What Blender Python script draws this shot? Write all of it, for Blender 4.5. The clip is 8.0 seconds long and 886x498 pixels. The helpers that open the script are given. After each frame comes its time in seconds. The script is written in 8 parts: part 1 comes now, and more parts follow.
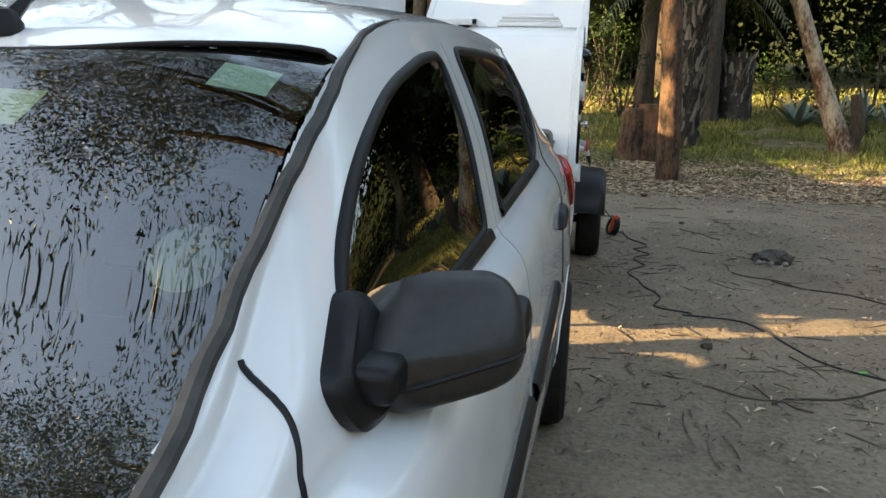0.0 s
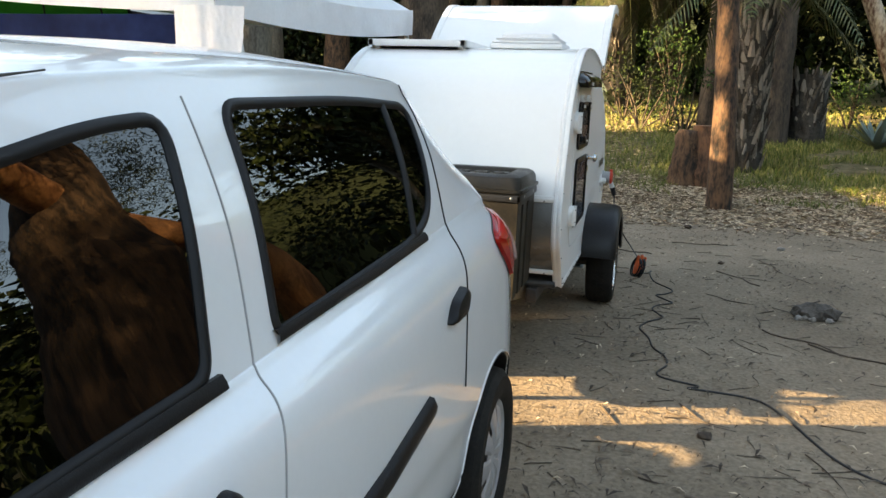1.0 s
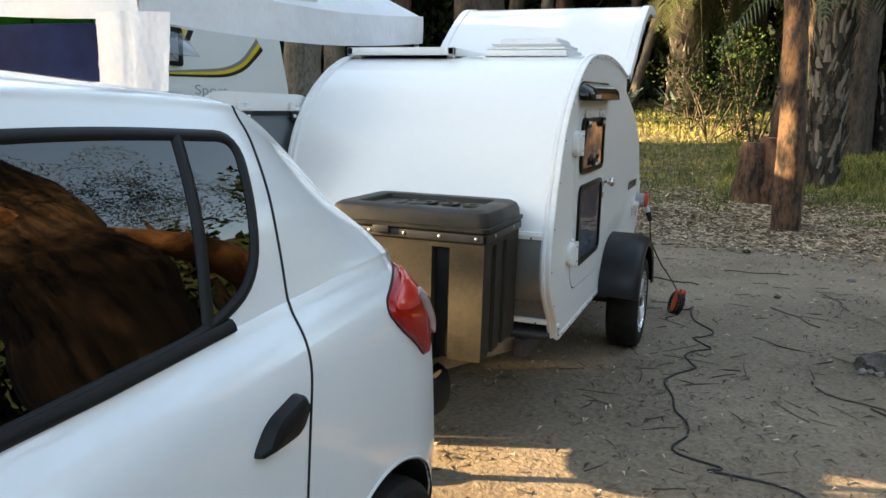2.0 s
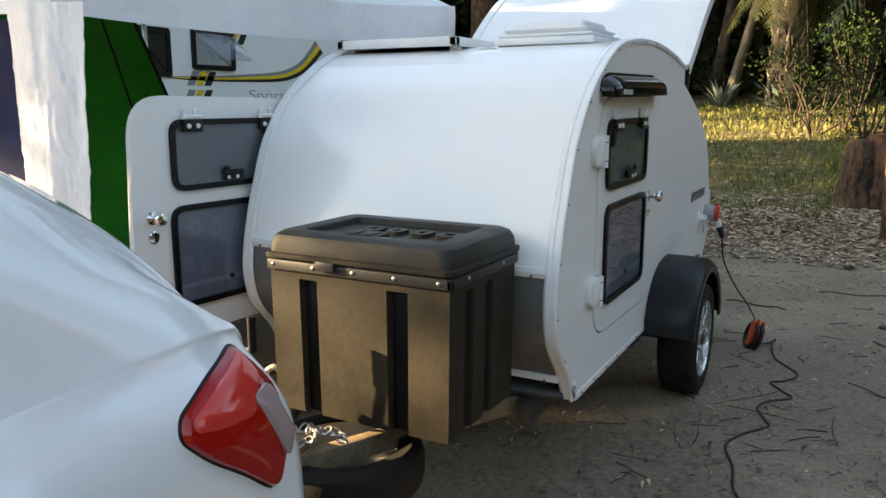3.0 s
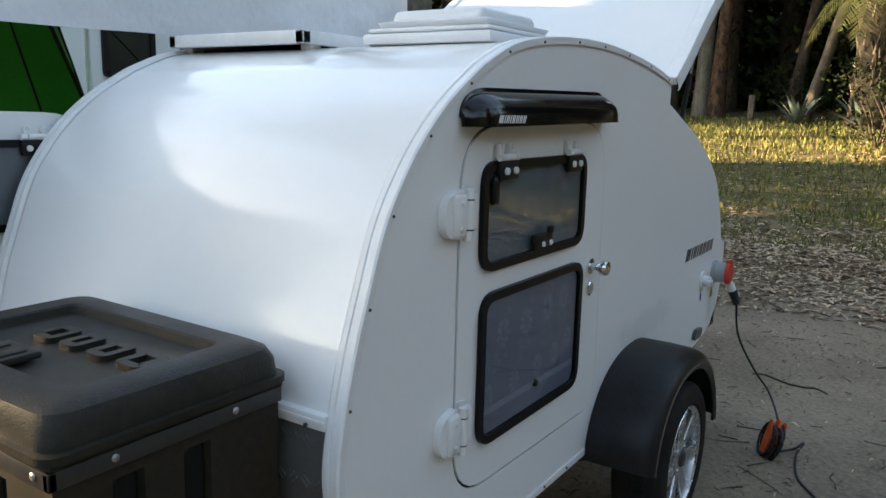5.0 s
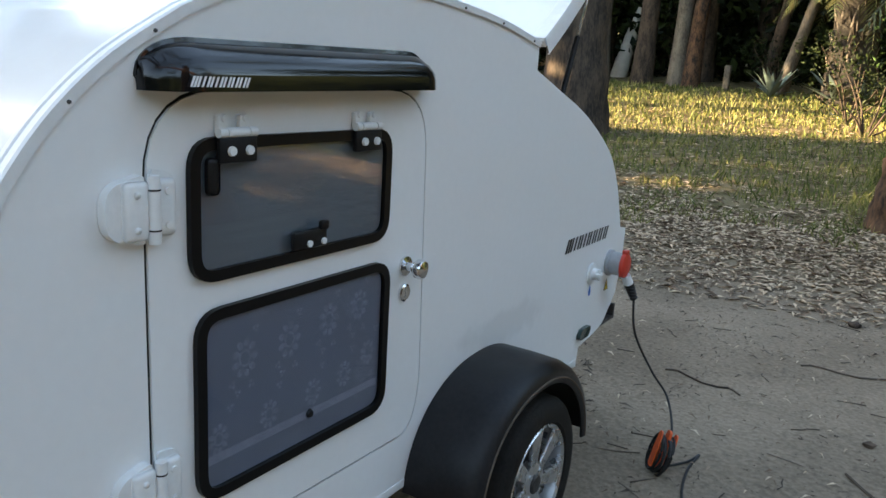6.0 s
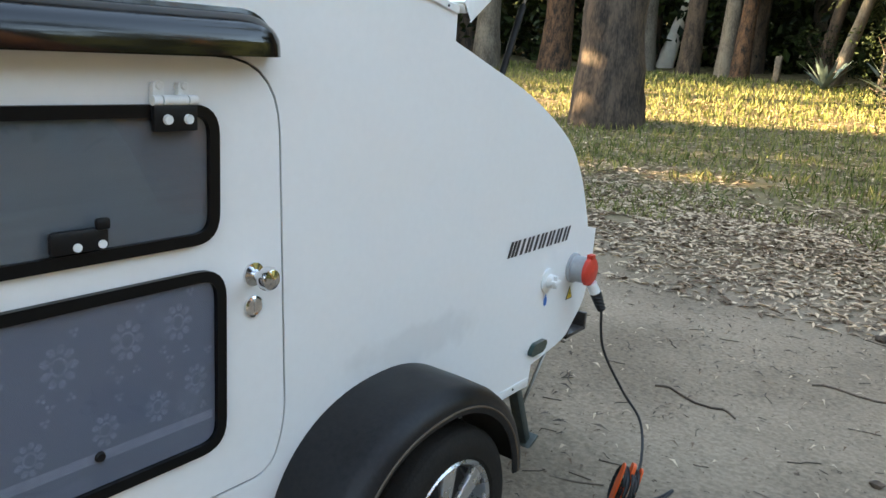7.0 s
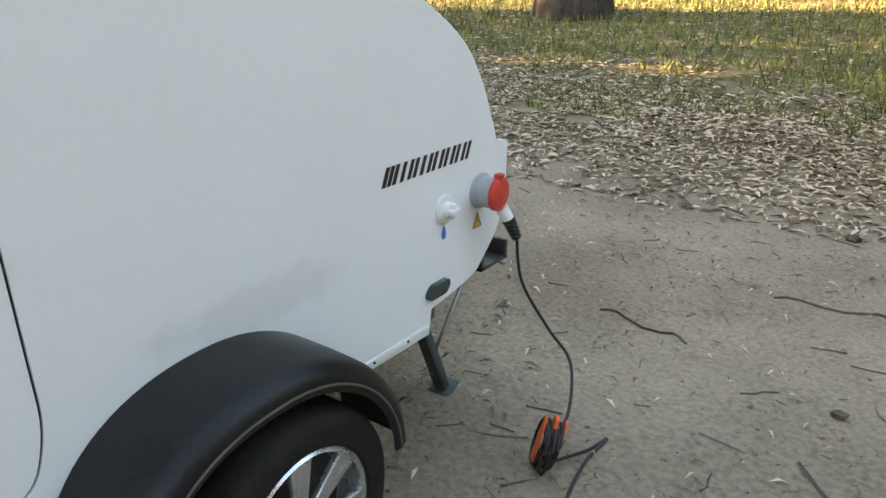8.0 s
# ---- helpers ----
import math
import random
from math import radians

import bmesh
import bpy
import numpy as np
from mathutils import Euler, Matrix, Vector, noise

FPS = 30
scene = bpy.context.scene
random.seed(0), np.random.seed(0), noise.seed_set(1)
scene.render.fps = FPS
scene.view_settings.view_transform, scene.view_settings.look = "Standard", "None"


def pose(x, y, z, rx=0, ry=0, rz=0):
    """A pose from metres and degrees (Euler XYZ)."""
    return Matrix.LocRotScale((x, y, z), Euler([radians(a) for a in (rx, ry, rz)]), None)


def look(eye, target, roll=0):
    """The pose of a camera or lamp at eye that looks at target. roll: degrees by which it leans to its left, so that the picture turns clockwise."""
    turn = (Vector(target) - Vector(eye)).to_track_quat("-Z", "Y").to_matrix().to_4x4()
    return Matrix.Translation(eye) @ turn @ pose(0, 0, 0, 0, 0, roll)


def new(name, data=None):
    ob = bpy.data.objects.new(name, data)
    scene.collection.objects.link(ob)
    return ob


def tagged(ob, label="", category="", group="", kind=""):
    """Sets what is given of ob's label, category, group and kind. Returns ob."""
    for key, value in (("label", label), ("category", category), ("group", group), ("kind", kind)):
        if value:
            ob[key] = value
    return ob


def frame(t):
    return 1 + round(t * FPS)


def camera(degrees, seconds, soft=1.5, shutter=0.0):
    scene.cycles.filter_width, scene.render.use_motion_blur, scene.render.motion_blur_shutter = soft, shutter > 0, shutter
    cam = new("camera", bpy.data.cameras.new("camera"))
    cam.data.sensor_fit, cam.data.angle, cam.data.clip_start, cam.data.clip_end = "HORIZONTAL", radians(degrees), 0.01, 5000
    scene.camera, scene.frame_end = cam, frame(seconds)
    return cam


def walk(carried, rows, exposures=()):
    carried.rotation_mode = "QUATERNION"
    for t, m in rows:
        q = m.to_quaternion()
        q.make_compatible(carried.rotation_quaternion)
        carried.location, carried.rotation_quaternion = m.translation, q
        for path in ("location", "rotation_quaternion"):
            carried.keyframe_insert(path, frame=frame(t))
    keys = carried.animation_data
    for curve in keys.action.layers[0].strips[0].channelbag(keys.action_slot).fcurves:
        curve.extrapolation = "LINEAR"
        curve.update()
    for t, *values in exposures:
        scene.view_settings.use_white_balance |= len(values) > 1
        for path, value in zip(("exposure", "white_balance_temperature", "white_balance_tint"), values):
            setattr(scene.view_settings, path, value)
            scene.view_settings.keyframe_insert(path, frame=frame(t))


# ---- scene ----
cam = camera(60.0, 8.0)
METRES, EYE, TILT, LEAN, TURN = 6.3, 1.40, 0.0, 0.0, 9.1
PATH = [
    (0, (0.067, 0.669, 1.362), (-0.283, 2.593, 0.943), 1.5),
    (0.5, (0.303, 1.042, 1.38), (-0.138, 2.95, 0.973), 1.8),
    (1, (0.49, 1.397, 1.477), (-0.04, 3.284, 1.083), 1.9),
    (1.2, (0.571, 1.538, 1.481), (-0.009, 3.412, 1.091), 1.8),
    (2.5, (0.803, 2.61, 1.532), (0.002, 4.405, 1.164), 0.7),
    (3, (0.859, 3.017, 1.523), (-0.077, 4.744, 1.149), -0.0),
    (3.5, (0.871, 3.369, 1.537), (-0.166, 5.04, 1.175), 0.6),
    (4, (0.837, 3.726, 1.571), (-0.226, 5.377, 1.19), 1.0),
    (4.2, (0.83, 3.858, 1.567), (-0.236, 5.506, 1.187), 0.8),
    (5.3, (1.007, 4.529, 1.587), (-0.093, 6.161, 1.231), 1.7),
    (5.5, (1.032, 4.683, 1.577), (-0.047, 6.325, 1.2), 2.4),
    (6, (1.126, 4.993, 1.608), (0.091, 6.643, 1.152), 3.5),
    (6.5, (1.254, 5.256, 1.597), (0.138, 6.841, 1.106), 3.6),
    (7, (1.258, 5.545, 1.58), (0.128, 7.122, 1.094), 3.9),
    (7.5, (1.218, 5.897, 1.553), (0.231, 7.544, 0.992), 2.4),
    (8, (1.243, 6.136, 1.533), (0.193, 7.68, 0.815), 1.0),
]
walk(cam, [(t, look(eye, target, roll)) for t, eye, target, roll in PATH],
     exposures=[(t, s, k, 11) for t, s, k in ((0.0, 2.7, 8450), (1.2, 2.95, 8500), (2.5, 2.75, 8050), (3.5, 2.55, 8000), (4.2, 2.6, 7900), (5.5, 2.48, 7550), (6.0, 2.95, 7500), (6.5, 3.35, 7700), (7.0, 3.58, 7900), (8.0, 3.55, 8550))])

# ---- light ----
SUN_AZ, SUN_EL = (-0.94, -0.34), 14.0   # towards the sun in plan; degrees above the horizon
world = bpy.data.worlds.new("world")
scene.world = world
world.use_nodes = True
wn = world.node_tree
sky = wn.nodes.new("ShaderNodeTexSky")
sky.sky_type = 'NISHITA'
sky.sun_disc = False
sky.sun_elevation = radians(SUN_EL)
sky.sun_rotation = math.atan2(SUN_AZ[0], SUN_AZ[1])
wn.nodes["Background"].inputs["Strength"].default_value = 0.15
wn.links.new(sky.outputs["Color"], wn.nodes["Background"].inputs["Color"])
sun = new("sun", bpy.data.lights.new("sun", 'SUN'))
sun.data.energy, sun.data.angle, sun.data.color = 4.6, radians(0.6), (1.0, 0.80, 0.52)
sun.matrix_world = look((0, 0, 0), (-SUN_AZ[0], -SUN_AZ[1], -math.tan(radians(SUN_EL))))

# ---- materials ----
MATS = {}


def mat(name, base, rough=0.5, metal=0.0, var=0.15, scale=6.0, fine=60.0, bump=0.0, bscale=80.0, spec=0.5, coat=0.0,
        dark=None, tint=None, trans=0.0, ior=1.45, stretch=(1, 1, 1), island=0.0, objvar=0.0, rvar=0.0, span=(0.3, 0.7)):
    """A procedural surface: base colour varied at two scales, gloss variation and fine relief."""
    if name in MATS:
        return MATS[name]
    m = bpy.data.materials.new(name)
    m.use_nodes = True
    nt = m.node_tree
    n, l = nt.nodes, nt.links
    p = n["Principled BSDF"]
    p.inputs["Roughness"].default_value = rough
    p.inputs["Metallic"].default_value = metal
    p.inputs["Specular IOR Level"].default_value = spec
    p.inputs["Coat Weight"].default_value = coat
    p.inputs["Coat Roughness"].default_value = 0.04
    p.inputs["IOR"].default_value = ior
    p.inputs["Transmission Weight"].default_value = trans
    tc = n.new("ShaderNodeTexCoord")
    mp = n.new("ShaderNodeMapping")
    mp.inputs["Scale"].default_value = stretch
    l.new(tc.outputs["Object"], mp.inputs["Vector"])

    def noise_tex(s, d):
        t = n.new("ShaderNodeTexNoise")
        t.inputs["Scale"].default_value, t.inputs["Detail"].default_value = s, d
        l.new(mp.outputs["Vector"], t.inputs["Vector"])
        return t
    dk = dark or tuple(c * (1 - var) for c in base)
    lt = tint or tuple(min(1, c * (1 + var)) for c in base)
    a, b = noise_tex(scale, 5), noise_tex(fine, 3)
    add = n.new("ShaderNodeMath")
    add.operation = 'MULTIPLY_ADD'
    add.inputs[1].default_value = 0.4
    l.new(b.outputs["Fac"], add.inputs[0])
    sc = n.new("ShaderNodeMath")
    sc.operation = 'MULTIPLY'
    sc.inputs[1].default_value = 0.6
    l.new(a.outputs["Fac"], sc.inputs[0])
    l.new(sc.outputs[0], add.inputs[2])
    fac = add.outputs[0]
    if island or objvar:
        if island:
            src, out = n.new("ShaderNodeNewGeometry"), "Random Per Island"
        else:
            src, out = n.new("ShaderNodeObjectInfo"), "Random"
        ra = n.new("ShaderNodeMath")
        ra.operation = 'MULTIPLY_ADD'
        ra.inputs[1].default_value = island or objvar
        l.new(src.outputs[out], ra.inputs[0])
        off = n.new("ShaderNodeMath")
        off.operation = 'SUBTRACT'
        off.inputs[1].default_value = 0.5 * (island or objvar)
        l.new(fac, off.inputs[0])
        l.new(off.outputs[0], ra.inputs[2])
        fac = ra.outputs[0]
    r = n.new("ShaderNodeValToRGB")
    r.color_ramp.elements[0].position, r.color_ramp.elements[1].position = span
    r.color_ramp.elements[0].color, r.color_ramp.elements[1].color = (*dk, 1), (*lt, 1)
    l.new(fac, r.inputs["Fac"])
    l.new(r.outputs["Color"], p.inputs["Base Color"])
    if rvar:
        rr = n.new("ShaderNodeMapRange")
        rr.inputs["From Min"].default_value, rr.inputs["From Max"].default_value = 0.35, 0.65
        rr.inputs["To Min"].default_value, rr.inputs["To Max"].default_value = max(0.0, rough - rvar), min(1.0, rough + rvar)
        l.new(a.outputs["Fac"], rr.inputs["Value"])
        l.new(rr.outputs["Result"], p.inputs["Roughness"])
    if bump:
        c = noise_tex(bscale, 4)
        bu = n.new("ShaderNodeBump")
        bu.inputs["Strength"].default_value, bu.inputs["Distance"].default_value = bump, 0.01
        l.new(c.outputs["Fac"], bu.inputs["Height"])
        l.new(bu.outputs["Normal"], p.inputs["Normal"])
    MATS[name] = m
    return m


car_paint = mat("white car paint", (0.78, 0.79, 0.80), 0.22, var=0.02, scale=3, coat=1.0, spec=0.5, rvar=0.05)
gel_white = mat("white fibreglass", (0.80, 0.80, 0.79), 0.13, var=0.02, scale=2.5, fine=30, coat=0.25, spec=0.35, bump=0.05, bscale=4, rvar=0.04)
side_white = mat("white side panel", (0.80, 0.80, 0.79), 0.34, var=0.025, scale=2.2, fine=40, bump=0.02, bscale=30, rvar=0.06)


def cloudy_tint(m, centre, size, colour, amount):
    """A cloudy-edged tint round a place: faint dirt on the side panel, shade and dark soil under the gazebo."""
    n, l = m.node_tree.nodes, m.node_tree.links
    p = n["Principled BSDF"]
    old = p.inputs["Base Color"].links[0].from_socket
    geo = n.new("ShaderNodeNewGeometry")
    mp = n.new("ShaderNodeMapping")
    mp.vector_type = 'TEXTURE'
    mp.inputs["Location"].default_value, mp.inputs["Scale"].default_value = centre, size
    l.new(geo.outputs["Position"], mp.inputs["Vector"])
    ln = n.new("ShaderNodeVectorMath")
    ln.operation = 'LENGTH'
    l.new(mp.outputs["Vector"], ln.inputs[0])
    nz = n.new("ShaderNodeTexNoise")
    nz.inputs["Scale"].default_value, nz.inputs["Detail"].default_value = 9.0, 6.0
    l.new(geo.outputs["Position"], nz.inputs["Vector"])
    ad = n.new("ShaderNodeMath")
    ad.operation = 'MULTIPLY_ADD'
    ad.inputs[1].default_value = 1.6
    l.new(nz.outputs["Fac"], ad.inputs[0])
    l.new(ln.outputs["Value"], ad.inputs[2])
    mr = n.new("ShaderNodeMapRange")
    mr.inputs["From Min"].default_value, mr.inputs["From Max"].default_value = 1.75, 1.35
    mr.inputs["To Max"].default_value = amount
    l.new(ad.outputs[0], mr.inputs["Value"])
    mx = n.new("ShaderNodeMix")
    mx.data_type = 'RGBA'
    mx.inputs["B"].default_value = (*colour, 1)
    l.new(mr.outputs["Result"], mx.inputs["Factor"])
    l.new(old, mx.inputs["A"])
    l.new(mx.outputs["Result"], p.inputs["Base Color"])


cloudy_tint(side_white, (0.0, 7.22, 0.775), (0.5, 0.34, 0.075), (0.52, 0.52, 0.51), 0.28)
trim_white = mat("white trim", (0.76, 0.76, 0.75), 0.35, var=0.06, scale=18, fine=90)
black_plastic = mat("black plastic", (0.008, 0.008, 0.009), 0.40, spec=0.3, var=0.3, scale=7, fine=120, bump=0.15, bscale=400, rvar=0.1)
fender_black = mat("weathered black fender", (0.009, 0.010, 0.012), 0.40, var=0.35, scale=5, fine=80, tint=(0.020, 0.019, 0.020), spec=0.3, bump=0.1, bscale=260, rvar=0.08)
rubber = mat("tyre rubber", (0.011, 0.0105, 0.010), 0.75, spec=0.25, var=0.3, scale=12, fine=90, tint=(0.024, 0.021, 0.018), bump=0.2, bscale=150)
seal = mat("black rubber seal", (0.009, 0.009, 0.010), 0.5, var=0.2, scale=20, spec=0.3)
trim_grey = mat("grey rubber trim", (0.10, 0.098, 0.092), 0.6, var=0.25, scale=14, tint=(0.16, 0.15, 0.135))
box_plastic = mat("dusty black toolbox", (0.025, 0.021, 0.015), 0.62, var=0.3, scale=4.5, fine=50, dark=(0.011, 0.010, 0.008), tint=(0.041, 0.032, 0.020), bump=0.06, bscale=420, rvar=0.12, spec=0.3)
alloy = mat("silver alloy", (0.62, 0.62, 0.63), 0.30, metal=0.85, var=0.08, scale=20, rvar=0.08)
wheel_silver = mat("silver painted wheel trim", (0.48, 0.48, 0.50), 0.35, metal=0.45, var=0.10, scale=14)
chrome = mat("chrome", (0.75, 0.75, 0.76), 0.08, metal=1.0, var=0.03, scale=30)
galv = mat("galvanised steel", (0.40, 0.40, 0.38), 0.45, metal=0.8, var=0.25, scale=22, fine=110, rvar=0.1)
steel_dark = mat("black painted steel", (0.03, 0.03, 0.032), 0.4, var=0.3, scale=18, tint=(0.06, 0.05, 0.045))
drawbar_tan = mat("dusty tan drawbar steel", (0.24, 0.18, 0.115), 0.65, var=0.3, scale=16, fine=90, dark=(0.12, 0.09, 0.06))
checker_grey = mat("grey aluminium plate", (0.20, 0.20, 0.195), 0.42, metal=0.55, var=0.14, scale=8, fine=120)
orange_plastic = mat("orange plastic", (0.80, 0.12, 0.03), 0.45, var=0.12, scale=30)
red_plastic = mat("red plastic", (0.62, 0.05, 0.03), 0.4, var=0.1, scale=30)
grey_plastic = mat("grey plastic", (0.36, 0.37, 0.38), 0.45, var=0.08, scale=30)
tent_green = mat("green nylon", (0.012, 0.40, 0.035), 0.55, var=0.2, scale=3.5, fine=40, bump=0.25, bscale=9)
tent_seam = mat("dark green seam", (0.008, 0.03, 0.008), 0.7, var=0.2)
gazebo_cloth = mat("white polyester", (0.78, 0.79, 0.82), 0.6, var=0.06, scale=5, fine=45, bump=0.9, bscale=13)
navy_vinyl = mat("navy clear vinyl", (0.005, 0.011, 0.045), 0.6, var=0.5, scale=2.2, fine=12, tint=(0.012, 0.024, 0.085), spec=0.06, bump=0.6, bscale=4)
caravan_white = mat("caravan white", (0.74, 0.75, 0.75), 0.35, var=0.03, scale=2.5, bump=0.05, bscale=60)
decal_grey = mat("grey decal", (0.22, 0.22, 0.22), 0.4, var=0.08)
decal_yellow = mat("yellow decal", (0.72, 0.50, 0.03), 0.4, var=0.08)
decal_black = mat("black decal", (0.015, 0.015, 0.016), 0.4, var=0.1)
print_white = mat("white print", (0.8, 0.8, 0.8), 0.5, var=0.04)


def glass(name, colour, rough=0.0, clear=1.0):
    m = bpy.data.materials.new(name)
    m.use_nodes = True
    p = m.node_tree.nodes["Principled BSDF"]
    p.inputs["Base Color"].default_value = (*colour, 1)
    p.inputs["Roughness"].default_value = rough
    p.inputs["Transmission Weight"].default_value = clear
    p.inputs["IOR"].default_value = 1.5
    p.inputs["Specular IOR Level"].default_value = 0.5
    MATS[name] = m
    return m


def pane_glass(name, colour, rough=0.005, gloss=0.06):
    """A thin pane: tinted clear glass with a mirror gloss that grows at grazing angles."""
    m = bpy.data.materials.new(name)
    m.use_nodes = True
    n, l = m.node_tree.nodes, m.node_tree.links
    n.remove(n["Principled BSDF"])
    lw = n.new("ShaderNodeLayerWeight")
    lw.inputs["Blend"].default_value = 0.5
    pw = n.new("ShaderNodeMath")
    pw.operation = 'POWER'
    pw.inputs[1].default_value = 5.0
    l.new(lw.outputs["Facing"], pw.inputs[0])
    ma = n.new("ShaderNodeMath")
    ma.operation = 'MULTIPLY_ADD'
    ma.inputs[1].default_value, ma.inputs[2].default_value = 1 - gloss, gloss
    l.new(pw.outputs[0], ma.inputs[0])
    tr, gl, mx = n.new("ShaderNodeBsdfTransparent"), n.new("ShaderNodeBsdfGlossy"), n.new("ShaderNodeMixShader")
    tr.inputs["Color"].default_value = (*colour, 1)
    gl.inputs["Roughness"].default_value = rough
    l.new(ma.outputs[0], mx.inputs[0])
    l.new(tr.outputs[0], mx.inputs[1])
    l.new(gl.outputs[0], mx.inputs[2])
    l.new(mx.outputs[0], n["Material Output"].inputs["Surface"])
    MATS[name] = m
    return m


tint_glass = pane_glass("tinted car glass", (0.04, 0.045, 0.043), gloss=0.085)
wind_glass = pane_glass("windscreen glass", (0.52, 0.60, 0.56), gloss=0.21)
acrylic = pane_glass("smoked acrylic", (0.78, 0.80, 0.83), 0.015, 0.05)
lamp_red = glass("red lamp plastic", (0.42, 0.006, 0.005), 0.02, 0.15)
lamp_bright = glass("bright red lamp plastic", (0.80, 0.05, 0.04), 0.02, 0.25)
lamp_clear = glass("clear lamp plastic", (0.60, 0.46, 0.44), 0.06, 0.5)


# ---- shaping helpers ----
def finish(name, me, material, parent=None, label="", smooth=True):
    ob = new(name, me)
    if material:
        me.materials.append(material)
    if smooth:
        for f in me.polygons:
            f.use_smooth = True
    if parent:
        ob.parent = parent
    if label:
        ob["label"] = label
    return ob


def part(name, bm, material, parent=None, label="", smooth=True, sharp=35):
    """Links a bmesh as one mesh object, with edges past the angle kept sharp."""
    bmesh.ops.recalc_face_normals(bm, faces=bm.faces)
    if smooth:
        lim = radians(sharp)
        for e in bm.edges:
            if len(e.link_faces) == 2 and e.calc_face_angle(0) > lim:
                e.smooth = False
    me = bpy.data.meshes.new(name)
    bm.to_mesh(me)
    bm.free()
    return finish(name, me, material, parent, label, smooth)


def raw(name, verts, faces, material, parent=None, label="", smooth=True):
    me = bpy.data.meshes.new(name)
    me.from_pydata([tuple(map(float, v)) for v in verts], [], [tuple(int(i) for i in f) for f in faces])
    me.update()
    return finish(name, me, material, parent, label, smooth)


def thing(name, place, label, category, group="", rot=(0, 0, 0), kind=""):
    ob = new(name)
    ob.matrix_world = pose(*place, *rot)
    ob.empty_display_size = 0.1
    return tagged(ob, label, category, group, kind)


def box(bm, lo, hi, bevel=0.0, seg=2, m=None):
    g = bmesh.ops.create_cube(bm, size=1)
    vs = g["verts"]
    for v in vs:
        v.co = Vector([lo[i] + (v.co[i] + 0.5) * (hi[i] - lo[i]) for i in range(3)])
    if bevel:
        es = list({e for v in vs for e in v.link_edges})
        r = bmesh.ops.bevel(bm, geom=es, offset=bevel, segments=seg, affect='EDGES', profile=0.5)
        vs = list({v for f in r["faces"] for v in f.verts} | {v for v in vs if v.is_valid})
    if m is not None:
        bmesh.ops.transform(bm, matrix=m, verts=[v for v in vs if v.is_valid])
    return vs


def cyl(bm, a, b, r0, r1=None, seg=16, caps=True):
    a, b = Vector(a), Vector(b)
    d = b - a
    q = Vector((0, 0, 1)).rotation_difference(d.normalized()).to_matrix().to_4x4()
    g = bmesh.ops.create_cone(bm, cap_ends=caps, segments=seg, radius1=r0, radius2=r0 if r1 is None else r1, depth=d.length)
    bmesh.ops.transform(bm, matrix=Matrix.Translation((a + b) / 2) @ q, verts=g["verts"])
    return g["verts"]


def lathe(bm, prof, origin, axis='x', seg=40):
    """Turns (radius, along) pairs round an axis through origin."""
    rings = []
    for r, h in prof:
        ring = []
        for k in range(seg):
            a = 2 * math.pi * k / seg
            c, s = r * math.cos(a), r * math.sin(a)
            p = {'x': (h, c, s), 'y': (c, h, s), 'z': (c, s, h)}[axis]
            ring.append(bm.verts.new(Vector(origin) + Vector(p)))
        rings.append(ring)
    for A, B in zip(rings, rings[1:]):
        for k in range(seg):
            bm.faces.new((A[k], A[(k + 1) % seg], B[(k + 1) % seg], B[k]))
    return rings


def spline(pts, n=8, closed=False):
    """Catmull-Rom through the points."""
    P = [np.array(p, float) for p in pts]
    out = []
    N = len(P)
    for i in range(N if closed else N - 1):
        p0, p1, p2, p3 = (P[(i - 1) % N], P[i], P[(i + 1) % N], P[(i + 2) % N]) if closed else (P[max(i - 1, 0)], P[i], P[i + 1], P[min(i + 2, N - 1)])
        for k in range(n):
            t = k / n
            out.append(0.5 * (2 * p1 + (p2 - p0) * t + (2 * p0 - 5 * p1 + 4 * p2 - p3) * t * t + (3 * p1 - p0 - 3 * p2 + p3) * t ** 3))
    if not closed:
        out.append(P[-1])
    return out


def rounded(pts, r=0.05, n=5):
    """A closed outline with its corners rounded by r (one number or one a corner)."""
    out = []
    N = len(pts)
    for i in range(N):
        p, a, b = (np.array(pts[j % N], float) for j in (i, i - 1, i + 1))
        rr = r[i] if isinstance(r, (list, tuple)) else r
        da, db = a - p, b - p
        la, lb = np.linalg.norm(da), np.linalg.norm(db)
        k = min(rr, 0.48 * la, 0.48 * lb)
        s, e = p + da / la * k, p + db / lb * k
        for j in range(n + 1):
            t = j / n
            out.append((1 - t) ** 2 * s + 2 * t * (1 - t) * p + t * t * e)
    return out


def tube(bm, pts, r, seg=8, caps=True):
    """A round tube along the points."""
    P = [Vector(p) for p in pts]
    up = Vector((0.13, 0.21, 0.97))
    rings = []
    for i, p in enumerate(P):
        d = (P[min(i + 1, len(P) - 1)] - P[max(i - 1, 0)]).normalized()
        s = d.cross(up)
        s = s.normalized() if s.length > 1e-4 else d.orthogonal().normalized()
        u = s.cross(d)
        rr = float(r[i] if isinstance(r, (list, tuple, np.ndarray)) else r)
        rings.append([bm.verts.new(p + rr * (math.cos(2 * math.pi * k / seg) * s + math.sin(2 * math.pi * k / seg) * u)) for k in range(seg)])
    for A, B in zip(rings, rings[1:]):
        for k in range(seg):
            bm.faces.new((A[k], A[(k + 1) % seg], B[(k + 1) % seg], B[k]))
    if caps and seg > 2:
        bm.faces.new(rings[0])
        bm.faces.new(rings[-1])
    return rings


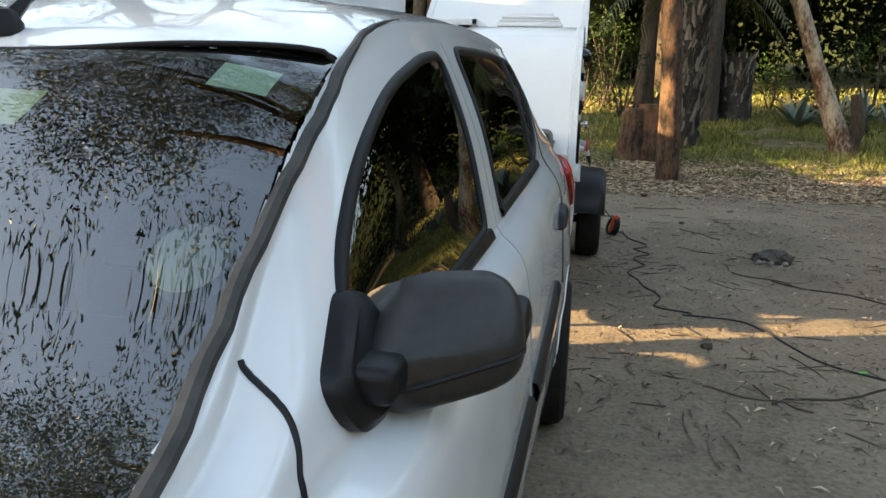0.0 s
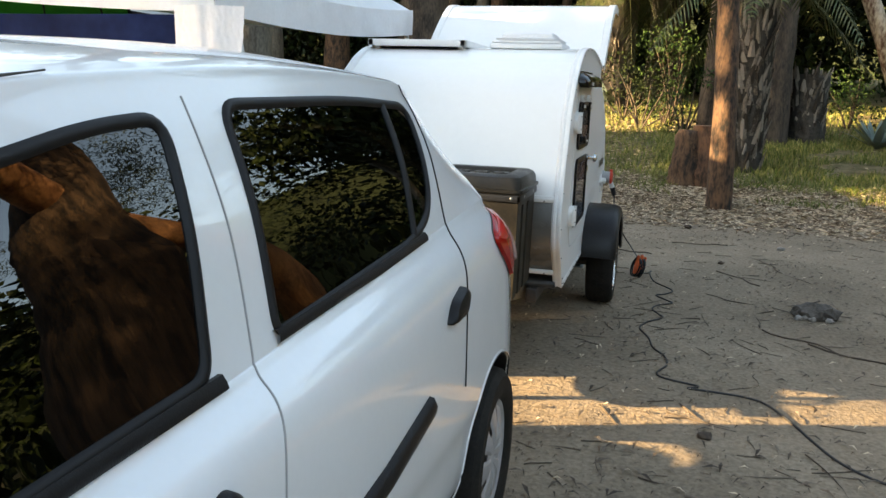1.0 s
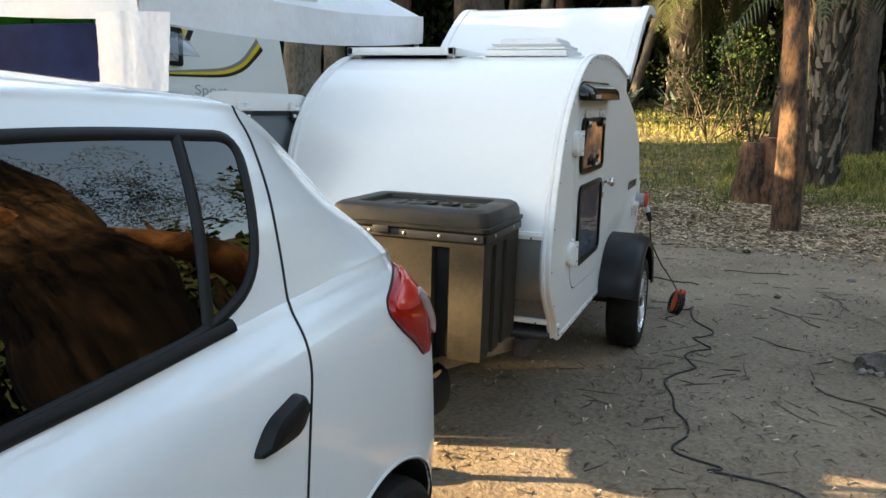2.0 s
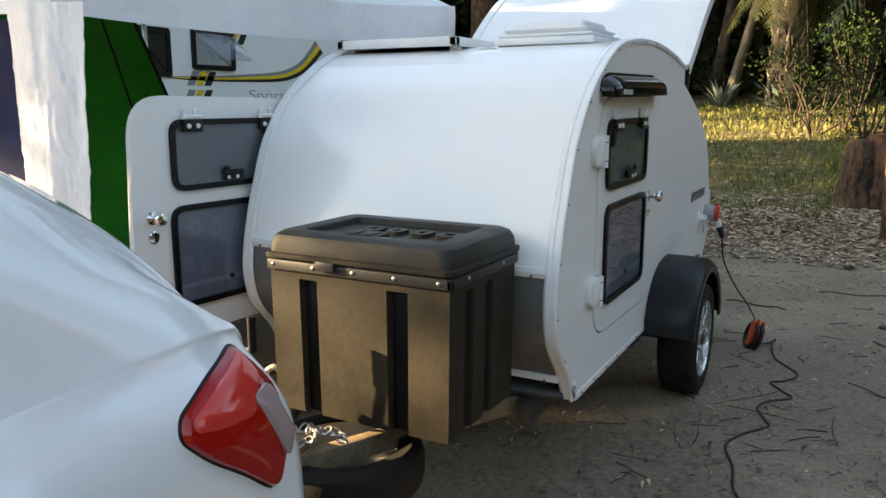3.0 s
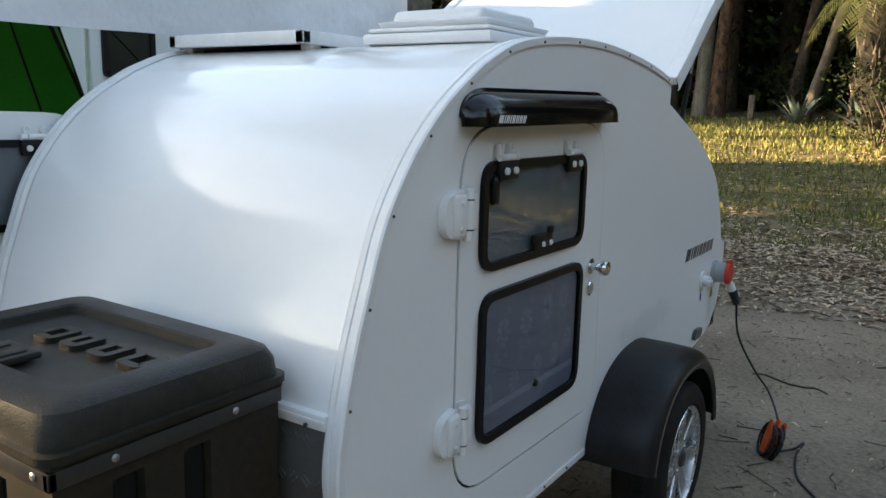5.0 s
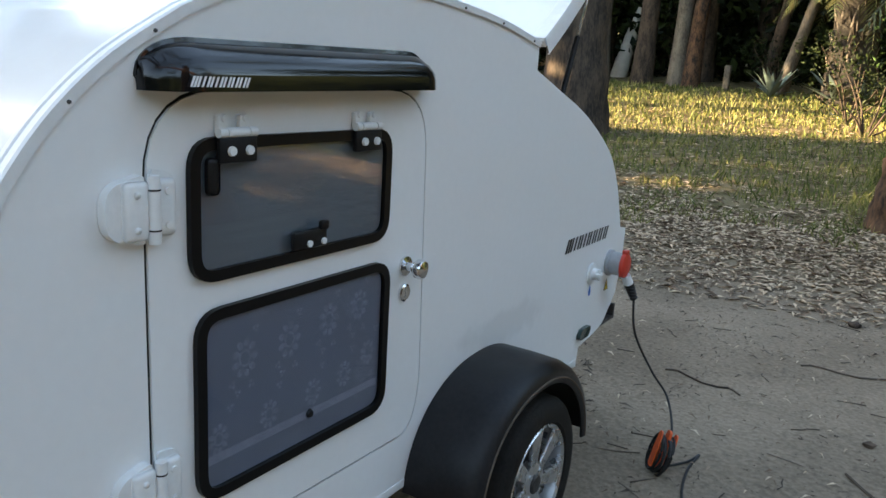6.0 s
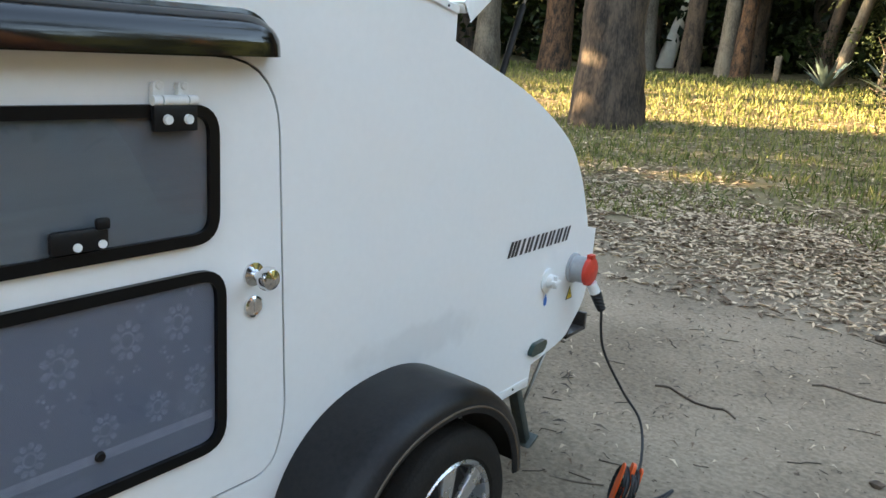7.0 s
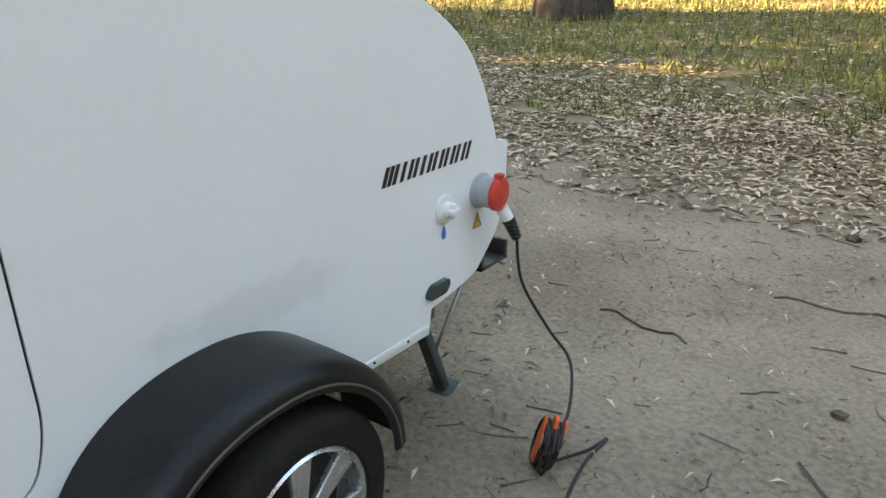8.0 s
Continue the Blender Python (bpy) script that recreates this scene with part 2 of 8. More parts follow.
def slab(bm, outline, x0, x1, bevel=0.0):
    """A plate with the outline (y, z), from x0 to x1."""
    vs = [bm.verts.new((x0, p[0], p[1])) for p in outline]
    f = bm.faces.new(vs)
    g = bmesh.ops.extrude_face_region(bm, geom=[f])
    bmesh.ops.translate(bm, vec=(x1 - x0, 0, 0), verts=[e for e in g["geom"] if isinstance(e, bmesh.types.BMVert)])


def ring_plate(bm, outer, inner, x0, x1):
    """A flat frame between two outlines of equal count in (y, z), x0 to x1."""
    L = [[bm.verts.new((x, p[0], p[1])) for p in o] for x, o in ((x0, outer), (x0, inner), (x1, inner), (x1, outer))]
    N = len(outer)
    for a in range(4):
        A, B = L[a], L[(a + 1) % 4]
        for k in range(N):
            bm.faces.new((A[k], A[(k + 1) % N], B[(k + 1) % N], B[k]))


def offset(outline, d):
    """A closed outline moved inwards by d (outwards if negative)."""
    P = [np.array(p, float) for p in outline]
    N = len(P)
    area = sum(P[i][0] * P[(i + 1) % N][1] - P[(i + 1) % N][0] * P[i][1] for i in range(N))
    s = 1 if area > 0 else -1
    out = []
    for i in range(N):
        t = P[(i + 1) % N] - P[i - 1]
        L = np.linalg.norm(t) or 1
        out.append(P[i] + s * d * np.array((-t[1], t[0])) / L)
    return out


def inside(p, poly):
    """Which of the points p (n, 2) lie in the polygon."""
    p, poly = np.asarray(p), np.asarray(poly)
    r = np.zeros(len(p), bool)
    j = len(poly) - 1
    for i in range(len(poly)):
        a, b = poly[i], poly[j]
        c = ((a[1] > p[:, 1]) != (b[1] > p[:, 1])) & (p[:, 0] < (b[0] - a[0]) * (p[:, 1] - a[1]) / (b[1] - a[1] + 1e-12) + a[0])
        r ^= c
        j = i
    return r

# ---- ground ----
def bank(y):
    """The clearing is flat; past it the ground climbs gently into the woods."""
    return 0.05 * max(0.0, y - 12.0) + 0.03 * max(0.0, min(y, 60.0) - 18.0) - 0.05 * max(0.0, y - 60.0)


def ground_z(x, y):
    near = 0.012 * noise.noise(Vector((x * 0.9, y * 0.9, 0))) + 0.006 * noise.noise(Vector((x * 4, y * 4, 3)))
    return bank(y) + near


def ground_material():
    m = bpy.data.materials.new("sandy soil and grass")
    m.use_nodes = True
    n, l = m.node_tree.nodes, m.node_tree.links
    p = n["Principled BSDF"]
    p.inputs["Roughness"].default_value = 0.95
    p.inputs["Specular IOR Level"].default_value = 0.15
    geo = n.new("ShaderNodeNewGeometry")
    sep = n.new("ShaderNodeSeparateXYZ")
    l.new(geo.outputs["Position"], sep.inputs[0])

    def nz(s, d, rough=0.6):
        t = n.new("ShaderNodeTexNoise")
        t.inputs["Scale"].default_value, t.inputs["Detail"].default_value, t.inputs["Roughness"].default_value = s, d, rough
        l.new(geo.outputs["Position"], t.inputs["Vector"])
        return t.outputs["Fac"]

    def ramp(f, a, b, ca, cb):
        r = n.new("ShaderNodeValToRGB")
        r.color_ramp.elements[0].position, r.color_ramp.elements[1].position = a, b
        r.color_ramp.elements[0].color, r.color_ramp.elements[1].color = (*ca, 1), (*cb, 1)
        l.new(f, r.inputs["Fac"])
        return r.outputs["Color"]

    def mixc(f, a, b):
        x = n.new("ShaderNodeMix")
        x.data_type = 'RGBA'
        l.new(f, x.inputs["Factor"])
        l.new(a, x.inputs["A"])
        l.new(b, x.inputs["B"])
        return x.outputs["Result"]
    sand = ramp(nz(0.9, 6), 0.35, 0.68, (0.180, 0.141, 0.100), (0.340, 0.270, 0.196))
    grit = ramp(nz(38, 4), 0.38, 0.62, (0.075, 0.057, 0.041), (0.295, 0.234, 0.170))
    f1 = n.new("ShaderNodeMath")
    f1.operation = 'MULTIPLY'
    f1.inputs[1].default_value = 0.75
    l.new(nz(7, 5), f1.inputs[0])
    soil = mixc(f1.outputs[0], sand, grit)
    spots = n.new("ShaderNodeMath")
    spots.operation = 'GREATER_THAN'
    spots.inputs[1].default_value = 0.625
    l.new(nz(24, 6, 0.75), spots.inputs[0])
    debris = ramp(nz(9, 2), 0.4, 0.6, (0.055, 0.040, 0.028), (0.12, 0.085, 0.055))
    soil = mixc(spots.outputs[0], soil, debris)
    turf = ramp(nz(3, 6), 0.35, 0.65, (0.090, 0.078, 0.034), (0.23, 0.18, 0.105))
    edge = n.new("ShaderNodeMath")
    edge.operation = 'MULTIPLY_ADD'
    edge.inputs[1].default_value = 4.0
    l.new(nz(0.6, 5), edge.inputs[0])
    l.new(sep.outputs["Y"], edge.inputs[2])
    mr = n.new("ShaderNodeMapRange")
    mr.inputs["From Min"].default_value, mr.inputs["From Max"].default_value = 13.4, 16.5
    l.new(edge.outputs[0], mr.inputs["Value"])
    col = mixc(mr.outputs["Result"], soil, turf)
    l.new(col, p.inputs["Base Color"])
    h = n.new("ShaderNodeMath")
    h.operation = 'ADD'
    l.new(nz(14, 8, 0.7), h.inputs[0])
    l.new(nz(45, 4), h.inputs[1])
    bu = n.new("ShaderNodeBump")
    bu.inputs["Strength"].default_value, bu.inputs["Distance"].default_value = 0.4, 0.02
    l.new(h.outputs[0], bu.inputs["Height"])
    l.new(bu.outputs["Normal"], p.inputs["Normal"])
    return m


def build_ground():
    def axis(fine0, fine1, step, far):
        a = list(np.arange(fine0, fine1 + 1e-6, step))
        lo, hi = [], []
        d, v = step, fine0
        while v > -far:
            d *= 1.35
            v -= d
            lo.append(v)
        d, v = step, fine1
        while v < far:
            d *= 1.35
            v += d
            hi.append(v)
        return np.array(lo[::-1] + a + hi)
    xs, ys = axis(-4.0, 4.0, 0.06, 1500), axis(3.0, 16.0, 0.06, 1500)
    vs = [(x, y, ground_z(x, y)) for y in ys for x in xs]
    nx = len(xs)
    idx = np.arange(len(vs)).reshape(len(ys), nx)
    fs = np.stack([idx[:-1, :-1], idx[:-1, 1:], idx[1:, 1:], idx[1:, :-1]], -1).reshape(-1, 4)
    soil = ground_material()
    # the gazebo's shade and darker soil below it, mixed into the ground colour
    cloudy_tint(soil, (-3.4, 6.6, 0.0), (2.7, 3.6, 3.0), (0.050, 0.039, 0.028), 0.85)
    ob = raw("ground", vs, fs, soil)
    tagged(ob, "sandy grey-brown camp ground strewn with leaf litter", "ground", kind="structure")


build_ground()

# ---- car ----
CAR_X, CAR_LEAN = -0.86, 0.040     # centre line at y = 3.3, and its drift in x along y


def hermite(ys, vs, y):
    ys, vs = np.array(ys, float), np.array(vs, float)
    s = np.diff(vs) / np.diff(ys)
    m = np.concatenate([[s[0]], np.where(s[:-1] * s[1:] > 0, 2 * s[:-1] * s[1:] / (s[:-1] + s[1:] + 1e-12), 0), [s[-1]]])
    i = np.clip(np.searchsorted(ys, y) - 1, 0, len(ys) - 2)
    h = ys[i + 1] - ys[i]
    t = (y - ys[i]) / h
    return ((2 * t ** 3 - 3 * t ** 2 + 1) * vs[i] + (t ** 3 - 2 * t ** 2 + t) * h * m[i] + (-2 * t ** 3 + 3 * t ** 2) * vs[i + 1] + (t ** 3 - t ** 2) * h * m[i + 1])


ST = (0.26, 0.45, 0.90, 1.22, 1.50, 1.85, 2.30, 3.00, 3.50, 3.85, 4.03, 4.12, 4.17)
BELT_Z = (0.60, 0.74, 0.92, 0.965, 0.975, 0.99, 1.02, 1.075, 1.115, 1.13, 1.10, 0.96, 0.74)
BELT_W = (0.56, 0.68, 0.755, 0.765, 0.760, 0.757, 0.758, 0.760, 0.762, 0.757, 0.705, 0.64, 0.52)
EDGE_Z = (0.64, 0.79, 0.965, 1.04, 1.20, 1.395, 1.485, 1.520, 1.504, 1.320, 1.160, 1.01, 0.77)
EDGE_W = (0.48, 0.60, 0.68, 0.685, 0.640, 0.592, 0.580, 0.582, 0.590, 0.588, 0.585, 0.55, 0.48)
TOP_Z = (0.68, 0.84, 1.00, 1.06, 1.255, 1.448, 1.548, 1.575, 1.540, 1.420, 1.255, 1.05, 0.79)
MAX_W = (0.66, 0.79, 0.855, 0.868, 0.873, 0.873, 0.873, 0.873, 0.873, 0.868, 0.845, 0.78, 0.66)
WHEEL_Y = (1.14, 3.73)


def car_section(y, n=16):
    """The half section at y from the sill up to the roof's middle: (half width, height)."""
    bz, bw, ez, ew, tz, mw = (float(hermite(ST, v, y)) for v in (BELT_Z, BELT_W, EDGE_Z, EDGE_W, TOP_Z, MAX_W))
    z3 = 0.62 + 0.60 * (bz - 0.62)
    P = [(mw - 0.09, 0.21), (mw - 0.018, 0.36), (mw - 0.004, 0.52), (mw, 0.64), (mw - 0.028, z3 + 0.06), (bw + 0.012, bz - 0.012), (bw - 0.004, bz + 0.02),
         ((bw + ew) / 2 + 0.02, (bz + ez) / 2), (ew + 0.012, ez - 0.03), (ew - 0.03, ez + 0.012), (ew * 0.62, ez + 0.8 * (tz - ez)), (ew * 0.3, tz - 0.004), (0, tz)]
    return np.array(spline(P, n))


def car_world(x, y, z):
    return (CAR_X + x + CAR_LEAN * (y - 3.3), y, z)


SECT = {}


def car_side(y, z, out=0.0):
    """A place on the car's flank at y and height z, moved outwards by out."""
    k = round(y / 0.002)
    if k not in SECT:
        SECT[k] = car_section(k * 0.002)[:-40]
    s = SECT[k]
    w = float(np.interp(z, s[:, 1], s[:, 0]))
    w1 = float(np.interp(z + 0.02, s[:, 1], s[:, 0]))
    nx, nz = 0.02, w - w1
    L = math.hypot(nx, nz)
    return (w + out * nx / L, y, z + out * nz / L)


FRONT_WIN = rounded([(1.44, 0.985), (2.36, 1.043), (2.458, 1.428), (2.30, 1.416), (2.01, 1.354), (1.75, 1.248), (1.55, 1.122)], [0.02, 0.04, 0.05, 0.12, 0.12, 0.12, 0.10], 6)
REAR_WIN = rounded([(2.56, 1.055), (3.24, 1.11), (3.40, 1.17), (3.50, 1.44), (3.15, 1.457), (2.625, 1.447)], [0.03, 0.10, 0.10, 0.06, 0.2, 0.05], 6)


def flank(name, outline, width, material, parent, out=0.004, label="", closed=True, side=1, thick=0.006):
    """A strip along an outline (y, z) that lies on the car's flank."""
    P = [np.array(p, float) for p in outline]
    Q = []
    for a, b in zip(P, P[1:] + (P[:1] if closed else [])):
        k = max(1, int(np.linalg.norm(b - a) / 0.02))
        Q += [a + (b - a) * i / k for i in range(k)]
    P = Q if closed else Q + [P[-1]]
    N = len(P)
    bm = bmesh.new()
    rows = []
    for i in range(N):
        t = P[(i + 1) % N] - P[i - 1] if closed else P[min(i + 1, N - 1)] - P[max(i - 1, 0)]
        t = t / (np.linalg.norm(t) or 1)
        nrm = np.array((-t[1], t[0]))
        row = []
        for k, o in ((-0.5, -0.004), (-0.42, out), (0, out + thick * 0.6), (0.42, out), (0.5, -0.004)):
            q = P[i] + nrm * width * k
            x, y, z = car_side(q[0], q[1], o)
            row.append(bm.verts.new(car_world(side * x, y, z)))
        rows.append(row)
    for i in range(N if closed else N - 1):
        A, B = rows[i], rows[(i + 1) % N]
        for k in range(4):
            bm.faces.new((A[k], A[k + 1], B[k + 1], B[k]))
    return part(name, bm, material, parent, label, sharp=60)


def windscreen_in(x, y):
    a = np.abs(x)
    base = 0.96 + 0.17 * (a / 0.68) ** 2
    head = 1.73 + 0.10 * (a / 0.50) ** 2
    edge = np.interp(y, (1.05, 1.25, 1.5, 1.7, 1.9), (0.690, 0.662, 0.628, 0.608, 0.585))
    return (y > base) & (y < head) & (a < edge)


def build_car():
    car = thing("car", (CAR_X, 2.3, 0), "white five-door hatchback with tinted windows, parked on sandy ground", "car")
    inv = car.matrix_world.inverted()
    made = []

    def own(ob):
        ob.parent = car
        ob.matrix_parent_inverse = inv
        made.append(ob)
        return ob
    ys = np.concatenate([np.arange(0.26, 1.0, 0.03), np.arange(1.0, 4.0, 0.012), np.arange(4.0, 4.171, 0.005)])
    S = [car_section(y) for y in ys]
    m = len(S[0])
    loc = []
    for y, s in zip(ys, S):
        for w, z in s:
            loc.append((w, y, z))
        for w, z in s[-2::-1]:
            loc.append((-w, y, z))
    loc = np.array(loc)
    nr = 2 * m - 1
    idx = np.arange(len(loc)).reshape(len(ys), nr)
    quads = np.stack([idx[:-1, :-1], idx[1:, :-1], idx[1:, 1:], idx[:-1, 1:]], -1).reshape(-1, 4)
    c = loc[quads].mean(1)
    up = np.tile((np.arange(nr - 1) >= 6 * 16) & (np.arange(nr - 1) < nr - 1 - 6 * 16), len(ys) - 1)
    fw, rw = inside(c[:, 1:], FRONT_WIN) & up, inside(c[:, 1:], REAR_WIN) & up
    ws = windscreen_in(c[:, 0], c[:, 1]) & (c[:, 2] > 1.0)
    top = np.abs(c[:, 0]) < 0.50
    rearglass = top & (c[:, 1] > 3.90) & (c[:, 1] < 4.03) & (c[:, 2] > 1.1)
    fw &= ~ws & (np.abs(c[:, 0]) > 0.55)
    rw &= np.abs(c[:, 0]) > 0.5
    arch = np.zeros(len(c), bool)
    for wy in WHEEL_Y:
        arch |= ((c[:, 1] - wy) ** 2 + (c[:, 2] - 0.31) ** 2 < 0.345 ** 2) & (c[:, 2] < 0.8) & (np.abs(c[:, 0]) > 0.5)
    W = np.array([car_world(*p) for p in loc])

    def bent(p):
        x, y = np.abs(p[:, 0]), p[:, 1] - 1.4
        return np.stack([np.ones_like(x), y, y ** 2, y ** 3, x ** 2, x ** 4, x ** 2 * y], 1)
    # the screen is one evenly bent sheet
    wv = np.unique(quads[ws])
    coef = np.linalg.lstsq(bent(loc[wv]), loc[wv, 2], rcond=None)[0]
    screen = loc.copy()
    screen[wv, 2] = bent(loc[wv]) @ coef

    def sheet(name, mask, material, label="", push=0.0, thick=0.0):
        q = quads[mask]
        used, inv_i = np.unique(q, return_inverse=True)
        ob = own(raw(name, W[used], inv_i.reshape(q.shape), material, None, label))
        return ob
    body = sheet("body", ~(fw | rw | ws | rearglass | arch), car_paint, "glossy white painted bodywork")
    lining = mat("dark headlining", (0.03, 0.03, 0.031), 0.9, var=0.1, scale=30)
    inner = loc.copy()
    inner[:, 0] *= 0.965
    inner[:, 2] -= 0.022 * np.clip((inner[:, 2] - 0.9) / 0.3, 0, 1)
    wide = windscreen_in(c[:, 0] * 0.97, c[:, 1])
    q = quads[~(fw | rw | ws | wide | rearglass | arch) & (c[:, 1] > 1.25)]
    used, back = np.unique(q, return_inverse=True)
    own(raw("cabin_lining", [car_world(*p) for p in inner[used]], back.reshape(q.shape), lining, None, "dark cabin lining"))
    sheet("window", fw & (c[:, 0] > 0), tint_glass, "tinted front door window")
    sheet("window", rw & (c[:, 0] > 0), tint_glass, "tinted rear door window")
    sheet("window", fw & (c[:, 0] < 0), tint_glass, "tinted front door window")
    sheet("window", rw & (c[:, 0] < 0), tint_glass, "tinted rear door window")
    q = quads[ws]
    used, back = np.unique(q, return_inverse=True)
    own(raw("windscreen", [car_world(*p) for p in screen[used]], back.reshape(q.shape), wind_glass, None, "curved windscreen reflecting the tree crowns"))
    sheet("rear_window", rearglass, tint_glass)
    for side in (1, -1):
        own(flank("window_seal", FRONT_WIN, 0.023, seal, None, label="black window seal", side=side))
        own(flank("window_seal", REAR_WIN, 0.023, seal, None, label="black window seal", side=side))
        own(flank("quarter_divider", [(3.335, 1.447), (3.245, 1.118)], 0.028, seal, None, closed=False, side=side))
        own(flank("belt_strip", [(1.56, 0.982), (1.9, 1.003), (2.385, 1.030)], 0.028, black_plastic, None, 0.008, "black belt strip under the window", False, side))
        own(flank("belt_strip", [(2.55, 1.053), (3.0, 1.082), (3.30, 1.108)], 0.026, black_plastic, None, 0.008, "black belt strip under the window", False, side))
        # door gaps
        for line, r in (([(1.352, 1.085), (1.342, 1.05), (1.318, 1.012), (1.296, 0.975), (1.285, 0.88), (1.29, 0.76), (1.30, 0.66)], 0.0042),
                        ([(2.53, 1.46), (2.511, 1.25), (2.483, 1.07), (2.46, 1.0), (2.425, 0.92), (2.40, 0.82), (2.38, 0.7), (2.37, 0.5), (2.365, 0.34)], 0.0022),
                        ([(3.545, 1.50), (3.552, 1.447), (3.537, 1.385), (3.506, 1.272), (3.483, 1.161), (3.451, 1.036), (3.41, 0.90), (3.385, 0.78), (3.37, 0.68)], 0.0032)):
            bm = bmesh.new()
            tube(bm, [car_world(side * q[0], q[1], q[2]) for q in (car_side(*p, 0.0004) for p in spline(line, 14))], r, 6)
            own(part("door_gap", bm, mat("shut line grey", (0.30, 0.30, 0.30), 0.7, var=0.1) if r < 0.003 else seal, None, "narrow shut line of the door"))
        own(flank("side_moulding", [(1.50, 0.56), (2.0, 0.605), (2.34, 0.64)], 0.058, black_plastic, None, 0.012, "black side moulding", False, side, 0.012))
        own(flank("side_moulding", [(2.41, 0.645), (2.8, 0.685), (3.08, 0.735)], 0.056, black_plastic, None, 0.012, "black side moulding", False, side, 0.012))
        # arches
        for wy in WHEEL_Y:
            bm = bmesh.new()
            A = []
            for k in range(33):
                a = math.pi * (-0.08 + 1.16 * k / 32)
                y, z = wy + 0.34 * math.cos(a), 0.31 + 0.34 * math.sin(a)
                x = car_side(y, max(z, 0.22))[0]
                A.append([bm.verts.new(car_world(side * xx, y2, z2)) for xx, y2, z2 in ((x + 0.004, y, z), (x - 0.02, y + 0.0 * k, z - 0.006), (0.52, y, z))])
            for P, Q in zip(A, A[1:]):
                for k in range(2):
                    bm.faces.new((P[k], P[k + 1], Q[k + 1], Q[k]))
            own(part("wheel_arch_liner", bm, seal, None))
            bm = bmesh.new()
            pts = []
            for k in range(49):
                a = math.pi * (-0.05 + 1.10 * k / 48)
                y, z = wy + 0.345 * math.cos(a), 0.31 + 0.345 * math.sin(a)
                q = car_side(y, max(z, 0.22), -0.004)
                pts.append(car_world(side * q[0], q[1], q[2]))
            tube(bm, pts, 0.0075, 8)
            own(part("wheel_arch_lip", bm, car_paint, None, "rolled white wheel arch lip"))
    for side in (1, -1):
        for wy in WHEEL_Y:
            build_car_wheel(own, side, wy)
        # handles
        for hy, hz in ((2.215, 0.885), (3.325, 0.925)):
            bm = bmesh.new()
            P = rounded([(hy - 0.105, hz - 0.035), (hy + 0.03, hz - 0.03), (hy + 0.075, hz + 0.02), (hy + 0.05, hz + 0.045), (hy - 0.05, hz + 0.02)], 0.03, 5)
            mid = np.mean(P, axis=0)
            rings = []
            for sc, o in ((1, -0.002), (0.97, 0.014), (0.82, 0.024), (0.4, 0.029)):
                rings.append([bm.verts.new(car_world(side * car_side(*(mid + (p - mid) * sc))[0] + side * o, *(mid + (p - mid) * sc))) for p in P])
            for A, B in zip(rings, rings[1:]):
                for k in range(len(P)):
                    bm.faces.new((A[k], A[(k + 1) % len(P)], B[(k + 1) % len(P)], B[k]))
            bm.faces.new(rings[-1])
            own(part("door_handle", bm, black_plastic, None, "black oval door handle"))
        bm = bmesh.new()
        x = car_side(2.29, 0.795)[0]
        cyl(bm, car_world(side * (x - 0.004), 2.29, 0.795), car_world(side * (x + 0.004), 2.29, 0.795), 0.011, 0.010, 16)
        own(part("key_lock", bm, galv, None))
        build_mirror(own, side)
        build_tail_lamp(own, side)
        # rubber roof channel down to the windscreen pillar
        bm = bmesh.new()
        pts = []
        for y in np.concatenate([np.linspace(1.06, 1.90, 24), np.linspace(1.95, 2.28, 10)]):
            s = car_section(y)
            e = float(np.interp(y, (1.05, 1.19, 1.37, 1.57, 1.68, 1.87, 2.04, 2.6), (0.70, 0.679, 0.654, 0.630, 0.620, 0.597, 0.578, 0.56)))
            i = np.argmin(np.abs(s[8 * 16:, 0] - e)) + 8 * 16
            pts.append(car_world(side * s[i, 0], y, s[i, 1] + 0.004))
        tube(bm, pts, [0.0115 if q[1] < 1.85 else max(0.0015, 0.011 - 0.024 * (q[1] - 1.85)) for q in pts], 8)
        own(part("roof_channel", bm, mat("weathered dark rubber", (0.035, 0.034, 0.032), 0.6, var=0.3, scale=16, tint=(0.07, 0.066, 0.06)), None, "dark rubber roof channel"))
    # dark edge along the head of the windscreen
    bm = bmesh.new()
    pts = []
    for x in np.linspace(-0.60, 0.60, 41):
        y = 1.73 + 0.10 * (abs(x) / 0.50) ** 2
        s = car_section(y)
        pts.append(car_world(x, y - 0.004, float(np.interp(-abs(x), -s[96:, 0], s[96:, 1])) + 0.001))
    tube(bm, pts, 0.0045, 8)
    own(part("windscreen_seal", bm, seal, None))
    # cowl, wipers, dash, seats, steering wheel
    bm = bmesh.new()
    for a, b in (((0.52, 1.05), (0.0, 1.02)), ((0.0, 1.00), (-0.50, 1.05))):
        P = []
        for t in np.linspace(0, 1, 14):
            x, y = a[0] + (b[0] - a[0]) * t, a[1] + (b[1] - a[1]) * t + 0.03 * math.sin(math.pi * t)
            P.append(car_world(x, y, 1.062 + 0.20 * (y - 1.0)))
        tube(bm, P, 0.009, 6)
    own(part("wiper", bm, seal, None, "black windscreen wipers"))
    bm = bmesh.new()
    rows = []
    for x in np.linspace(-0.66, 0.66, 23):
        y0 = 0.96 + 0.17 * (abs(x) / 0.68) ** 2
        s = car_section(y0 + 0.01)
        z = float(np.interp(-abs(x), -s[:, 0], s[:, 1]))
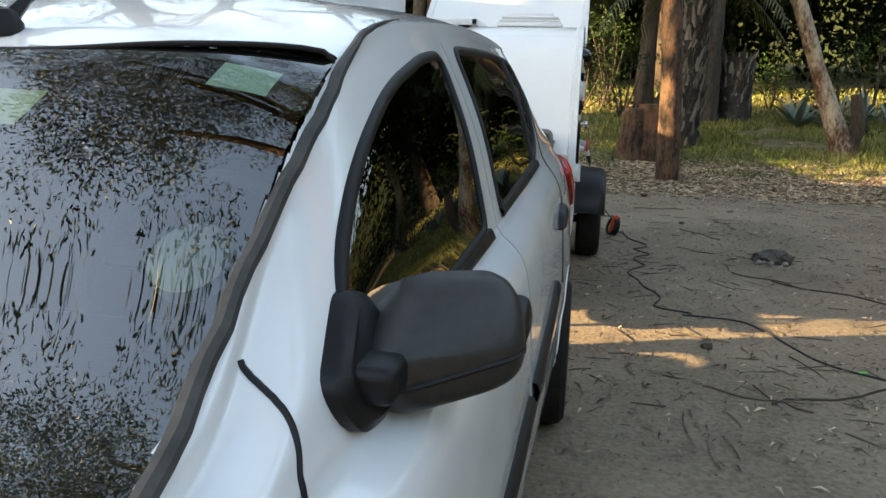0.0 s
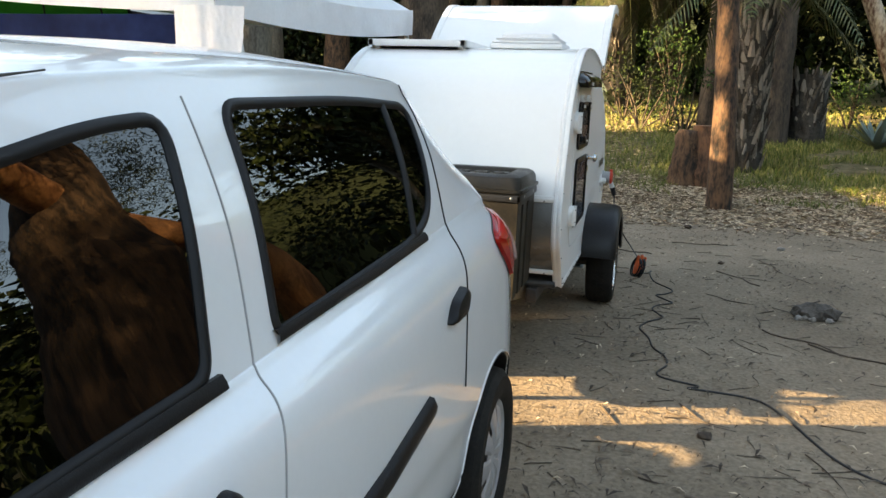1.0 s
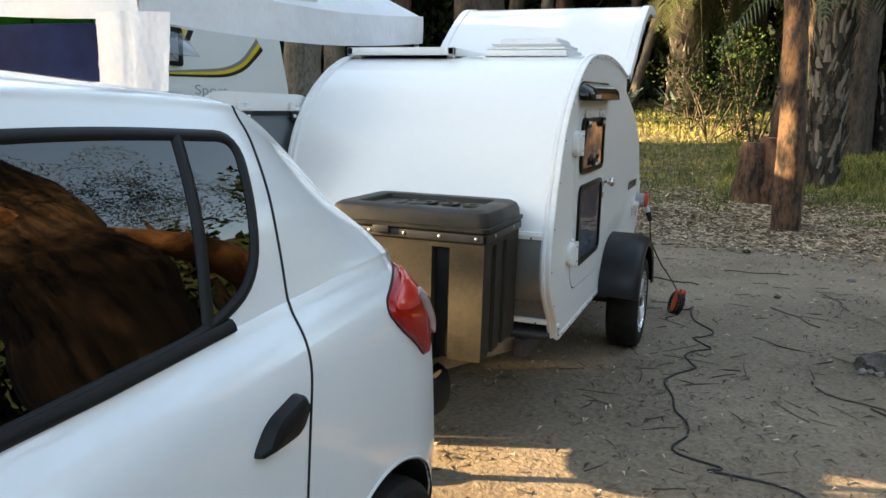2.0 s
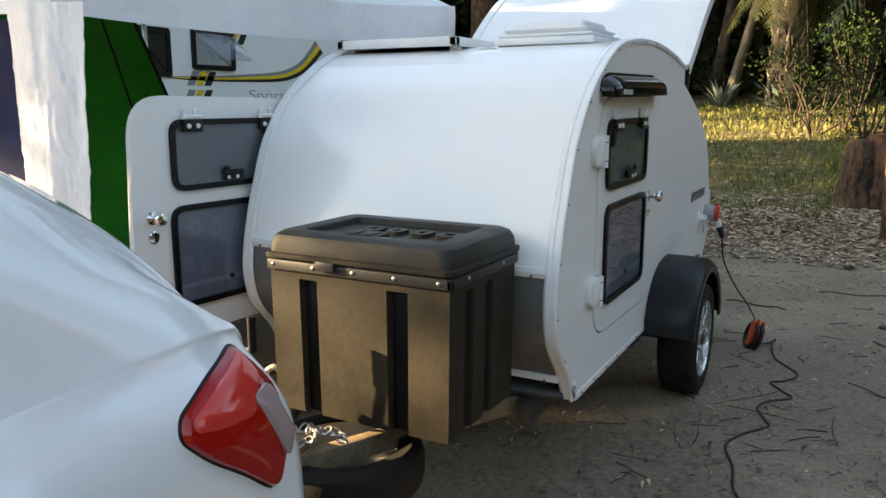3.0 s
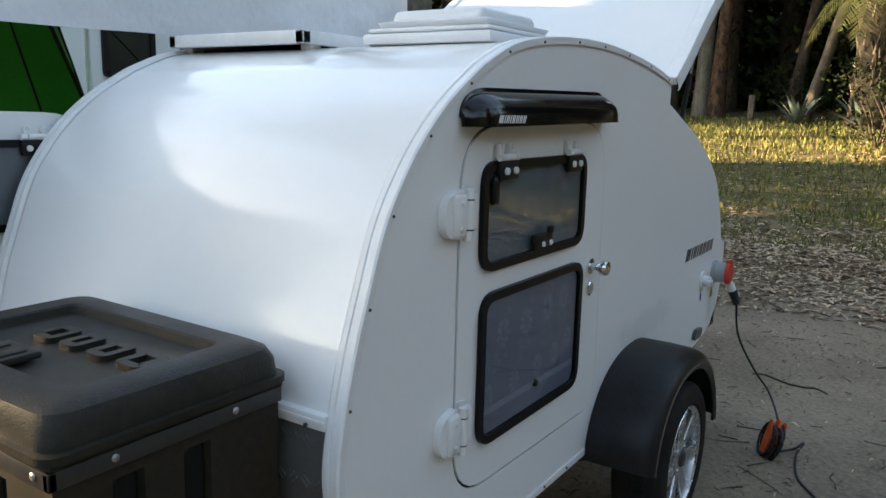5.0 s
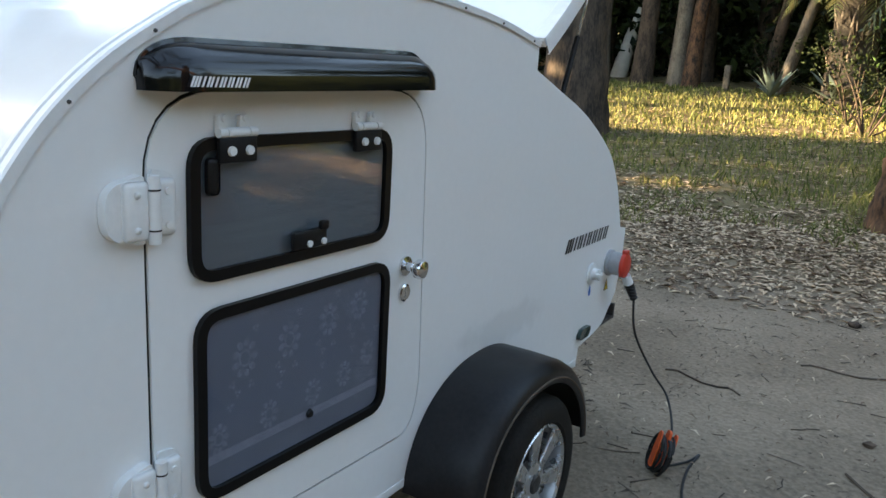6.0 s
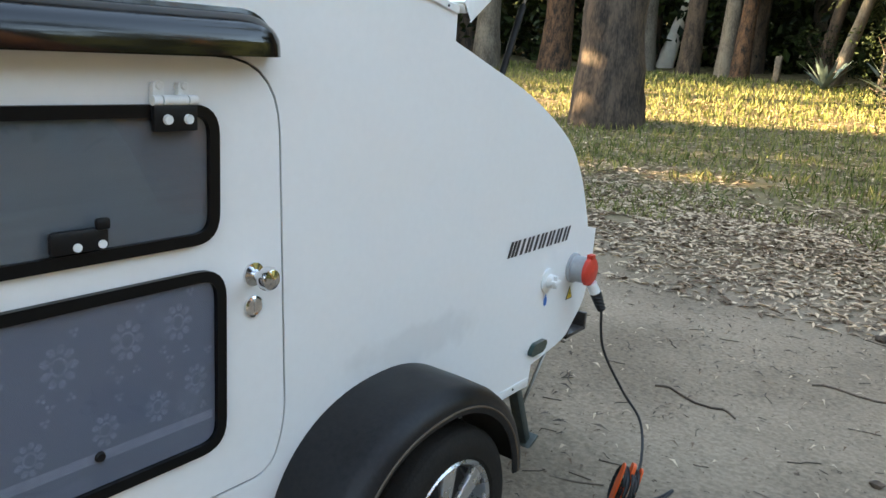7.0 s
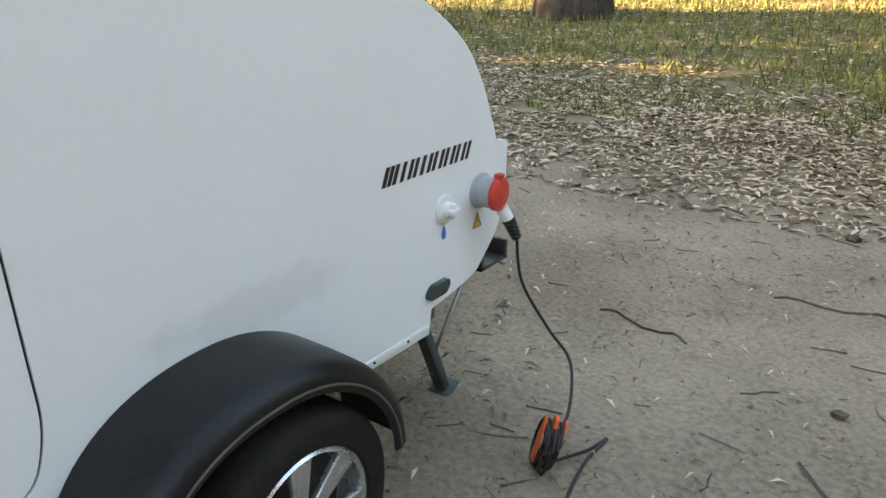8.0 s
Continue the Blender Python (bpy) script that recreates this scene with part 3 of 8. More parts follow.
        rows.append([bm.verts.new(car_world(x, y0 - 0.10, z - 0.045)), bm.verts.new(car_world(x, y0 - 0.085, z + 0.004)), bm.verts.new(car_world(x, y0 - 0.02, z + 0.012)), bm.verts.new(car_world(x, y0 + 0.03, z + 0.008))])
    for A, B in zip(rows, rows[1:]):
        for k in range(3):
            bm.faces.new((A[k], A[k + 1], B[k + 1], B[k]))
    own(part("cowl_panel", bm, trim_grey, None, "dusty grey plastic cowl"))
    dash = mat("dark dashboard", (0.016, 0.016, 0.017), 0.6, var=0.2, scale=20, bump=0.2, bscale=200)
    bm = bmesh.new()
    box(bm, car_world(-0.62, 1.32, 0.72), car_world(0.62, 1.78, 0.985), 0.05, 4)
    own(part("dashboard", bm, dash, None, "dark grey dashboard"))
    bm = bmesh.new()
    box(bm, car_world(-0.66, 1.3, 0.25), car_world(0.66, 4.0, 0.32), 0.02)
    own(part("cabin_floor", bm, dash, None))
    trimcloth = mat("dark seat cloth", (0.028, 0.028, 0.03), 0.9, var=0.2, scale=25, bump=0.3, bscale=180)
    for x in (-0.36, 0.36):
        bm = bmesh.new()
        box(bm, car_world(x - 0.24, 2.05, 0.40), car_world(x + 0.24, 2.55, 0.58), 0.06, 4)
        box(bm, (-0.23, -0.07, 0), (0.23, 0.07, 0.62), 0.06, 4, Matrix.Translation(car_world(x, 2.55, 0.52)) @ pose(0, 0, 0, -14))
        box(bm, (-0.12, -0.05, 0.66), (0.12, 0.05, 0.84), 0.04, 4, Matrix.Translation(car_world(x, 2.55, 0.52)) @ pose(0, 0, 0, -14))
        own(part("seat", bm, trimcloth, None, "dark cloth front seat with headrest"))
    bm = bmesh.new()
    box(bm, car_world(-0.6, 3.1, 0.38), car_world(0.6, 3.5, 0.56), 0.06, 4)
    box(bm, (-0.6, -0.07, 0), (0.6, 0.07, 0.55), 0.06, 4, Matrix.Translation(car_world(0, 3.55, 0.5)) @ pose(0, 0, 0, -14))
    own(part("rear_bench", bm, trimcloth, None, "dark cloth rear bench"))
    bm = bmesh.new()
    wm = Matrix.Translation(car_world(0.31, 1.88, 1.055)) @ pose(0, 0, 0, 42, 0, 0)
    ring = [wm @ Vector((0.185 * math.cos(a), 0.185 * math.sin(a), 0)) for a in np.linspace(0, 2 * math.pi, 41)]
    tube(bm, ring, 0.016, 8, False)
    box(bm, (-0.17, -0.02, -0.03), (0.17, 0.02, -0.01), 0.008, 2, wm)
    wheel = own(part("steering_wheel", bm, dash, None, "dark steering wheel"))
    bm = bmesh.new()
    lathe(bm, [(0.001, 0.02), (0.05, 0.016), (0.075, 0.0), (0.078, -0.03)], (0, 0, 0), 'z', 28)
    bmesh.ops.transform(bm, matrix=wm, verts=bm.verts)
    hub = part("hub", bm, mat("grey hub plastic", (0.40, 0.43, 0.42), 0.35, var=0.08), None, "grey round horn pad")
    hub.parent = wheel
    hub.matrix_parent_inverse = wheel.matrix_world.inverted()
    # paper label behind the glass and aerial
    for x0, x1, y0, y1, lab, colour in ((0.455, 0.545, 1.70, 1.76, "pale green paper sticker behind the windscreen", (0.55, 0.72, 0.62)), (0.165, 0.245, 1.58, 1.65, "pale paper sticker behind the windscreen", (0.62, 0.66, 0.42))):
        bm = bmesh.new()
        g = []
        for j in range(4):
            row = []
            for i in range(7):
                x, y = x0 + (x1 - x0) * i / 6, y0 + (y1 - y0) * j / 3
                s = car_section(y)
                row.append(bm.verts.new(car_world(x, y, float(np.interp(-abs(x), -s[:, 0], s[:, 1])) - 0.005)))
            g.append(row)
        for A, B in zip(g, g[1:]):
            for k in range(6):
                bm.faces.new((A[k], A[k + 1], B[k + 1], B[k]))
        own(part("sticker", bm, mat("paper " + lab[:8], colour, 0.7, var=0.1, scale=40), None, lab))
    bm = bmesh.new()
    s = car_section(1.80)
    az = float(np.interp(-0.0, -s[:, 0], s[:, 1]))
    b0 = Vector(car_world(0.05, 1.80, az))
    rows = lathe(bm, [(0.034, -0.01), (0.032, 0.012), (0.02, 0.032), (0.001, 0.038)], b0, 'z', 20)
    tube(bm, [b0 + Vector((0, 0.01, 0.015)), b0 + Vector((0, 0.06, 0.055)), b0 + Vector((0, 0.30, 0.19))], [0.016, 0.010, 0.003], 8)
    own(part("aerial", bm, black_plastic, None, "black roof aerial"))
    return car


def build_car_wheel(own, side, wy):
    cx, cy, cz = car_world(side * 0.80, wy, 0.30)
    R = 0.30
    bm = bmesh.new()
    prof = [(0.195, -0.085), (0.235, -0.09), (0.272, -0.088), (0.293, -0.07), (R, -0.04), (R, 0.04), (0.293, 0.07), (0.272, 0.088), (0.235, 0.09), (0.205, 0.083), (0.19, 0.07)]
    lathe(bm, [(r, side * h) for r, h in prof], (cx, cy, cz), 'x', 56)
    tyre = own(part("wheel", bm, rubber, None, "car tyre with a silver plastic wheel trim"))
    # trim with slots between broad spokes
    bm = bmesh.new()
    NS = 8
    seg = NS * 8
    rr = [(0.03, 0.072), (0.07, 0.082), (0.10, 0.080), (0.14, 0.074), (0.172, 0.066), (0.19, 0.072), (0.197, 0.062)]
    rings = []
    for r, h in rr:
        rings.append([bm.verts.new((cx + side * (h - (0.006 if 0.06 < r < 0.18 and k % 8 in (3, 4, 5) else 0)), cy + r * math.cos(2 * math.pi * k / seg), cz + r * math.sin(2 * math.pi * k / seg))) for k in range(seg)])
    for j, (A, B) in enumerate(zip(rings, rings[1:])):
        for k in range(seg):
            if 2 <= j <= 3 and k % 8 in (3, 4):
                continue
            bm.faces.new((A[k], A[(k + 1) % seg], B[(k + 1) % seg], B[k]))
    bm.faces.new(rings[0])
    t = part("wheel_trim", bm, wheel_silver, None, "silver plastic wheel trim", sharp=25)
    bm = bmesh.new()
    lathe(bm, [(0.001, 0.045), (0.10, 0.045), (0.185, 0.05), (0.192, 0.06)], (cx, cy, cz), 'x', 40)
    for v in bm.verts:
        v.co.x = cx + side * (v.co.x - cx)
    d = part("brake_disc", bm, steel_dark, None)
    for o in (t, d):
        o.parent = tyre
        o.matrix_parent_inverse = tyre.matrix_world.inverted()


def build_mirror(own, side):
    # triangular foot on the door corner
    bm = bmesh.new()
    P = rounded([(1.395, 1.04), (1.425, 0.975), (1.525, 0.965), (1.60, 1.00), (1.585, 1.10), (1.535, 1.118)], [0.03, 0.05, 0.05, 0.04, 0.03, 0.03], 4)
    mid = np.mean(P, axis=0)
    rings = []
    for sc, o in ((1.0, -0.004), (0.98, 0.016), (0.8, 0.026)):
        rings.append([bm.verts.new(car_world(side * (car_side(*(mid + (p - mid) * sc))[0] + o), *(mid + (p - mid) * sc))) for p in P])
    for A, B in zip(rings, rings[1:]):
        for k in range(len(P)):
            bm.faces.new((A[k], A[(k + 1) % len(P)], B[(k + 1) % len(P)], B[k]))
    bm.faces.new(rings[-1])
    mirror = own(part("wing_mirror", bm, black_plastic, None, "black plastic wing mirror with dusty shell"))
    # arm
    bm = bmesh.new()
    a = Vector(car_world(side * (car_side(1.47, 1.03)[0] - 0.01), 1.475, 1.03))
    box(bm, (-0.035, -0.03, -0.026), (0.075, 0.05, 0.020), 0.014, 3, Matrix.Translation(a))
    for v in bm.verts:
        v.co.x = a.x + side * abs(v.co.x - a.x) if side < 0 else v.co.x
    arm = part("mirror_arm", bm, black_plastic, None)
    # shell: a rounded pod, blunt in front, flat to the rear
    bm = bmesh.new()
    W, H, D = 0.235, 0.162, 0.095
    c = Vector(car_world(side * 0.815, 1.62, 1.040))
    R = pose(0, 0, 0, 0, 0, side * 33)
    nu, nv = 48, 16

    def rim(a2):
        """The shell's outline: boxy, its inner top corner cut away, its underside lower on the inside."""
        ca, sa = math.cos(a2), math.sin(a2)
        px = math.copysign(abs(ca) ** 0.5, ca) * W / 2
        pz = math.copysign(abs(sa) ** 0.5, sa) * H / 2
        q = -px / (W / 2)
        if pz > 0:
            pz = min(pz, H / 2 * (1 - 0.88 * min(1, max(0, (q - 0.30) / 0.70))) - 0.006 * max(0, -q))
        else:
            pz *= 1 + 0.16 * q
        return px, pz

    def front(px, pz, s):
        slope = 1 - 0.72 * max(0.0, pz / (H / 2)) ** 1.1
        return -D * (0.10 + 0.90 * slope) * (1 - s ** 6) ** 0.55 * (1 - 0.18 * (px / W + 0.5))
    grid = []
    for i in range(nv + 1):
        s = (i / nv) ** 0.7
        row = []
        for k in range(nu):
            px, pz = rim(2 * math.pi * k / nu)
            row.append(bm.verts.new(c + R @ Vector((side * px * s, front(px * s, pz * s, s), pz * s))))
        grid.append(row)
    for A, B in zip(grid, grid[1:]):
        for k in range(nu):
            f = (A[k], A[(k + 1) % nu], B[(k + 1) % nu], B[k])
            if len(set(f)) == 4:
                bm.faces.new(f)
    back = [bm.verts.new(v.co + R @ Vector((0, 0.018, 0))) for v in grid[-1]]
    for k in range(nu):
        bm.faces.new((grid[-1][k], grid[-1][(k + 1) % nu], back[(k + 1) % nu], back[k]))
    bmesh.ops.remove_doubles(bm, verts=bm.verts, dist=0.0004)
    shell = part("mirror_shell", bm, mat("scuffed black mirror shell", (0.015, 0.015, 0.017), 0.40, var=0.3, scale=9, tint=(0.03, 0.029, 0.028), bump=0.12, bscale=350, rvar=0.12), None, "dusty black mirror shell")
    bm = bmesh.new()
    vs = [bm.verts.new(v) for v in [c + R @ Vector((side * math.copysign(abs(math.cos(t)) ** 0.62, math.cos(t)) * W * 0.47, 0.012, math.copysign(abs(math.sin(t)) ** 0.62, math.sin(t)) * H * 0.46)) for t in np.linspace(0, 2 * math.pi, 30, endpoint=False)]]
    bm.faces.new(vs)
    g = part("mirror_glass", bm, chrome, None)
    # parting line round the lower shell
    bm = bmesh.new()
    P = []
    for k in range(25):
        t = k / 24
        px, pz = (-W / 2 + W * t) * 0.985, -0.040 + 0.030 * t
        P.append(c + R @ Vector((side * px, front(px, pz, min(1.0, max(abs(2 * t - 1), 0.5))) - 0.001, pz)))
    tube(bm, P, 0.0035, 5)
    ln = part("parting_line", bm, seal, None)
    for o in (arm, shell, g, ln):
        o.parent = mirror
        o.matrix_parent_inverse = mirror.matrix_world.inverted()


LAMP = [(3.992, 1.106), (3.88, 1.086), (3.795, 1.048), (3.782, 1.02), (3.825, 0.972), (3.89, 0.925), (3.965, 0.860), (4.008, 0.93), (4.026, 1.045)]


def lens_patch(outline, side):
    """A thin domed lens over the lamp's outer face."""
    bm = bmesh.new()
    Q = rounded(outline, 0.012, 3)
    mid = np.mean(Q, axis=0)
    rows = [[bm.verts.new(car_world(side * (car_side(min(q[0], 4.165), q[1])[0] + o), *q)) for q in (mid + (p - mid) * k for p in Q)] for k, o in ((1.0, 0.010), (1.0, 0.022), (0.8, 0.0265), (0.35, 0.028))]
    for A, B in zip(rows, rows[1:]):
        for k in range(len(Q)):
            bm.faces.new((A[k], A[(k + 1) % len(Q)], B[(k + 1) % len(Q)], B[k]))
    bm.faces.new(rows[-1])
    return bm


def build_tail_lamp(own, side):
    P = rounded(LAMP, 0.03, 4)
    mid = np.mean(P, axis=0)

    def layer(sc, o):
        out = []
        for p in P:
            q = mid + (p - mid) * sc
            y = min(q[0], 4.165)
            x, _, z = car_side(y, q[1])
            out.append(car_world(side * (x + o), y, z))
        return out
    bm = bmesh.new()
    rings = [[bm.verts.new(v) for v in layer(sc, o)] for sc, o in ((1.0, -0.008), (1.0, 0.006), (0.94, 0.016), (0.6, 0.022), (0.25, 0.024))]
    for A, B in zip(rings, rings[1:]):
        for k in range(len(P)):
            bm.faces.new((A[k], A[(k + 1) % len(P)], B[(k + 1) % len(P)], B[k]))
    bm.faces.new(rings[-1])
    own(flank("lamp_gap", P, 0.008, seal, None, 0.002, "", True, side, 0.002))
    lamp = own(part("tail_lamp", bm, lamp_red, None, "red tail lamp wrapping the rear corner"))
    bm = bmesh.new()
    Q = rounded([(3.933, 1.040), (3.996, 1.045), (4.016, 0.95), (3.988, 0.915)], 0.015, 3)
    qm = np.mean(Q, axis=0)
    rows = [[bm.verts.new(car_world(side * (car_side(min(q[0], 4.165), q[1])[0] + o), *q)) for q in (qm + (p - qm) * f for p in Q)] for f, o in ((1.0, 0.012), (1.0, 0.027), (0.8, 0.030), (0.3, 0.031))]
    for A, B in zip(rows, rows[1:]):
        for k in range(len(Q)):
            bm.faces.new((A[k], A[(k + 1) % len(Q)], B[(k + 1) % len(Q)], B[k]))
    bm.faces.new(rows[-1])
    upper = part("upper_lens", lens_patch([(3.985, 1.097), (3.885, 1.078), (3.805, 1.045), (3.80, 1.028), (3.86, 1.016), (3.925, 1.012), (3.99, 1.06)], side), lamp_bright, None, "bright red upper lens")
    upper.parent = lamp
    upper.matrix_parent_inverse = lamp.matrix_world.inverted()
    o = part("clear_lens", bm, lamp_clear, None, "clear reversing lens")
    o.parent = lamp
    o.matrix_parent_inverse = lamp.matrix_world.inverted()


build_car()

# ---- teardrop trailer ----
TW = -1.38          # far side of the body; the near side stands at x = 0
NOSE = [(5.61, 0.445), (5.545, 0.56), (5.435, 0.69), (5.398, 0.82), (5.408, 0.94), (5.445, 1.09), (5.485, 1.205), (5.535, 1.335), (5.59, 1.425), (5.665, 1.515), (5.765, 1.60), (5.90, 1.682)]
ROOF = [(5.90, 1.682), (6.04, 1.738), (6.20, 1.768), (6.42, 1.785), (6.65, 1.786), (6.90, 1.768), (7.10, 1.743), (7.295, 1.705)]
TAIL = [(7.295, 1.622), (7.46, 1.568), (7.75, 1.468), (8.02, 1.325), (8.15, 1.19), (8.232, 1.04), (8.262, 0.972)]
LOWER = [(8.335, 0.957), (8.335, 0.82), (8.295, 0.675), (8.21, 0.585), (8.13, 0.535), (7.905, 0.50), (7.895, 0.418)]


def side_outline():
    return spline(NOSE, 5)[:-1] + spline(ROOF, 5) + spline(TAIL, 5) + [np.array(LOWER[0])] + spline(LOWER[1:6], 5) + [np.array(LOWER[6])]


def rect(y0, y1, z0, z1, r, n=6):
    return rounded([(y0, z0), (y1, z0), (y1, z1), (y0, z1)], r, n)


DOOR = rounded([(5.815, 0.615), (6.66, 0.60), (6.70, 0.72), (6.665, 1.555), (5.815, 1.545)], [0.16, 0.10, 0.18, 0.16, 0.16], 7)
WIN_U = rect(5.90, 6.505, 1.187, 1.462, 0.062)
WIN_L = rect(5.91, 6.52, 0.725, 1.132, 0.066)


def build_window(own, outline, x, tilt, blind):
    """A hinged acrylic window: black rim, pane and the blind or curtain behind it."""
    bm = bmesh.new()
    ring_plate(bm, outline, offset(outline, 0.023), x + 0.001, x + 0.014)
    w = own(part("window", bm, mat("satin black rim", (0.004, 0.004, 0.0045), 0.35, spec=0.25, var=0.2, scale=20), None, "black-rimmed acrylic window", sharp=50))
    bm = bmesh.new()
    slab(bm, offset(outline, 0.02), x + 0.004, x + 0.0075)
    p = part("pane", bm, acrylic, None, "smoked acrylic pane")
    p.visible_shadow = False
    bm = bmesh.new()
    slab(bm, offset(outline, 0.022), x + 0.0005, x + 0.0022)
    b = part("blind", bm, blind, None, "grey pleated blind" if blind.name.startswith("grey") else "blue-grey floral curtain")
    for o in (p, b):
        o.parent = w
        o.matrix_parent_inverse = w.matrix_world.inverted()
    return w


def build_trailer():
    tr = thing("teardrop_trailer", (TW / 2, 6.8, 0), "white teardrop camper trailer with its rear hatch propped open", "camper trailer")
    inv = tr.matrix_world.inverted()

    def own(ob):
        ob.parent = tr
        ob.matrix_parent_inverse = inv
        return ob

    def sub(ob, par):
        ob.parent = par
        ob.matrix_parent_inverse = par.matrix_world.inverted()
        return ob
    out = side_outline()
    door_hole = offset(DOOR, -0.004)
    # near side panel with a real door opening
    for x0, x1, lab in ((-0.030, 0.0, ""), (TW, TW + 0.03, "")):
        bm = bmesh.new()
        for x in (x0, x1):
            loops = []
            for o in (out, door_hole):
                vs = [bm.verts.new((x, p[0], p[1])) for p in o]
                loops.append([bm.edges.new((vs[k], vs[(k + 1) % len(vs)])) for k in range(len(vs))])
            bmesh.ops.triangle_fill(bm, use_beauty=True, edges=loops[0] + loops[1])
        bm.verts.ensure_lookup_table()
        N, M = len(out), len(door_hole)
        V = list(bm.verts)
        for base, cnt in ((0, N), (N, M)):
            for k in range(cnt):
                a, b = V[base + k], V[base + (k + 1) % cnt]
                c, d = V[N + M + base + (k + 1) % cnt], V[N + M + base + k]
                bm.faces.new((a, b, c, d))
        own(part("side_panel", bm, side_white, None, "white flat side panel", sharp=30))
    # edge extrusion along the side's rim, with screws
    front = spline(NOSE, 6) + spline(ROOF, 6)[1:]
    for xs, s in ((0.0, 1), (TW, -1)):
        bm = bmesh.new()
        rows = []
        for i, p in enumerate(front):
            t = front[min(i + 1, len(front) - 1)] - front[max(i - 1, 0)]
            t = t / np.linalg.norm(t)
            nrm = np.array((-t[1], t[0]))
            row = []
            for dx, h in ((0.006, -0.012), (0.006, 0.006), (0.001, 0.009), (-0.012, 0.009), (-0.014, 0.006), (-0.022, 0.006), (-0.024, 0.009), (-0.036, 0.009), (-0.040, 0.004), (-0.046, 0.0)):
                q = p + nrm * h
                row.append(bm.verts.new((xs + s * dx, q[0], q[1])))
            rows.append(row)
        for A, B in zip(rows, rows[1:]):
            for k in range(len(A) - 1):
                bm.faces.new((A[k], A[k + 1], B[k + 1], B[k]))
        rail = own(part("edge_trim", bm, trim_white, None, "white aluminium edge trim with screws", sharp=25))
        bm = bmesh.new()
        acc, last = 0.0, front[0]
        for i, p in enumerate(front[:-1]):
            acc += np.linalg.norm(p - last)
            last = p
            if acc > 0.19:
                acc = 0
                t = front[i + 1] - p
                t = t / np.linalg.norm(t)
                nrm = np.array((-t[1], t[0]))
                c = p - nrm * 0.005
                cyl(bm, (xs + s * 0.004, *c), (xs + s * 0.009, *c), 0.0042, 0.0030, 8)
        sub(part("screw", bm, steel_dark, None, "row of small dark screws"), rail)["kind"] = "stuff"
    # curved roof and nose sheet
    skin = [p for p in spline(NOSE, 8) if p[1] > 0.955] + spline(ROOF, 8)[1:]
    low = [p for p in spline(NOSE, 8) if p[1] <= 0.962 and p[1] > 0.50]

    def sheet(name, prof, x0, x1, inset, material, label, nx=14, thick=0.008):
        bm = bmesh.new()
        layers = []
        for dd in (inset, inset + thick):
            rows = []
            for i, p in enumerate(prof):
                t = prof[min(i + 1, len(prof) - 1)] - prof[max(i - 1, 0)]
                t = t / np.linalg.norm(t)
                q = p - np.array((-t[1], t[0])) * dd
                rows.append([bm.verts.new((x0 + (x1 - x0) * k / nx, q[0], q[1])) for k in range(nx + 1)])
            layers.append(rows)
        for rows in layers:
            for A, B in zip(rows, rows[1:]):
                for k in range(nx):
                    bm.faces.new((A[k], A[k + 1], B[k + 1], B[k]))
        for e in (0, -1):
            for k in range(nx):
                bm.faces.new((layers[0][e][k], layers[0][e][k + 1], layers[1][e][k + 1], layers[1][e][k]))
        return own(part(name, bm, material, None, label, sharp=40))
    sheet("roof_sheet", skin, TW + 0.031, -0.031, 0.002, gel_white, "glossy white curved roof and nose sheet")
    plate = sheet("nose_plate", low, TW + 0.031, -0.031, 0.004, checker_grey, "grey tread-plate stone guard")
    # raised tread of the plate
    bm = bmesh.new()
    for i in range(36):
        for j in range(9):
            x = -0.06 - i * 0.0355
            z = 0.56 + j * 0.043
            y = float(np.interp(z, (0.50, 0.56, 0.69, 0.82, 0.94), (5.575, 5.545, 5.435, 5.398, 5.408))) - 0.001
            a = 0.75 if (i + j) % 2 else -0.75
            for o in (-0.006, 0.006):
                box(bm, (-0.011, -0.002, -0.0022), (0.011, 0.002, 0.0022), 0, 1, Matrix.Translation((x, y + 0.003, z)) @ pose(0, 0, 0, 0, math.degrees(a), 0) @ Matrix.Translation((0, 0, o)))
    t = part("tread", bm, checker_grey, None, smooth=False)
    t["kind"] = "stuff"
    sub(t, plate)
    # horizontal trims on the nose
    for z, h in ((0.955, 0.034), (0.530, 0.026)):
        bm = bmesh.new()
        y = float(np.interp(z, (0.50, 0.56, 0.69, 0.82, 0.94, 1.0), (5.575, 5.545, 5.435, 5.398, 5.408, 5.42)))
        box(bm, (TW + 0.04, y - 0.012, z - h / 2), (-0.04, y + 0.012, z + h / 2), 0.004)
        box(bm, (TW + 0.04, y - 0.015, z - 0.004), (-0.04, y - 0.010, z + 0.006), 0.002)
        b = own(part("nose_trim", bm, trim_white, None, "white aluminium cross trim"))
        bm = bmesh.new()
        for k in range(9):
            x = TW + 0.09 + k * (-TW - 0.18) / 8
            cyl(bm, (x, y - 0.017, z - h * 0.3), (x, y - 0.011, z - h * 0.3), 0.0045, 0.0045, 8)
        sub(part("screw", bm, steel_dark, None), b)["kind"] = "stuff"
    # underside, bulkhead and galley behind the hatch
    wood = mat("plywood", (0.34, 0.24, 0.14), 0.55, var=0.2, scale=6, stretch=(1, 1, 8))
    bm = bmesh.new()
    box(bm, (TW + 0.031, 5.56, 0.44), (-0.031, 7.88, 0.47))
    own(part("floor_panel", bm, steel_dark, None))
    bm = bmesh.new()
    box(bm, (TW + 0.031, 7.36, 0.47), (-0.031, 7.38, 1.60))
    own(part("bulkhead", bm, wood, None, "plywood galley bulkhead"))
    bm = bmesh.new()
    box(bm, (TW + 0.031, 7.38, 0.90), (-0.031, 8.22, 0.93))
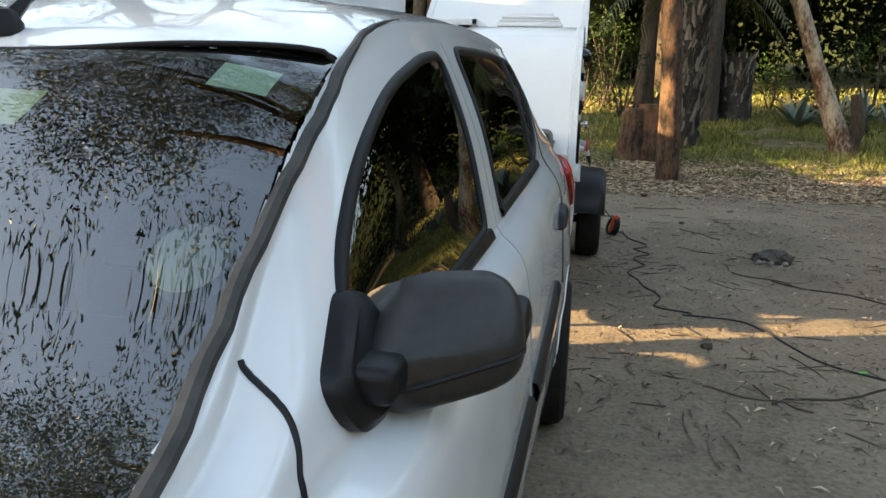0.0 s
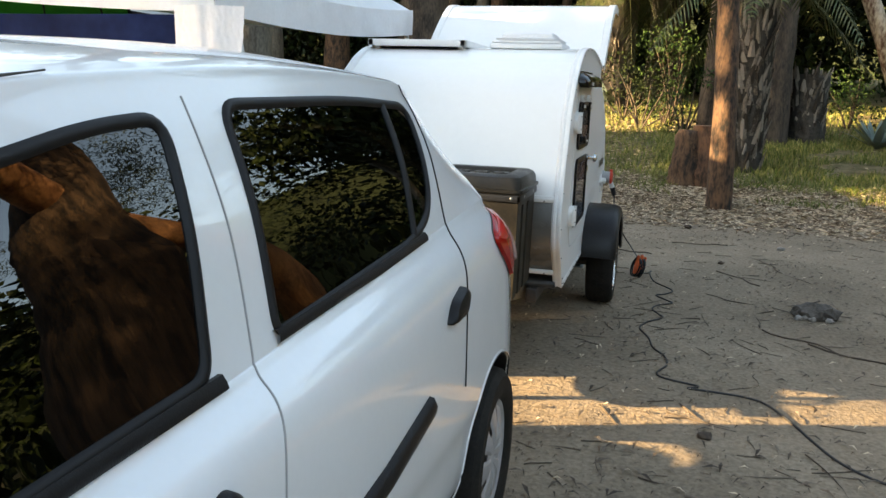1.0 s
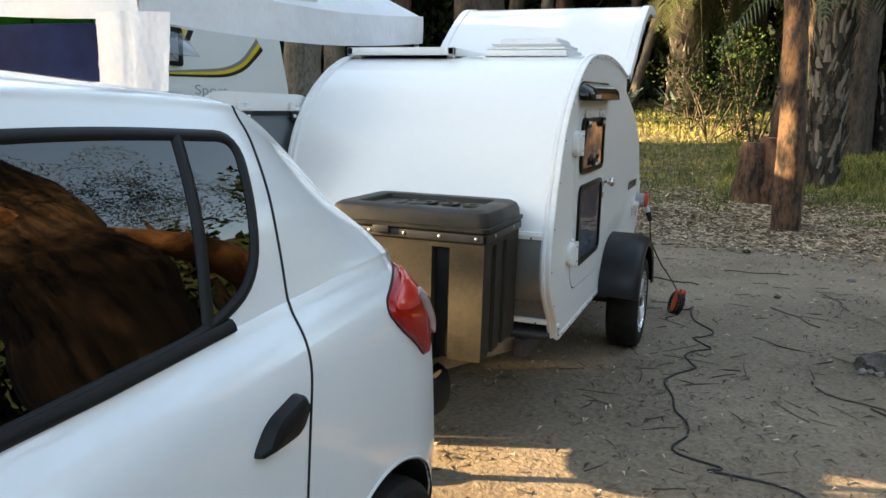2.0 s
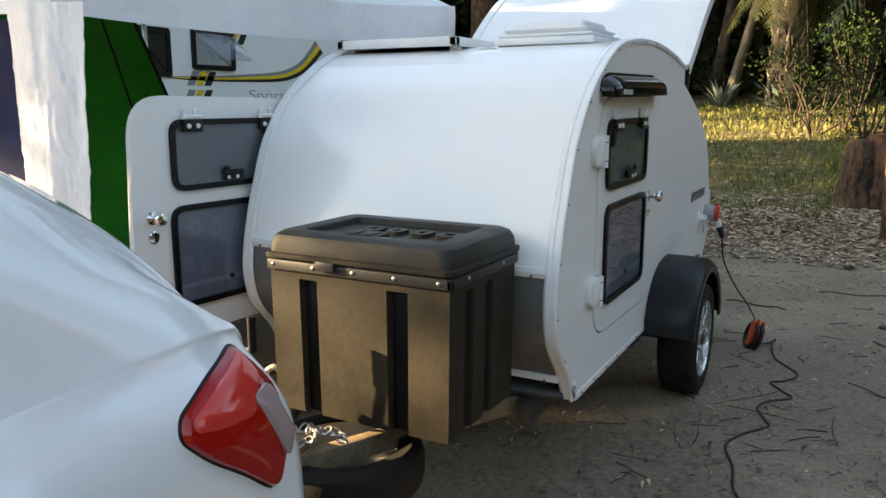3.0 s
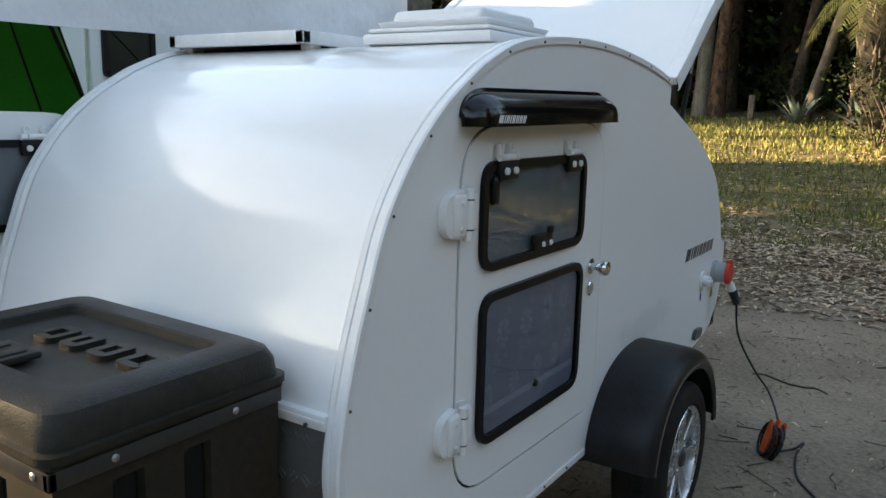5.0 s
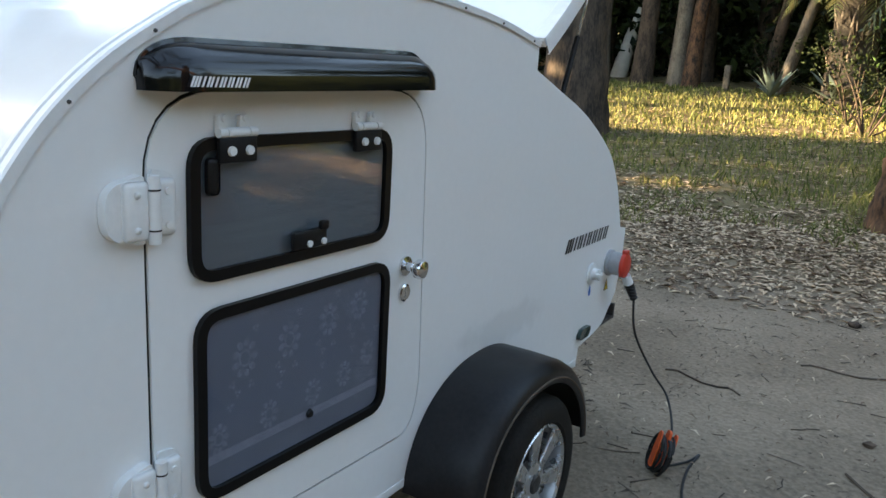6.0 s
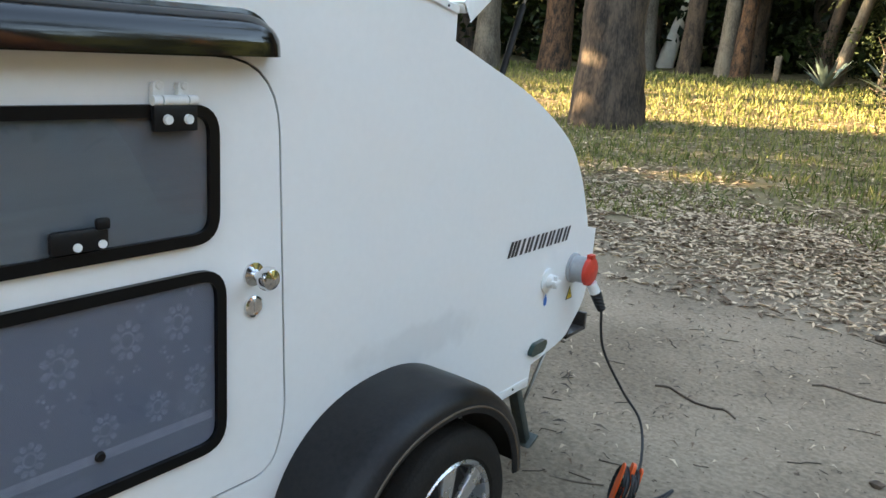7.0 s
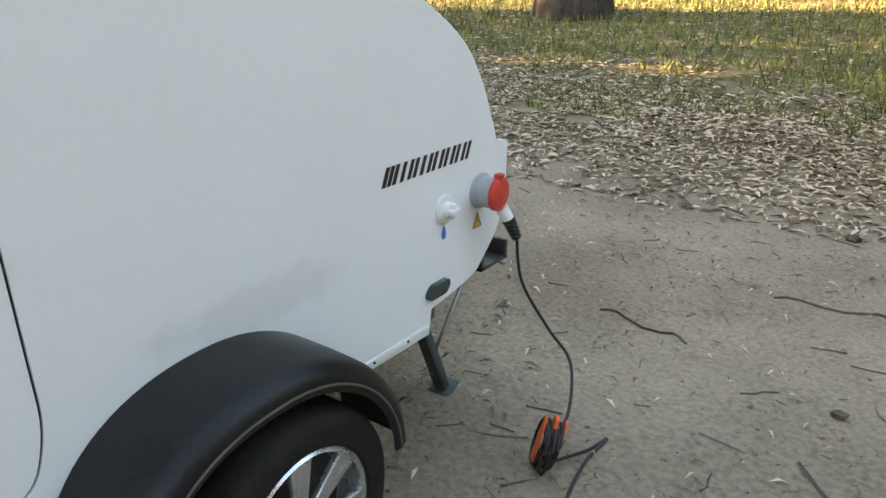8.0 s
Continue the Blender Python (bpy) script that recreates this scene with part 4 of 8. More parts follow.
    own(part("galley_worktop", bm, wood, None, "plywood galley worktop"))
    bm = bmesh.new()
    box(bm, (TW + 0.031, 8.20, 0.585), (-0.031, 8.325, 0.94), 0.02)
    own(part("rear_skirt", bm, side_white, None))
    # hatch lid turned up about its hinge
    lid_prof = spline([(7.305, 1.70), (7.46, 1.625), (7.75, 1.50), (8.03, 1.345), (8.165, 1.20), (8.25, 1.04), (8.285, 0.965), (8.28, 0.94)], 6)
    piv, ang = np.array((7.30, 1.715)), radians(62)
    R = np.array(((math.cos(ang), -math.sin(ang)), (math.sin(ang), math.cos(ang))))
    lid_prof = [piv + R @ (p - np.array((7.30, 1.70))) for p in lid_prof]
    bm = bmesh.new()
    lay = []
    x0, x1, nx = TW - 0.012, 0.012, 14
    for dd in (0.0, 0.028):
        rows = []
        for i, p in enumerate(lid_prof):
            t = lid_prof[min(i + 1, len(lid_prof) - 1)] - lid_prof[max(i - 1, 0)]
            t = t / np.linalg.norm(t)
            q = p - np.array((-t[1], t[0])) * dd
            rows.append([bm.verts.new((x0 + (x1 - x0) * k / nx, q[0], q[1])) for k in range(nx + 1)])
        lay.append(rows)
    for rows in lay:
        for A, B in zip(rows, rows[1:]):
            for k in range(nx):
                bm.faces.new((A[k], A[k + 1], B[k + 1], B[k]))
    for e in (0, -1):
        for k in range(nx):
            bm.faces.new((lay[0][e][k], lay[0][e][k + 1], lay[1][e][k + 1], lay[1][e][k]))
    n = len(lid_prof)
    for e in (0, nx):
        for i in range(n - 1):
            bm.faces.new((lay[0][i][e], lay[0][i + 1][e], lay[1][i + 1][e], lay[1][i][e]))
    lid = own(part("hatch_lid", bm, gel_white, None, "white curved rear hatch lid propped open", sharp=40))
    for xs in (x0, x1):
        bm = bmesh.new()
        s = 1 if xs > -0.5 else -1
        rows = []
        for i, p in enumerate(lid_prof):
            t = lid_prof[min(i + 1, n - 1)] - lid_prof[max(i - 1, 0)]
            t = t / np.linalg.norm(t)
            nv = np.array((-t[1], t[0]))
            rows.append([bm.verts.new((xs + s * dx, *(p + nv * h))) for dx, h in ((-0.05, 0.001), (-0.045, 0.006), (0.004, 0.006), (0.006, 0.002), (0.006, -0.055), (0.0, -0.055))])
        for A, B in zip(rows, rows[1:]):
            for k in range(5):
                bm.faces.new((A[k], A[k + 1], B[k + 1], B[k]))
        e = sub(part("lid_trim", bm, trim_white, None, "white edge trim", sharp=30), lid)
    for xs in (-0.06, TW + 0.06):
        bm = bmesh.new()
        a, b = Vector((xs, 7.62, 1.50)), Vector((xs, 7.86, 2.06))
        mid = a + (b - a) * 0.45
        cyl(bm, a, mid, 0.011, seg=12)
        st = sub(part("gas_strut", bm, black_plastic, None, "black gas strut"), lid)
        bm = bmesh.new()
        cyl(bm, mid, b, 0.005, seg=10)
        ro = part("strut_rod", bm, chrome, None)
        own(ro)
    # doors
    build_door(own, sub, False)
    build_door(own, sub, True)
    # rain awning over the door
    bm = bmesh.new()
    y0, y1 = 5.80, 6.645
    prof = [(0.0, 1.634), (0.005, 1.634), (0.007, 1.626), (0.026, 1.621), (0.030, 1.617), (0.050, 1.606), (0.064, 1.590), (0.069, 1.572), (0.071, 1.545), (0.066, 1.545), (0.060, 1.58), (0.046, 1.60), (0.022, 1.614), (0.0, 1.618)]
    rows = []
    ends = [0.0, 0.004, 0.012, 0.024, 0.04, 0.06, 0.082, 0.105]
    for y in [y0 + e for e in ends] + list(np.linspace(y0 + 0.14, y1 - 0.12, 18)) + [y1 - 0.8 * e for e in ends[::-1]]:
        e = min((y - y0) / 0.105, (y1 - y) / 0.084, 1.0)
        k = 0.30 + 0.70 * math.sqrt(max(0.0, 1 - (1 - e) ** 2))
        kx = 0.12 + 0.88 * math.sqrt(max(0.0, 1 - (1 - min(1, e * 1.15)) ** 2))
        rise = 0.012 * (y - y0) / (y1 - y0)
        rows.append([bm.verts.new((0.001 + px * (kx if px > 0.008 else 1), y, 1.545 + (pz - 1.545) * k + rise)) for px, pz in prof])
    for A, B in zip(rows, rows[1:]):
        for k in range(len(prof) - 1):
            bm.faces.new((A[k], A[k + 1], B[k + 1], B[k]))
    for e in (rows[0], rows[-1]):
        bm.faces.new(e)
    aw = own(part("rain_awning", bm, mat("glossy smoked plastic", (0.004, 0.004, 0.005), 0.10, var=0.2, scale=5, coat=0.3, spec=0.4, rvar=0.04), None, "glossy black rain awning over the door", sharp=40))
    # slanted strokes stand for the heavy italic marks
    strokes = (0.0, 0.28, 0.56, 0.98, 1.40, 1.71, 2.13, 2.55, 2.86, 3.28, 3.60, 4.02, 4.34, 4.76, 5.08)
    for name, x, ya, za, unit, h, mt, par, lab in (("lettering", 0.0735, 5.855, 1.5545, 0.0240, 0.018, print_white, aw, "white lettering shown as slanted bars"), ("lettering", 0.0012, 7.665, 0.945, 0.0800, 0.054, decal_black, None, "slanted black lettering shown as bars")):
        bm = bmesh.new()
        for k in strokes:
            y, w = ya + k * unit, 0.22 * unit
            bm.faces.new([bm.verts.new(v) for v in ((x, y, za), (x, y + w, za), (x, y + w + 0.42 * h, za + h), (x, y + 0.42 * h, za + h))])
        ob = part(name, bm, mt, None, lab, smooth=False)
        sub(ob, par) if par else own(ob)
    build_services(own, sub)
    build_roof_gear(own, sub)
    build_chassis(own, sub)
    return tr


def build_door(own, sub, far):
    """The near door is shut; the far one is folded forwards against the nose."""
    bm = bmesh.new()
    slab(bm, offset(DOOR, 0.003), -0.024, 0.002)
    door = own(part("door", bm, side_white, None, "white trailer door, folded open" if far else "white trailer door, shut", sharp=40))
    kids = []
    if not far:
        bm = bmesh.new()
        ring_plate(bm, offset(DOOR, -0.003), offset(DOOR, 0.004), -0.02, -0.004)
        kids.append(sub(part("door_seal", bm, seal, None), door))

    def keep(ob):
        sub(ob, door)
        kids.append(ob)
        return ob
    grey_blind = mat("grey pleated blind cloth", (0.28, 0.30, 0.295), 0.8, var=0.08, scale=3, stretch=(1, 1, 30))
    lace = lace_material()
    deep = []
    for o, bl in ((WIN_U, grey_blind), (WIN_L, lace)):
        def keep2(ob):
            return keep(ob)
        w = build_window(keep2, o, 0.002, 0, bl)
        deep.append(w)
    bm = bmesh.new()
    vs = [bm.verts.new((0.0050, y, z)) for y, z in ((5.915, 0.800), (6.49, 0.800), (6.49, 0.820), (5.915, 0.820))]
    bm.faces.new(vs)
    hem = part("curtain_hem", bm, mat("pale hem", (0.46, 0.475, 0.53), 0.8, var=0.1, scale=30), None, "pale curtain hem")
    thread = mat("pale lace thread", (0.40, 0.415, 0.47), 0.85, var=0.15, scale=60)
    for fy, fz, fr in ((6.04, 1.005, 0.036), (6.17, 1.01, 0.035), (6.30, 1.025, 0.034), (6.41, 1.035, 0.033), (6.11, 0.855, 0.028), (6.25, 0.86, 0.028), (6.36, 0.87, 0.028), (5.97, 0.85, 0.028), (6.45, 0.90, 0.028)):
        bm = bmesh.new()
        for k in range(9):
            a = 2 * math.pi * k / 9
            py, pz = fy + fr * 0.72 * math.cos(a), fz + fr * 0.95 * math.sin(a)
            bm.faces.new([bm.verts.new((0.0046, py + fr * 0.26 * math.cos(b) * (1 + 0.3 * math.cos(2 * b - 2 * a)), pz + fr * 0.26 * math.sin(b))) for b in np.linspace(0, 2 * math.pi, 8, endpoint=False)])
        ring = [[bm.verts.new((0.0047, fy + q * fr * math.cos(b), fz + q * fr * 1.2 * math.sin(b))) for b in np.linspace(0, 2 * math.pi, 14, endpoint=False)] for q in (0.32, 0.46)]
        for k in range(14):
            bm.faces.new((ring[0][k], ring[0][(k + 1) % 14], ring[1][(k + 1) % 14], ring[1][k]))
        for dy, dz in ((0.018, -0.062), (-0.02, -0.072), (0.03, 0.058), (-0.034, -0.05)):
            if fz + dz > 0.825:
                for k in range(3):
                    a = 2.1 * k + dy * 90
                    bm.faces.new([bm.verts.new((0.0046, fy + dy + 0.006 * math.cos(a) + 0.0045 * math.cos(b), fz + dz + 0.006 * math.sin(a) + 0.0045 * math.sin(b))) for b in np.linspace(0, 2 * math.pi, 6, endpoint=False)])
        fl = part("lace_flower", bm, thread, None, smooth=False)
        fl["kind"] = "stuff"
        fl.parent = deep[1]
        fl.matrix_parent_inverse = deep[1].matrix_world.inverted()
    hem.parent = deep[1]
    hem.matrix_parent_inverse = deep[1].matrix_world.inverted()
    bm = bmesh.new()
    cyl(bm, (0.008, 6.235, 0.812), (0.014, 6.235, 0.812), 0.011, 0.008, 14)
    st = part("stud", bm, black_plastic, None)
    st.parent = deep[1]
    st.matrix_parent_inverse = deep[1].matrix_world.inverted()
    # white strap hinges over the upper window, with black clamps and bolts
    for y in (6.005, 6.40):
        bm = bmesh.new()
        for dy in (-0.030, 0.022):
            box(bm, (0.002, y + dy - 0.010, 1.468), (0.016, y + dy + 0.014, 1.502), 0.004)
            cyl(bm, (0.014, y + dy + 0.002, 1.496), (0.020, y + dy + 0.002, 1.496), 0.009, 0.006, 12)
        for ya, yb in ((-0.045, -0.028), (-0.025, 0.026), (0.029, 0.048)):
            cyl(bm, (0.020, y + ya, 1.470), (0.020, y + yb, 1.470), 0.0095, seg=12)
        h = keep(part("window_hinge", bm, trim_white, None, "white window hinge with black clamp"))
        bm = bmesh.new()
        box(bm, (0.012, y - 0.045, 1.413), (0.026, y + 0.048, 1.462), 0.004)
        b = part("clamp", bm, black_plastic, None)
        bm = bmesh.new()
        for dy in (-0.018, 0.026):
            cyl(bm, (0.024, y + dy, 1.436), (0.032, y + dy, 1.436), 0.010, 0.0085, 14)
        c = part("bolt", bm, trim_white, None)
        c["kind"] = "stuff"
        for q in (b, c):
            q.parent = h
            q.matrix_parent_inverse = h.matrix_world.inverted()
    bm = bmesh.new()
    box(bm, (0.014, 6.155, 1.214), (0.030, 6.26, 1.256), 0.008)
    box(bm, (0.020, 6.235, 1.25), (0.034, 6.262, 1.272), 0.006)
    la = keep(part("window_latch", bm, black_plastic, None, "black window latch"))
    bm = bmesh.new()
    for dy in (6.20, 6.245):
        cyl(bm, (0.028, dy, 1.226), (0.034, dy, 1.226), 0.0075, seg=12)
    c = part("bolt", bm, trim_white, None)
    c["kind"] = "stuff"
    c.parent = la
    c.matrix_parent_inverse = la.matrix_world.inverted()
    bm = bmesh.new()
    box(bm, (0.010, 5.935, 1.355), (0.022, 5.965, 1.425), 0.010, 3)
    keep(part("stay_knob", bm, black_plastic, None))
    # chrome knob and lock
    bm = bmesh.new()
    lathe(bm, [(0.001, 0.0), (0.026, 0.0), (0.026, 0.006), (0.012, 0.010), (0.011, 0.026), (0.018, 0.034), (0.0255, 0.042), (0.0265, 0.052), (0.022, 0.062), (0.010, 0.067), (0.001, 0.068)], (0.002, 6.60, 1.098), 'x', 28)
    keep(part("door_knob", bm, chrome, None, "polished chrome door knob"))
    bm = bmesh.new()
    lathe(bm, [(0.024, 0.0), (0.024, 0.006), (0.019, 0.009), (0.012, 0.008), (0.001, 0.008)], (0.002, 6.60, 1.025), 'x', 28)
    box(bm, (0.0095, 6.598, 1.012), (0.0115, 6.602, 1.038))
    keep(part("door_lock", bm, chrome, None, "round chrome lock"))
    # hinges
    for z in (1.345, 0.815):
        bm = bmesh.new()
        P = rounded([(5.725, z - 0.045), (5.80, z - 0.06), (5.80, z + 0.062), (5.725, z + 0.045)], [0.05, 0.01, 0.01, 0.05], 5)
        slab(bm, P, 0.001, 0.022)
        slab(bm, rounded([(5.822, z - 0.066), (5.872, z - 0.058), (5.872, z + 0.060), (5.822, z + 0.068)], [0.01, 0.045, 0.045, 0.01], 5), 0.001, 0.008)
        box(bm, (0.018, 5.755, z - 0.05), (0.032, 5.805, z + 0.052), 0.010, 3)
        box(bm, (0.003, 5.822, z - 0.05), (0.024, 5.868, z + 0.052), 0.012, 3)
        cyl(bm, (0.028, 5.814, z - 0.058), (0.028, 5.814, z + 0.06), 0.011, seg=14)
        h = keep(part("door_hinge", bm, trim_white, None, "white plastic door hinge")) if not far else sub(part("door_hinge", bm, trim_white, None, "white plastic door hinge"), door)
        kids.append(h)
        for dy, dz in ((5.778, 0.03), (5.778, -0.03), (5.845, 0.03), (5.845, -0.03)):
            bm = bmesh.new()
            cyl(bm, (0.022, dy, z + dz), (0.035 if dy < 5.8 else 0.027, dy, z + dz), 0.008, 0.006, 10)
            s = part("screw_cap", bm, trim_white, None)
            s.parent = h
            s.matrix_parent_inverse = h.matrix_world.inverted()
        for dz in (-0.036, 0.034):
            bm = bmesh.new()
            cyl(bm, (0.028, 5.814, z + dz), (0.028, 5.814, z + dz + 0.003), 0.0116, seg=14)
            s = part("hinge_gap", bm, seal, None)
            s.parent = h
            s.matrix_parent_inverse = h.matrix_world.inverted()
    if far:
        # mirror to the far flank, then swing it forwards about its front edge
        piv = Vector((TW - 0.035, 5.80, 0))
        m = Matrix.Translation(piv) @ pose(0, 0, 0, 0, 0, FAR_SWING) @ Matrix.Translation((0.02, -5.80, 0))
        flip = Matrix.Diagonal((1, -1, 1, 1))
        base = Matrix.Translation((0, 11.6, 0)) @ flip
        for ob in [door] + list(door.children_recursive):
            ob.data.transform(m @ base)
            ob.data.flip_normals()


FAR_SWING = -4.5


def lace_material():
    if "floral lace" in MATS:
        return MATS["floral lace"]
    m = mat("floral lace", (0.20, 0.215, 0.285), 0.85, var=0.06, scale=9, fine=160)
    n, l = m.node_tree.nodes, m.node_tree.links
    p = n["Principled BSDF"]
    tc = n.new("ShaderNodeTexCoord")
    vo = n.new("ShaderNodeTexVoronoi")
    vo.inputs["Scale"].default_value = 7.5
    l.new(tc.outputs["Object"], vo.inputs["Vector"])
    nz = n.new("ShaderNodeTexNoise")
    nz.inputs["Scale"].default_value = 60
    l.new(tc.outputs["Object"], nz.inputs["Vector"])
    su = n.new("ShaderNodeMath")
    su.operation = 'MULTIPLY_ADD'
    su.inputs[1].default_value = 0.35
    l.new(nz.outputs["Fac"], su.inputs[0])
    l.new(vo.outputs["Distance"], su.inputs[2])
    r = n.new("ShaderNodeValToRGB")
    r.color_ramp.elements[0].position, r.color_ramp.elements[1].position = 0.40, 0.47
    r.color_ramp.elements[0].color, r.color_ramp.elements[1].color = (0.33, 0.345, 0.40, 1), (0.30, 0.315, 0.37, 1)
    l.new(su.outputs[0], r.inputs["Fac"])
    l.new(r.outputs["Color"], p.inputs["Base Color"])
    return m


def build_services(own, sub):
    # water inlet
    bm = bmesh.new()
    lathe(bm, [(0.046, 0.0), (0.046, 0.006), (0.036, 0.010), (0.026, 0.010), (0.024, 0.030), (0.001, 0.032)], (0.0, 7.965, 0.812), 'x', 28)
    box(bm, (0.026, 7.94, 0.804), (0.048, 7.99, 0.820), 0.004)
    box(bm, (0.026, 7.957, 0.788), (0.044, 7.973, 0.836), 0.004)
    own(part("water_inlet", bm, trim_white, None, "white water filler cap"))
    bm = bmesh.new()
    P = rounded([(7.955, 0.715), (7.975, 0.715), (7.978, 0.735), (7.965, 0.765), (7.952, 0.735)], 0.008, 4)
    bm.faces.new([bm.verts.new((0.0012, *p)) for p in P])
    own(part("water_sticker", bm, mat("blue decal", (0.03, 0.17, 0.55), 0.5), None, "blue water drop sticker"))
    # mains inlet with red flap and plug
    bm = bmesh.new()
    lathe(bm, [(0.058, 0.0), (0.058, 0.012), (0.050, 0.016), (0.050, 0.065), (0.045, 0.068)], (0.0, 8.165, 0.825), 'x', 32)
    inlet = own(part("mains_inlet", bm, grey_plastic, None, "grey mains inlet with a red hinged flap"))
    bm = bmesh.new()
    lathe(bm, [(0.001, 0.090), (0.040, 0.088), (0.054, 0.080), (0.056, 0.066), (0.050, 0.064)], (0.0, 8.165, 0.825), 'x', 32)
    box(bm, (0.06, 8.150, 0.872), (0.085, 8.180, 0.892), 0.004)
    sub(part("flap", bm, red_plastic, None, "red flap"), inlet)
    # warning triangle
    bm = bmesh.new()
    bm.faces.new([bm.verts.new((0.0012, *p)) for p in ((8.13, 0.70), (8.185, 0.70), (8.157, 0.755))])
    tri = own(part("warning_sticker", bm, decal_black, None, "yellow and black voltage warning triangle"))
    bm = bmesh.new()
    bm.faces.new([bm.verts.new((0.0022, *p)) for p in ((8.1375, 0.7035), (8.1775, 0.7035), (8.1575, 0.746))])
    sub(part("yellow_field", bm, decal_yellow, None), tri)
    bm = bmesh.new()
    bm.faces.new([bm.verts.new((0.0032, *p)) for p in ((8.160, 0.735), (8.151, 0.722), (8.157, 0.722), (8.153, 0.708), (8.164, 0.726), (8.158, 0.726))])
    sub(part("flash", bm, decal_black, None), tri)
    # side marker
    bm = bmesh.new()
    P = rounded([(7.875, 0.54), (7.965, 0.54), (7.985, 0.565), (7.98, 0.585), (7.895, 0.585), (7.87, 0.56)], 0.014, 4)
    slab(bm, P, 0.0, 0.018)
    own(part("side_marker", bm, mat("dark green lens", (0.01, 0.035, 0.03), 0.1, coat=0.5), None, "dark oval side marker lamp", sharp=40))
    # bottom strip with screws
    bm = bmesh.new()
    box(bm, (0.0, 5.63, 0.43), (0.004, 7.89, 0.455), 0.0015)
    box(bm, (-0.002, 5.585, 0.44), (0.006, 5.635, 0.51), 0.002)
    strip = own(part("bottom_trim", bm, trim_white, None, "white bottom trim strip"))
    bm = bmesh.new()
    for y in np.arange(5.70, 7.88, 0.16):
        cyl(bm, (0.003, y, 0.442), (0.007, y, 0.442), 0.0055, 0.004, 8)
    for z in (0.46, 0.49):
        cyl(bm, (0.004, 5.61, z), (0.009, 5.61, z), 0.006, 0.004, 8)
    sub(part("screw", bm, steel_dark, None), strip)["kind"] = "stuff"


def build_roof_gear(own, sub):
    # solar panel in a white frame
    bm = bmesh.new()
    x0, x1, y0, y1, z0 = -1.35, -0.72, 6.05, 6.85, 1.752
    for a, b in (((x0, y0), (x1, y0 + 0.035)), ((x0, y1 - 0.035), (x1, y1)), ((x0, y0), (x0 + 0.035, y1)), ((x1 - 0.035, y0), (x1, y1))):
        box(bm, (a[0], a[1], z0 + 0.015), (b[0], b[1], z0 + 0.055), 0.004)
    for x in (x0 + 0.02, x1 - 0.06):
        for y in (y0 + 0.05, y1 - 0.1):
            box(bm, (x, y, z0 - 0.03), (x + 0.04, y + 0.05, z0 + 0.02), 0.003)
    s = own(part("solar_panel", bm, trim_white, None, "low solar panel in a white frame on the roof"))
    bm = bmesh.new()
    box(bm, (x0 + 0.03, y0 + 0.03, z0 + 0.035), (x1 - 0.03, y1 - 0.03, z0 + 0.045))
    sub(part("solar_sheet", bm, mat("solar cells", (0.012, 0.016, 0.035), 0.1, var=0.3, scale=30), None), s)
    # domed roof vent
    bm = bmesh.new()
    box(bm, (-0.60, 6.18, 1.768), (-0.15, 6.63, 1.800), 0.008)
    box(bm, (-0.588, 6.192, 1.803), (-0.162, 6.618, 1.816), 0.005)
    vs = box(bm, (-0.575, 6.205, 1.815), (-0.175, 6.605, 1.872), 0.028, 5)
    for v in vs:
        if v.is_valid and v.co.z > 1.84:
            v.co.x = -0.375 + (v.co.x + 0.375) * 0.82
            v.co.y = 6.405 + (v.co.y - 6.405) * 0.82
    v = own(part("roof_vent", bm, mat("white vent plastic", (0.74, 0.75, 0.76), 0.35, var=0.04), None, "domed white plastic roof vent"))
    bm = bmesh.new()
    box(bm, (-0.582, 6.198, 1.7995), (-0.168, 6.612, 1.8035))
    sub(part("vent_gap", bm, grey_plastic, None), v)


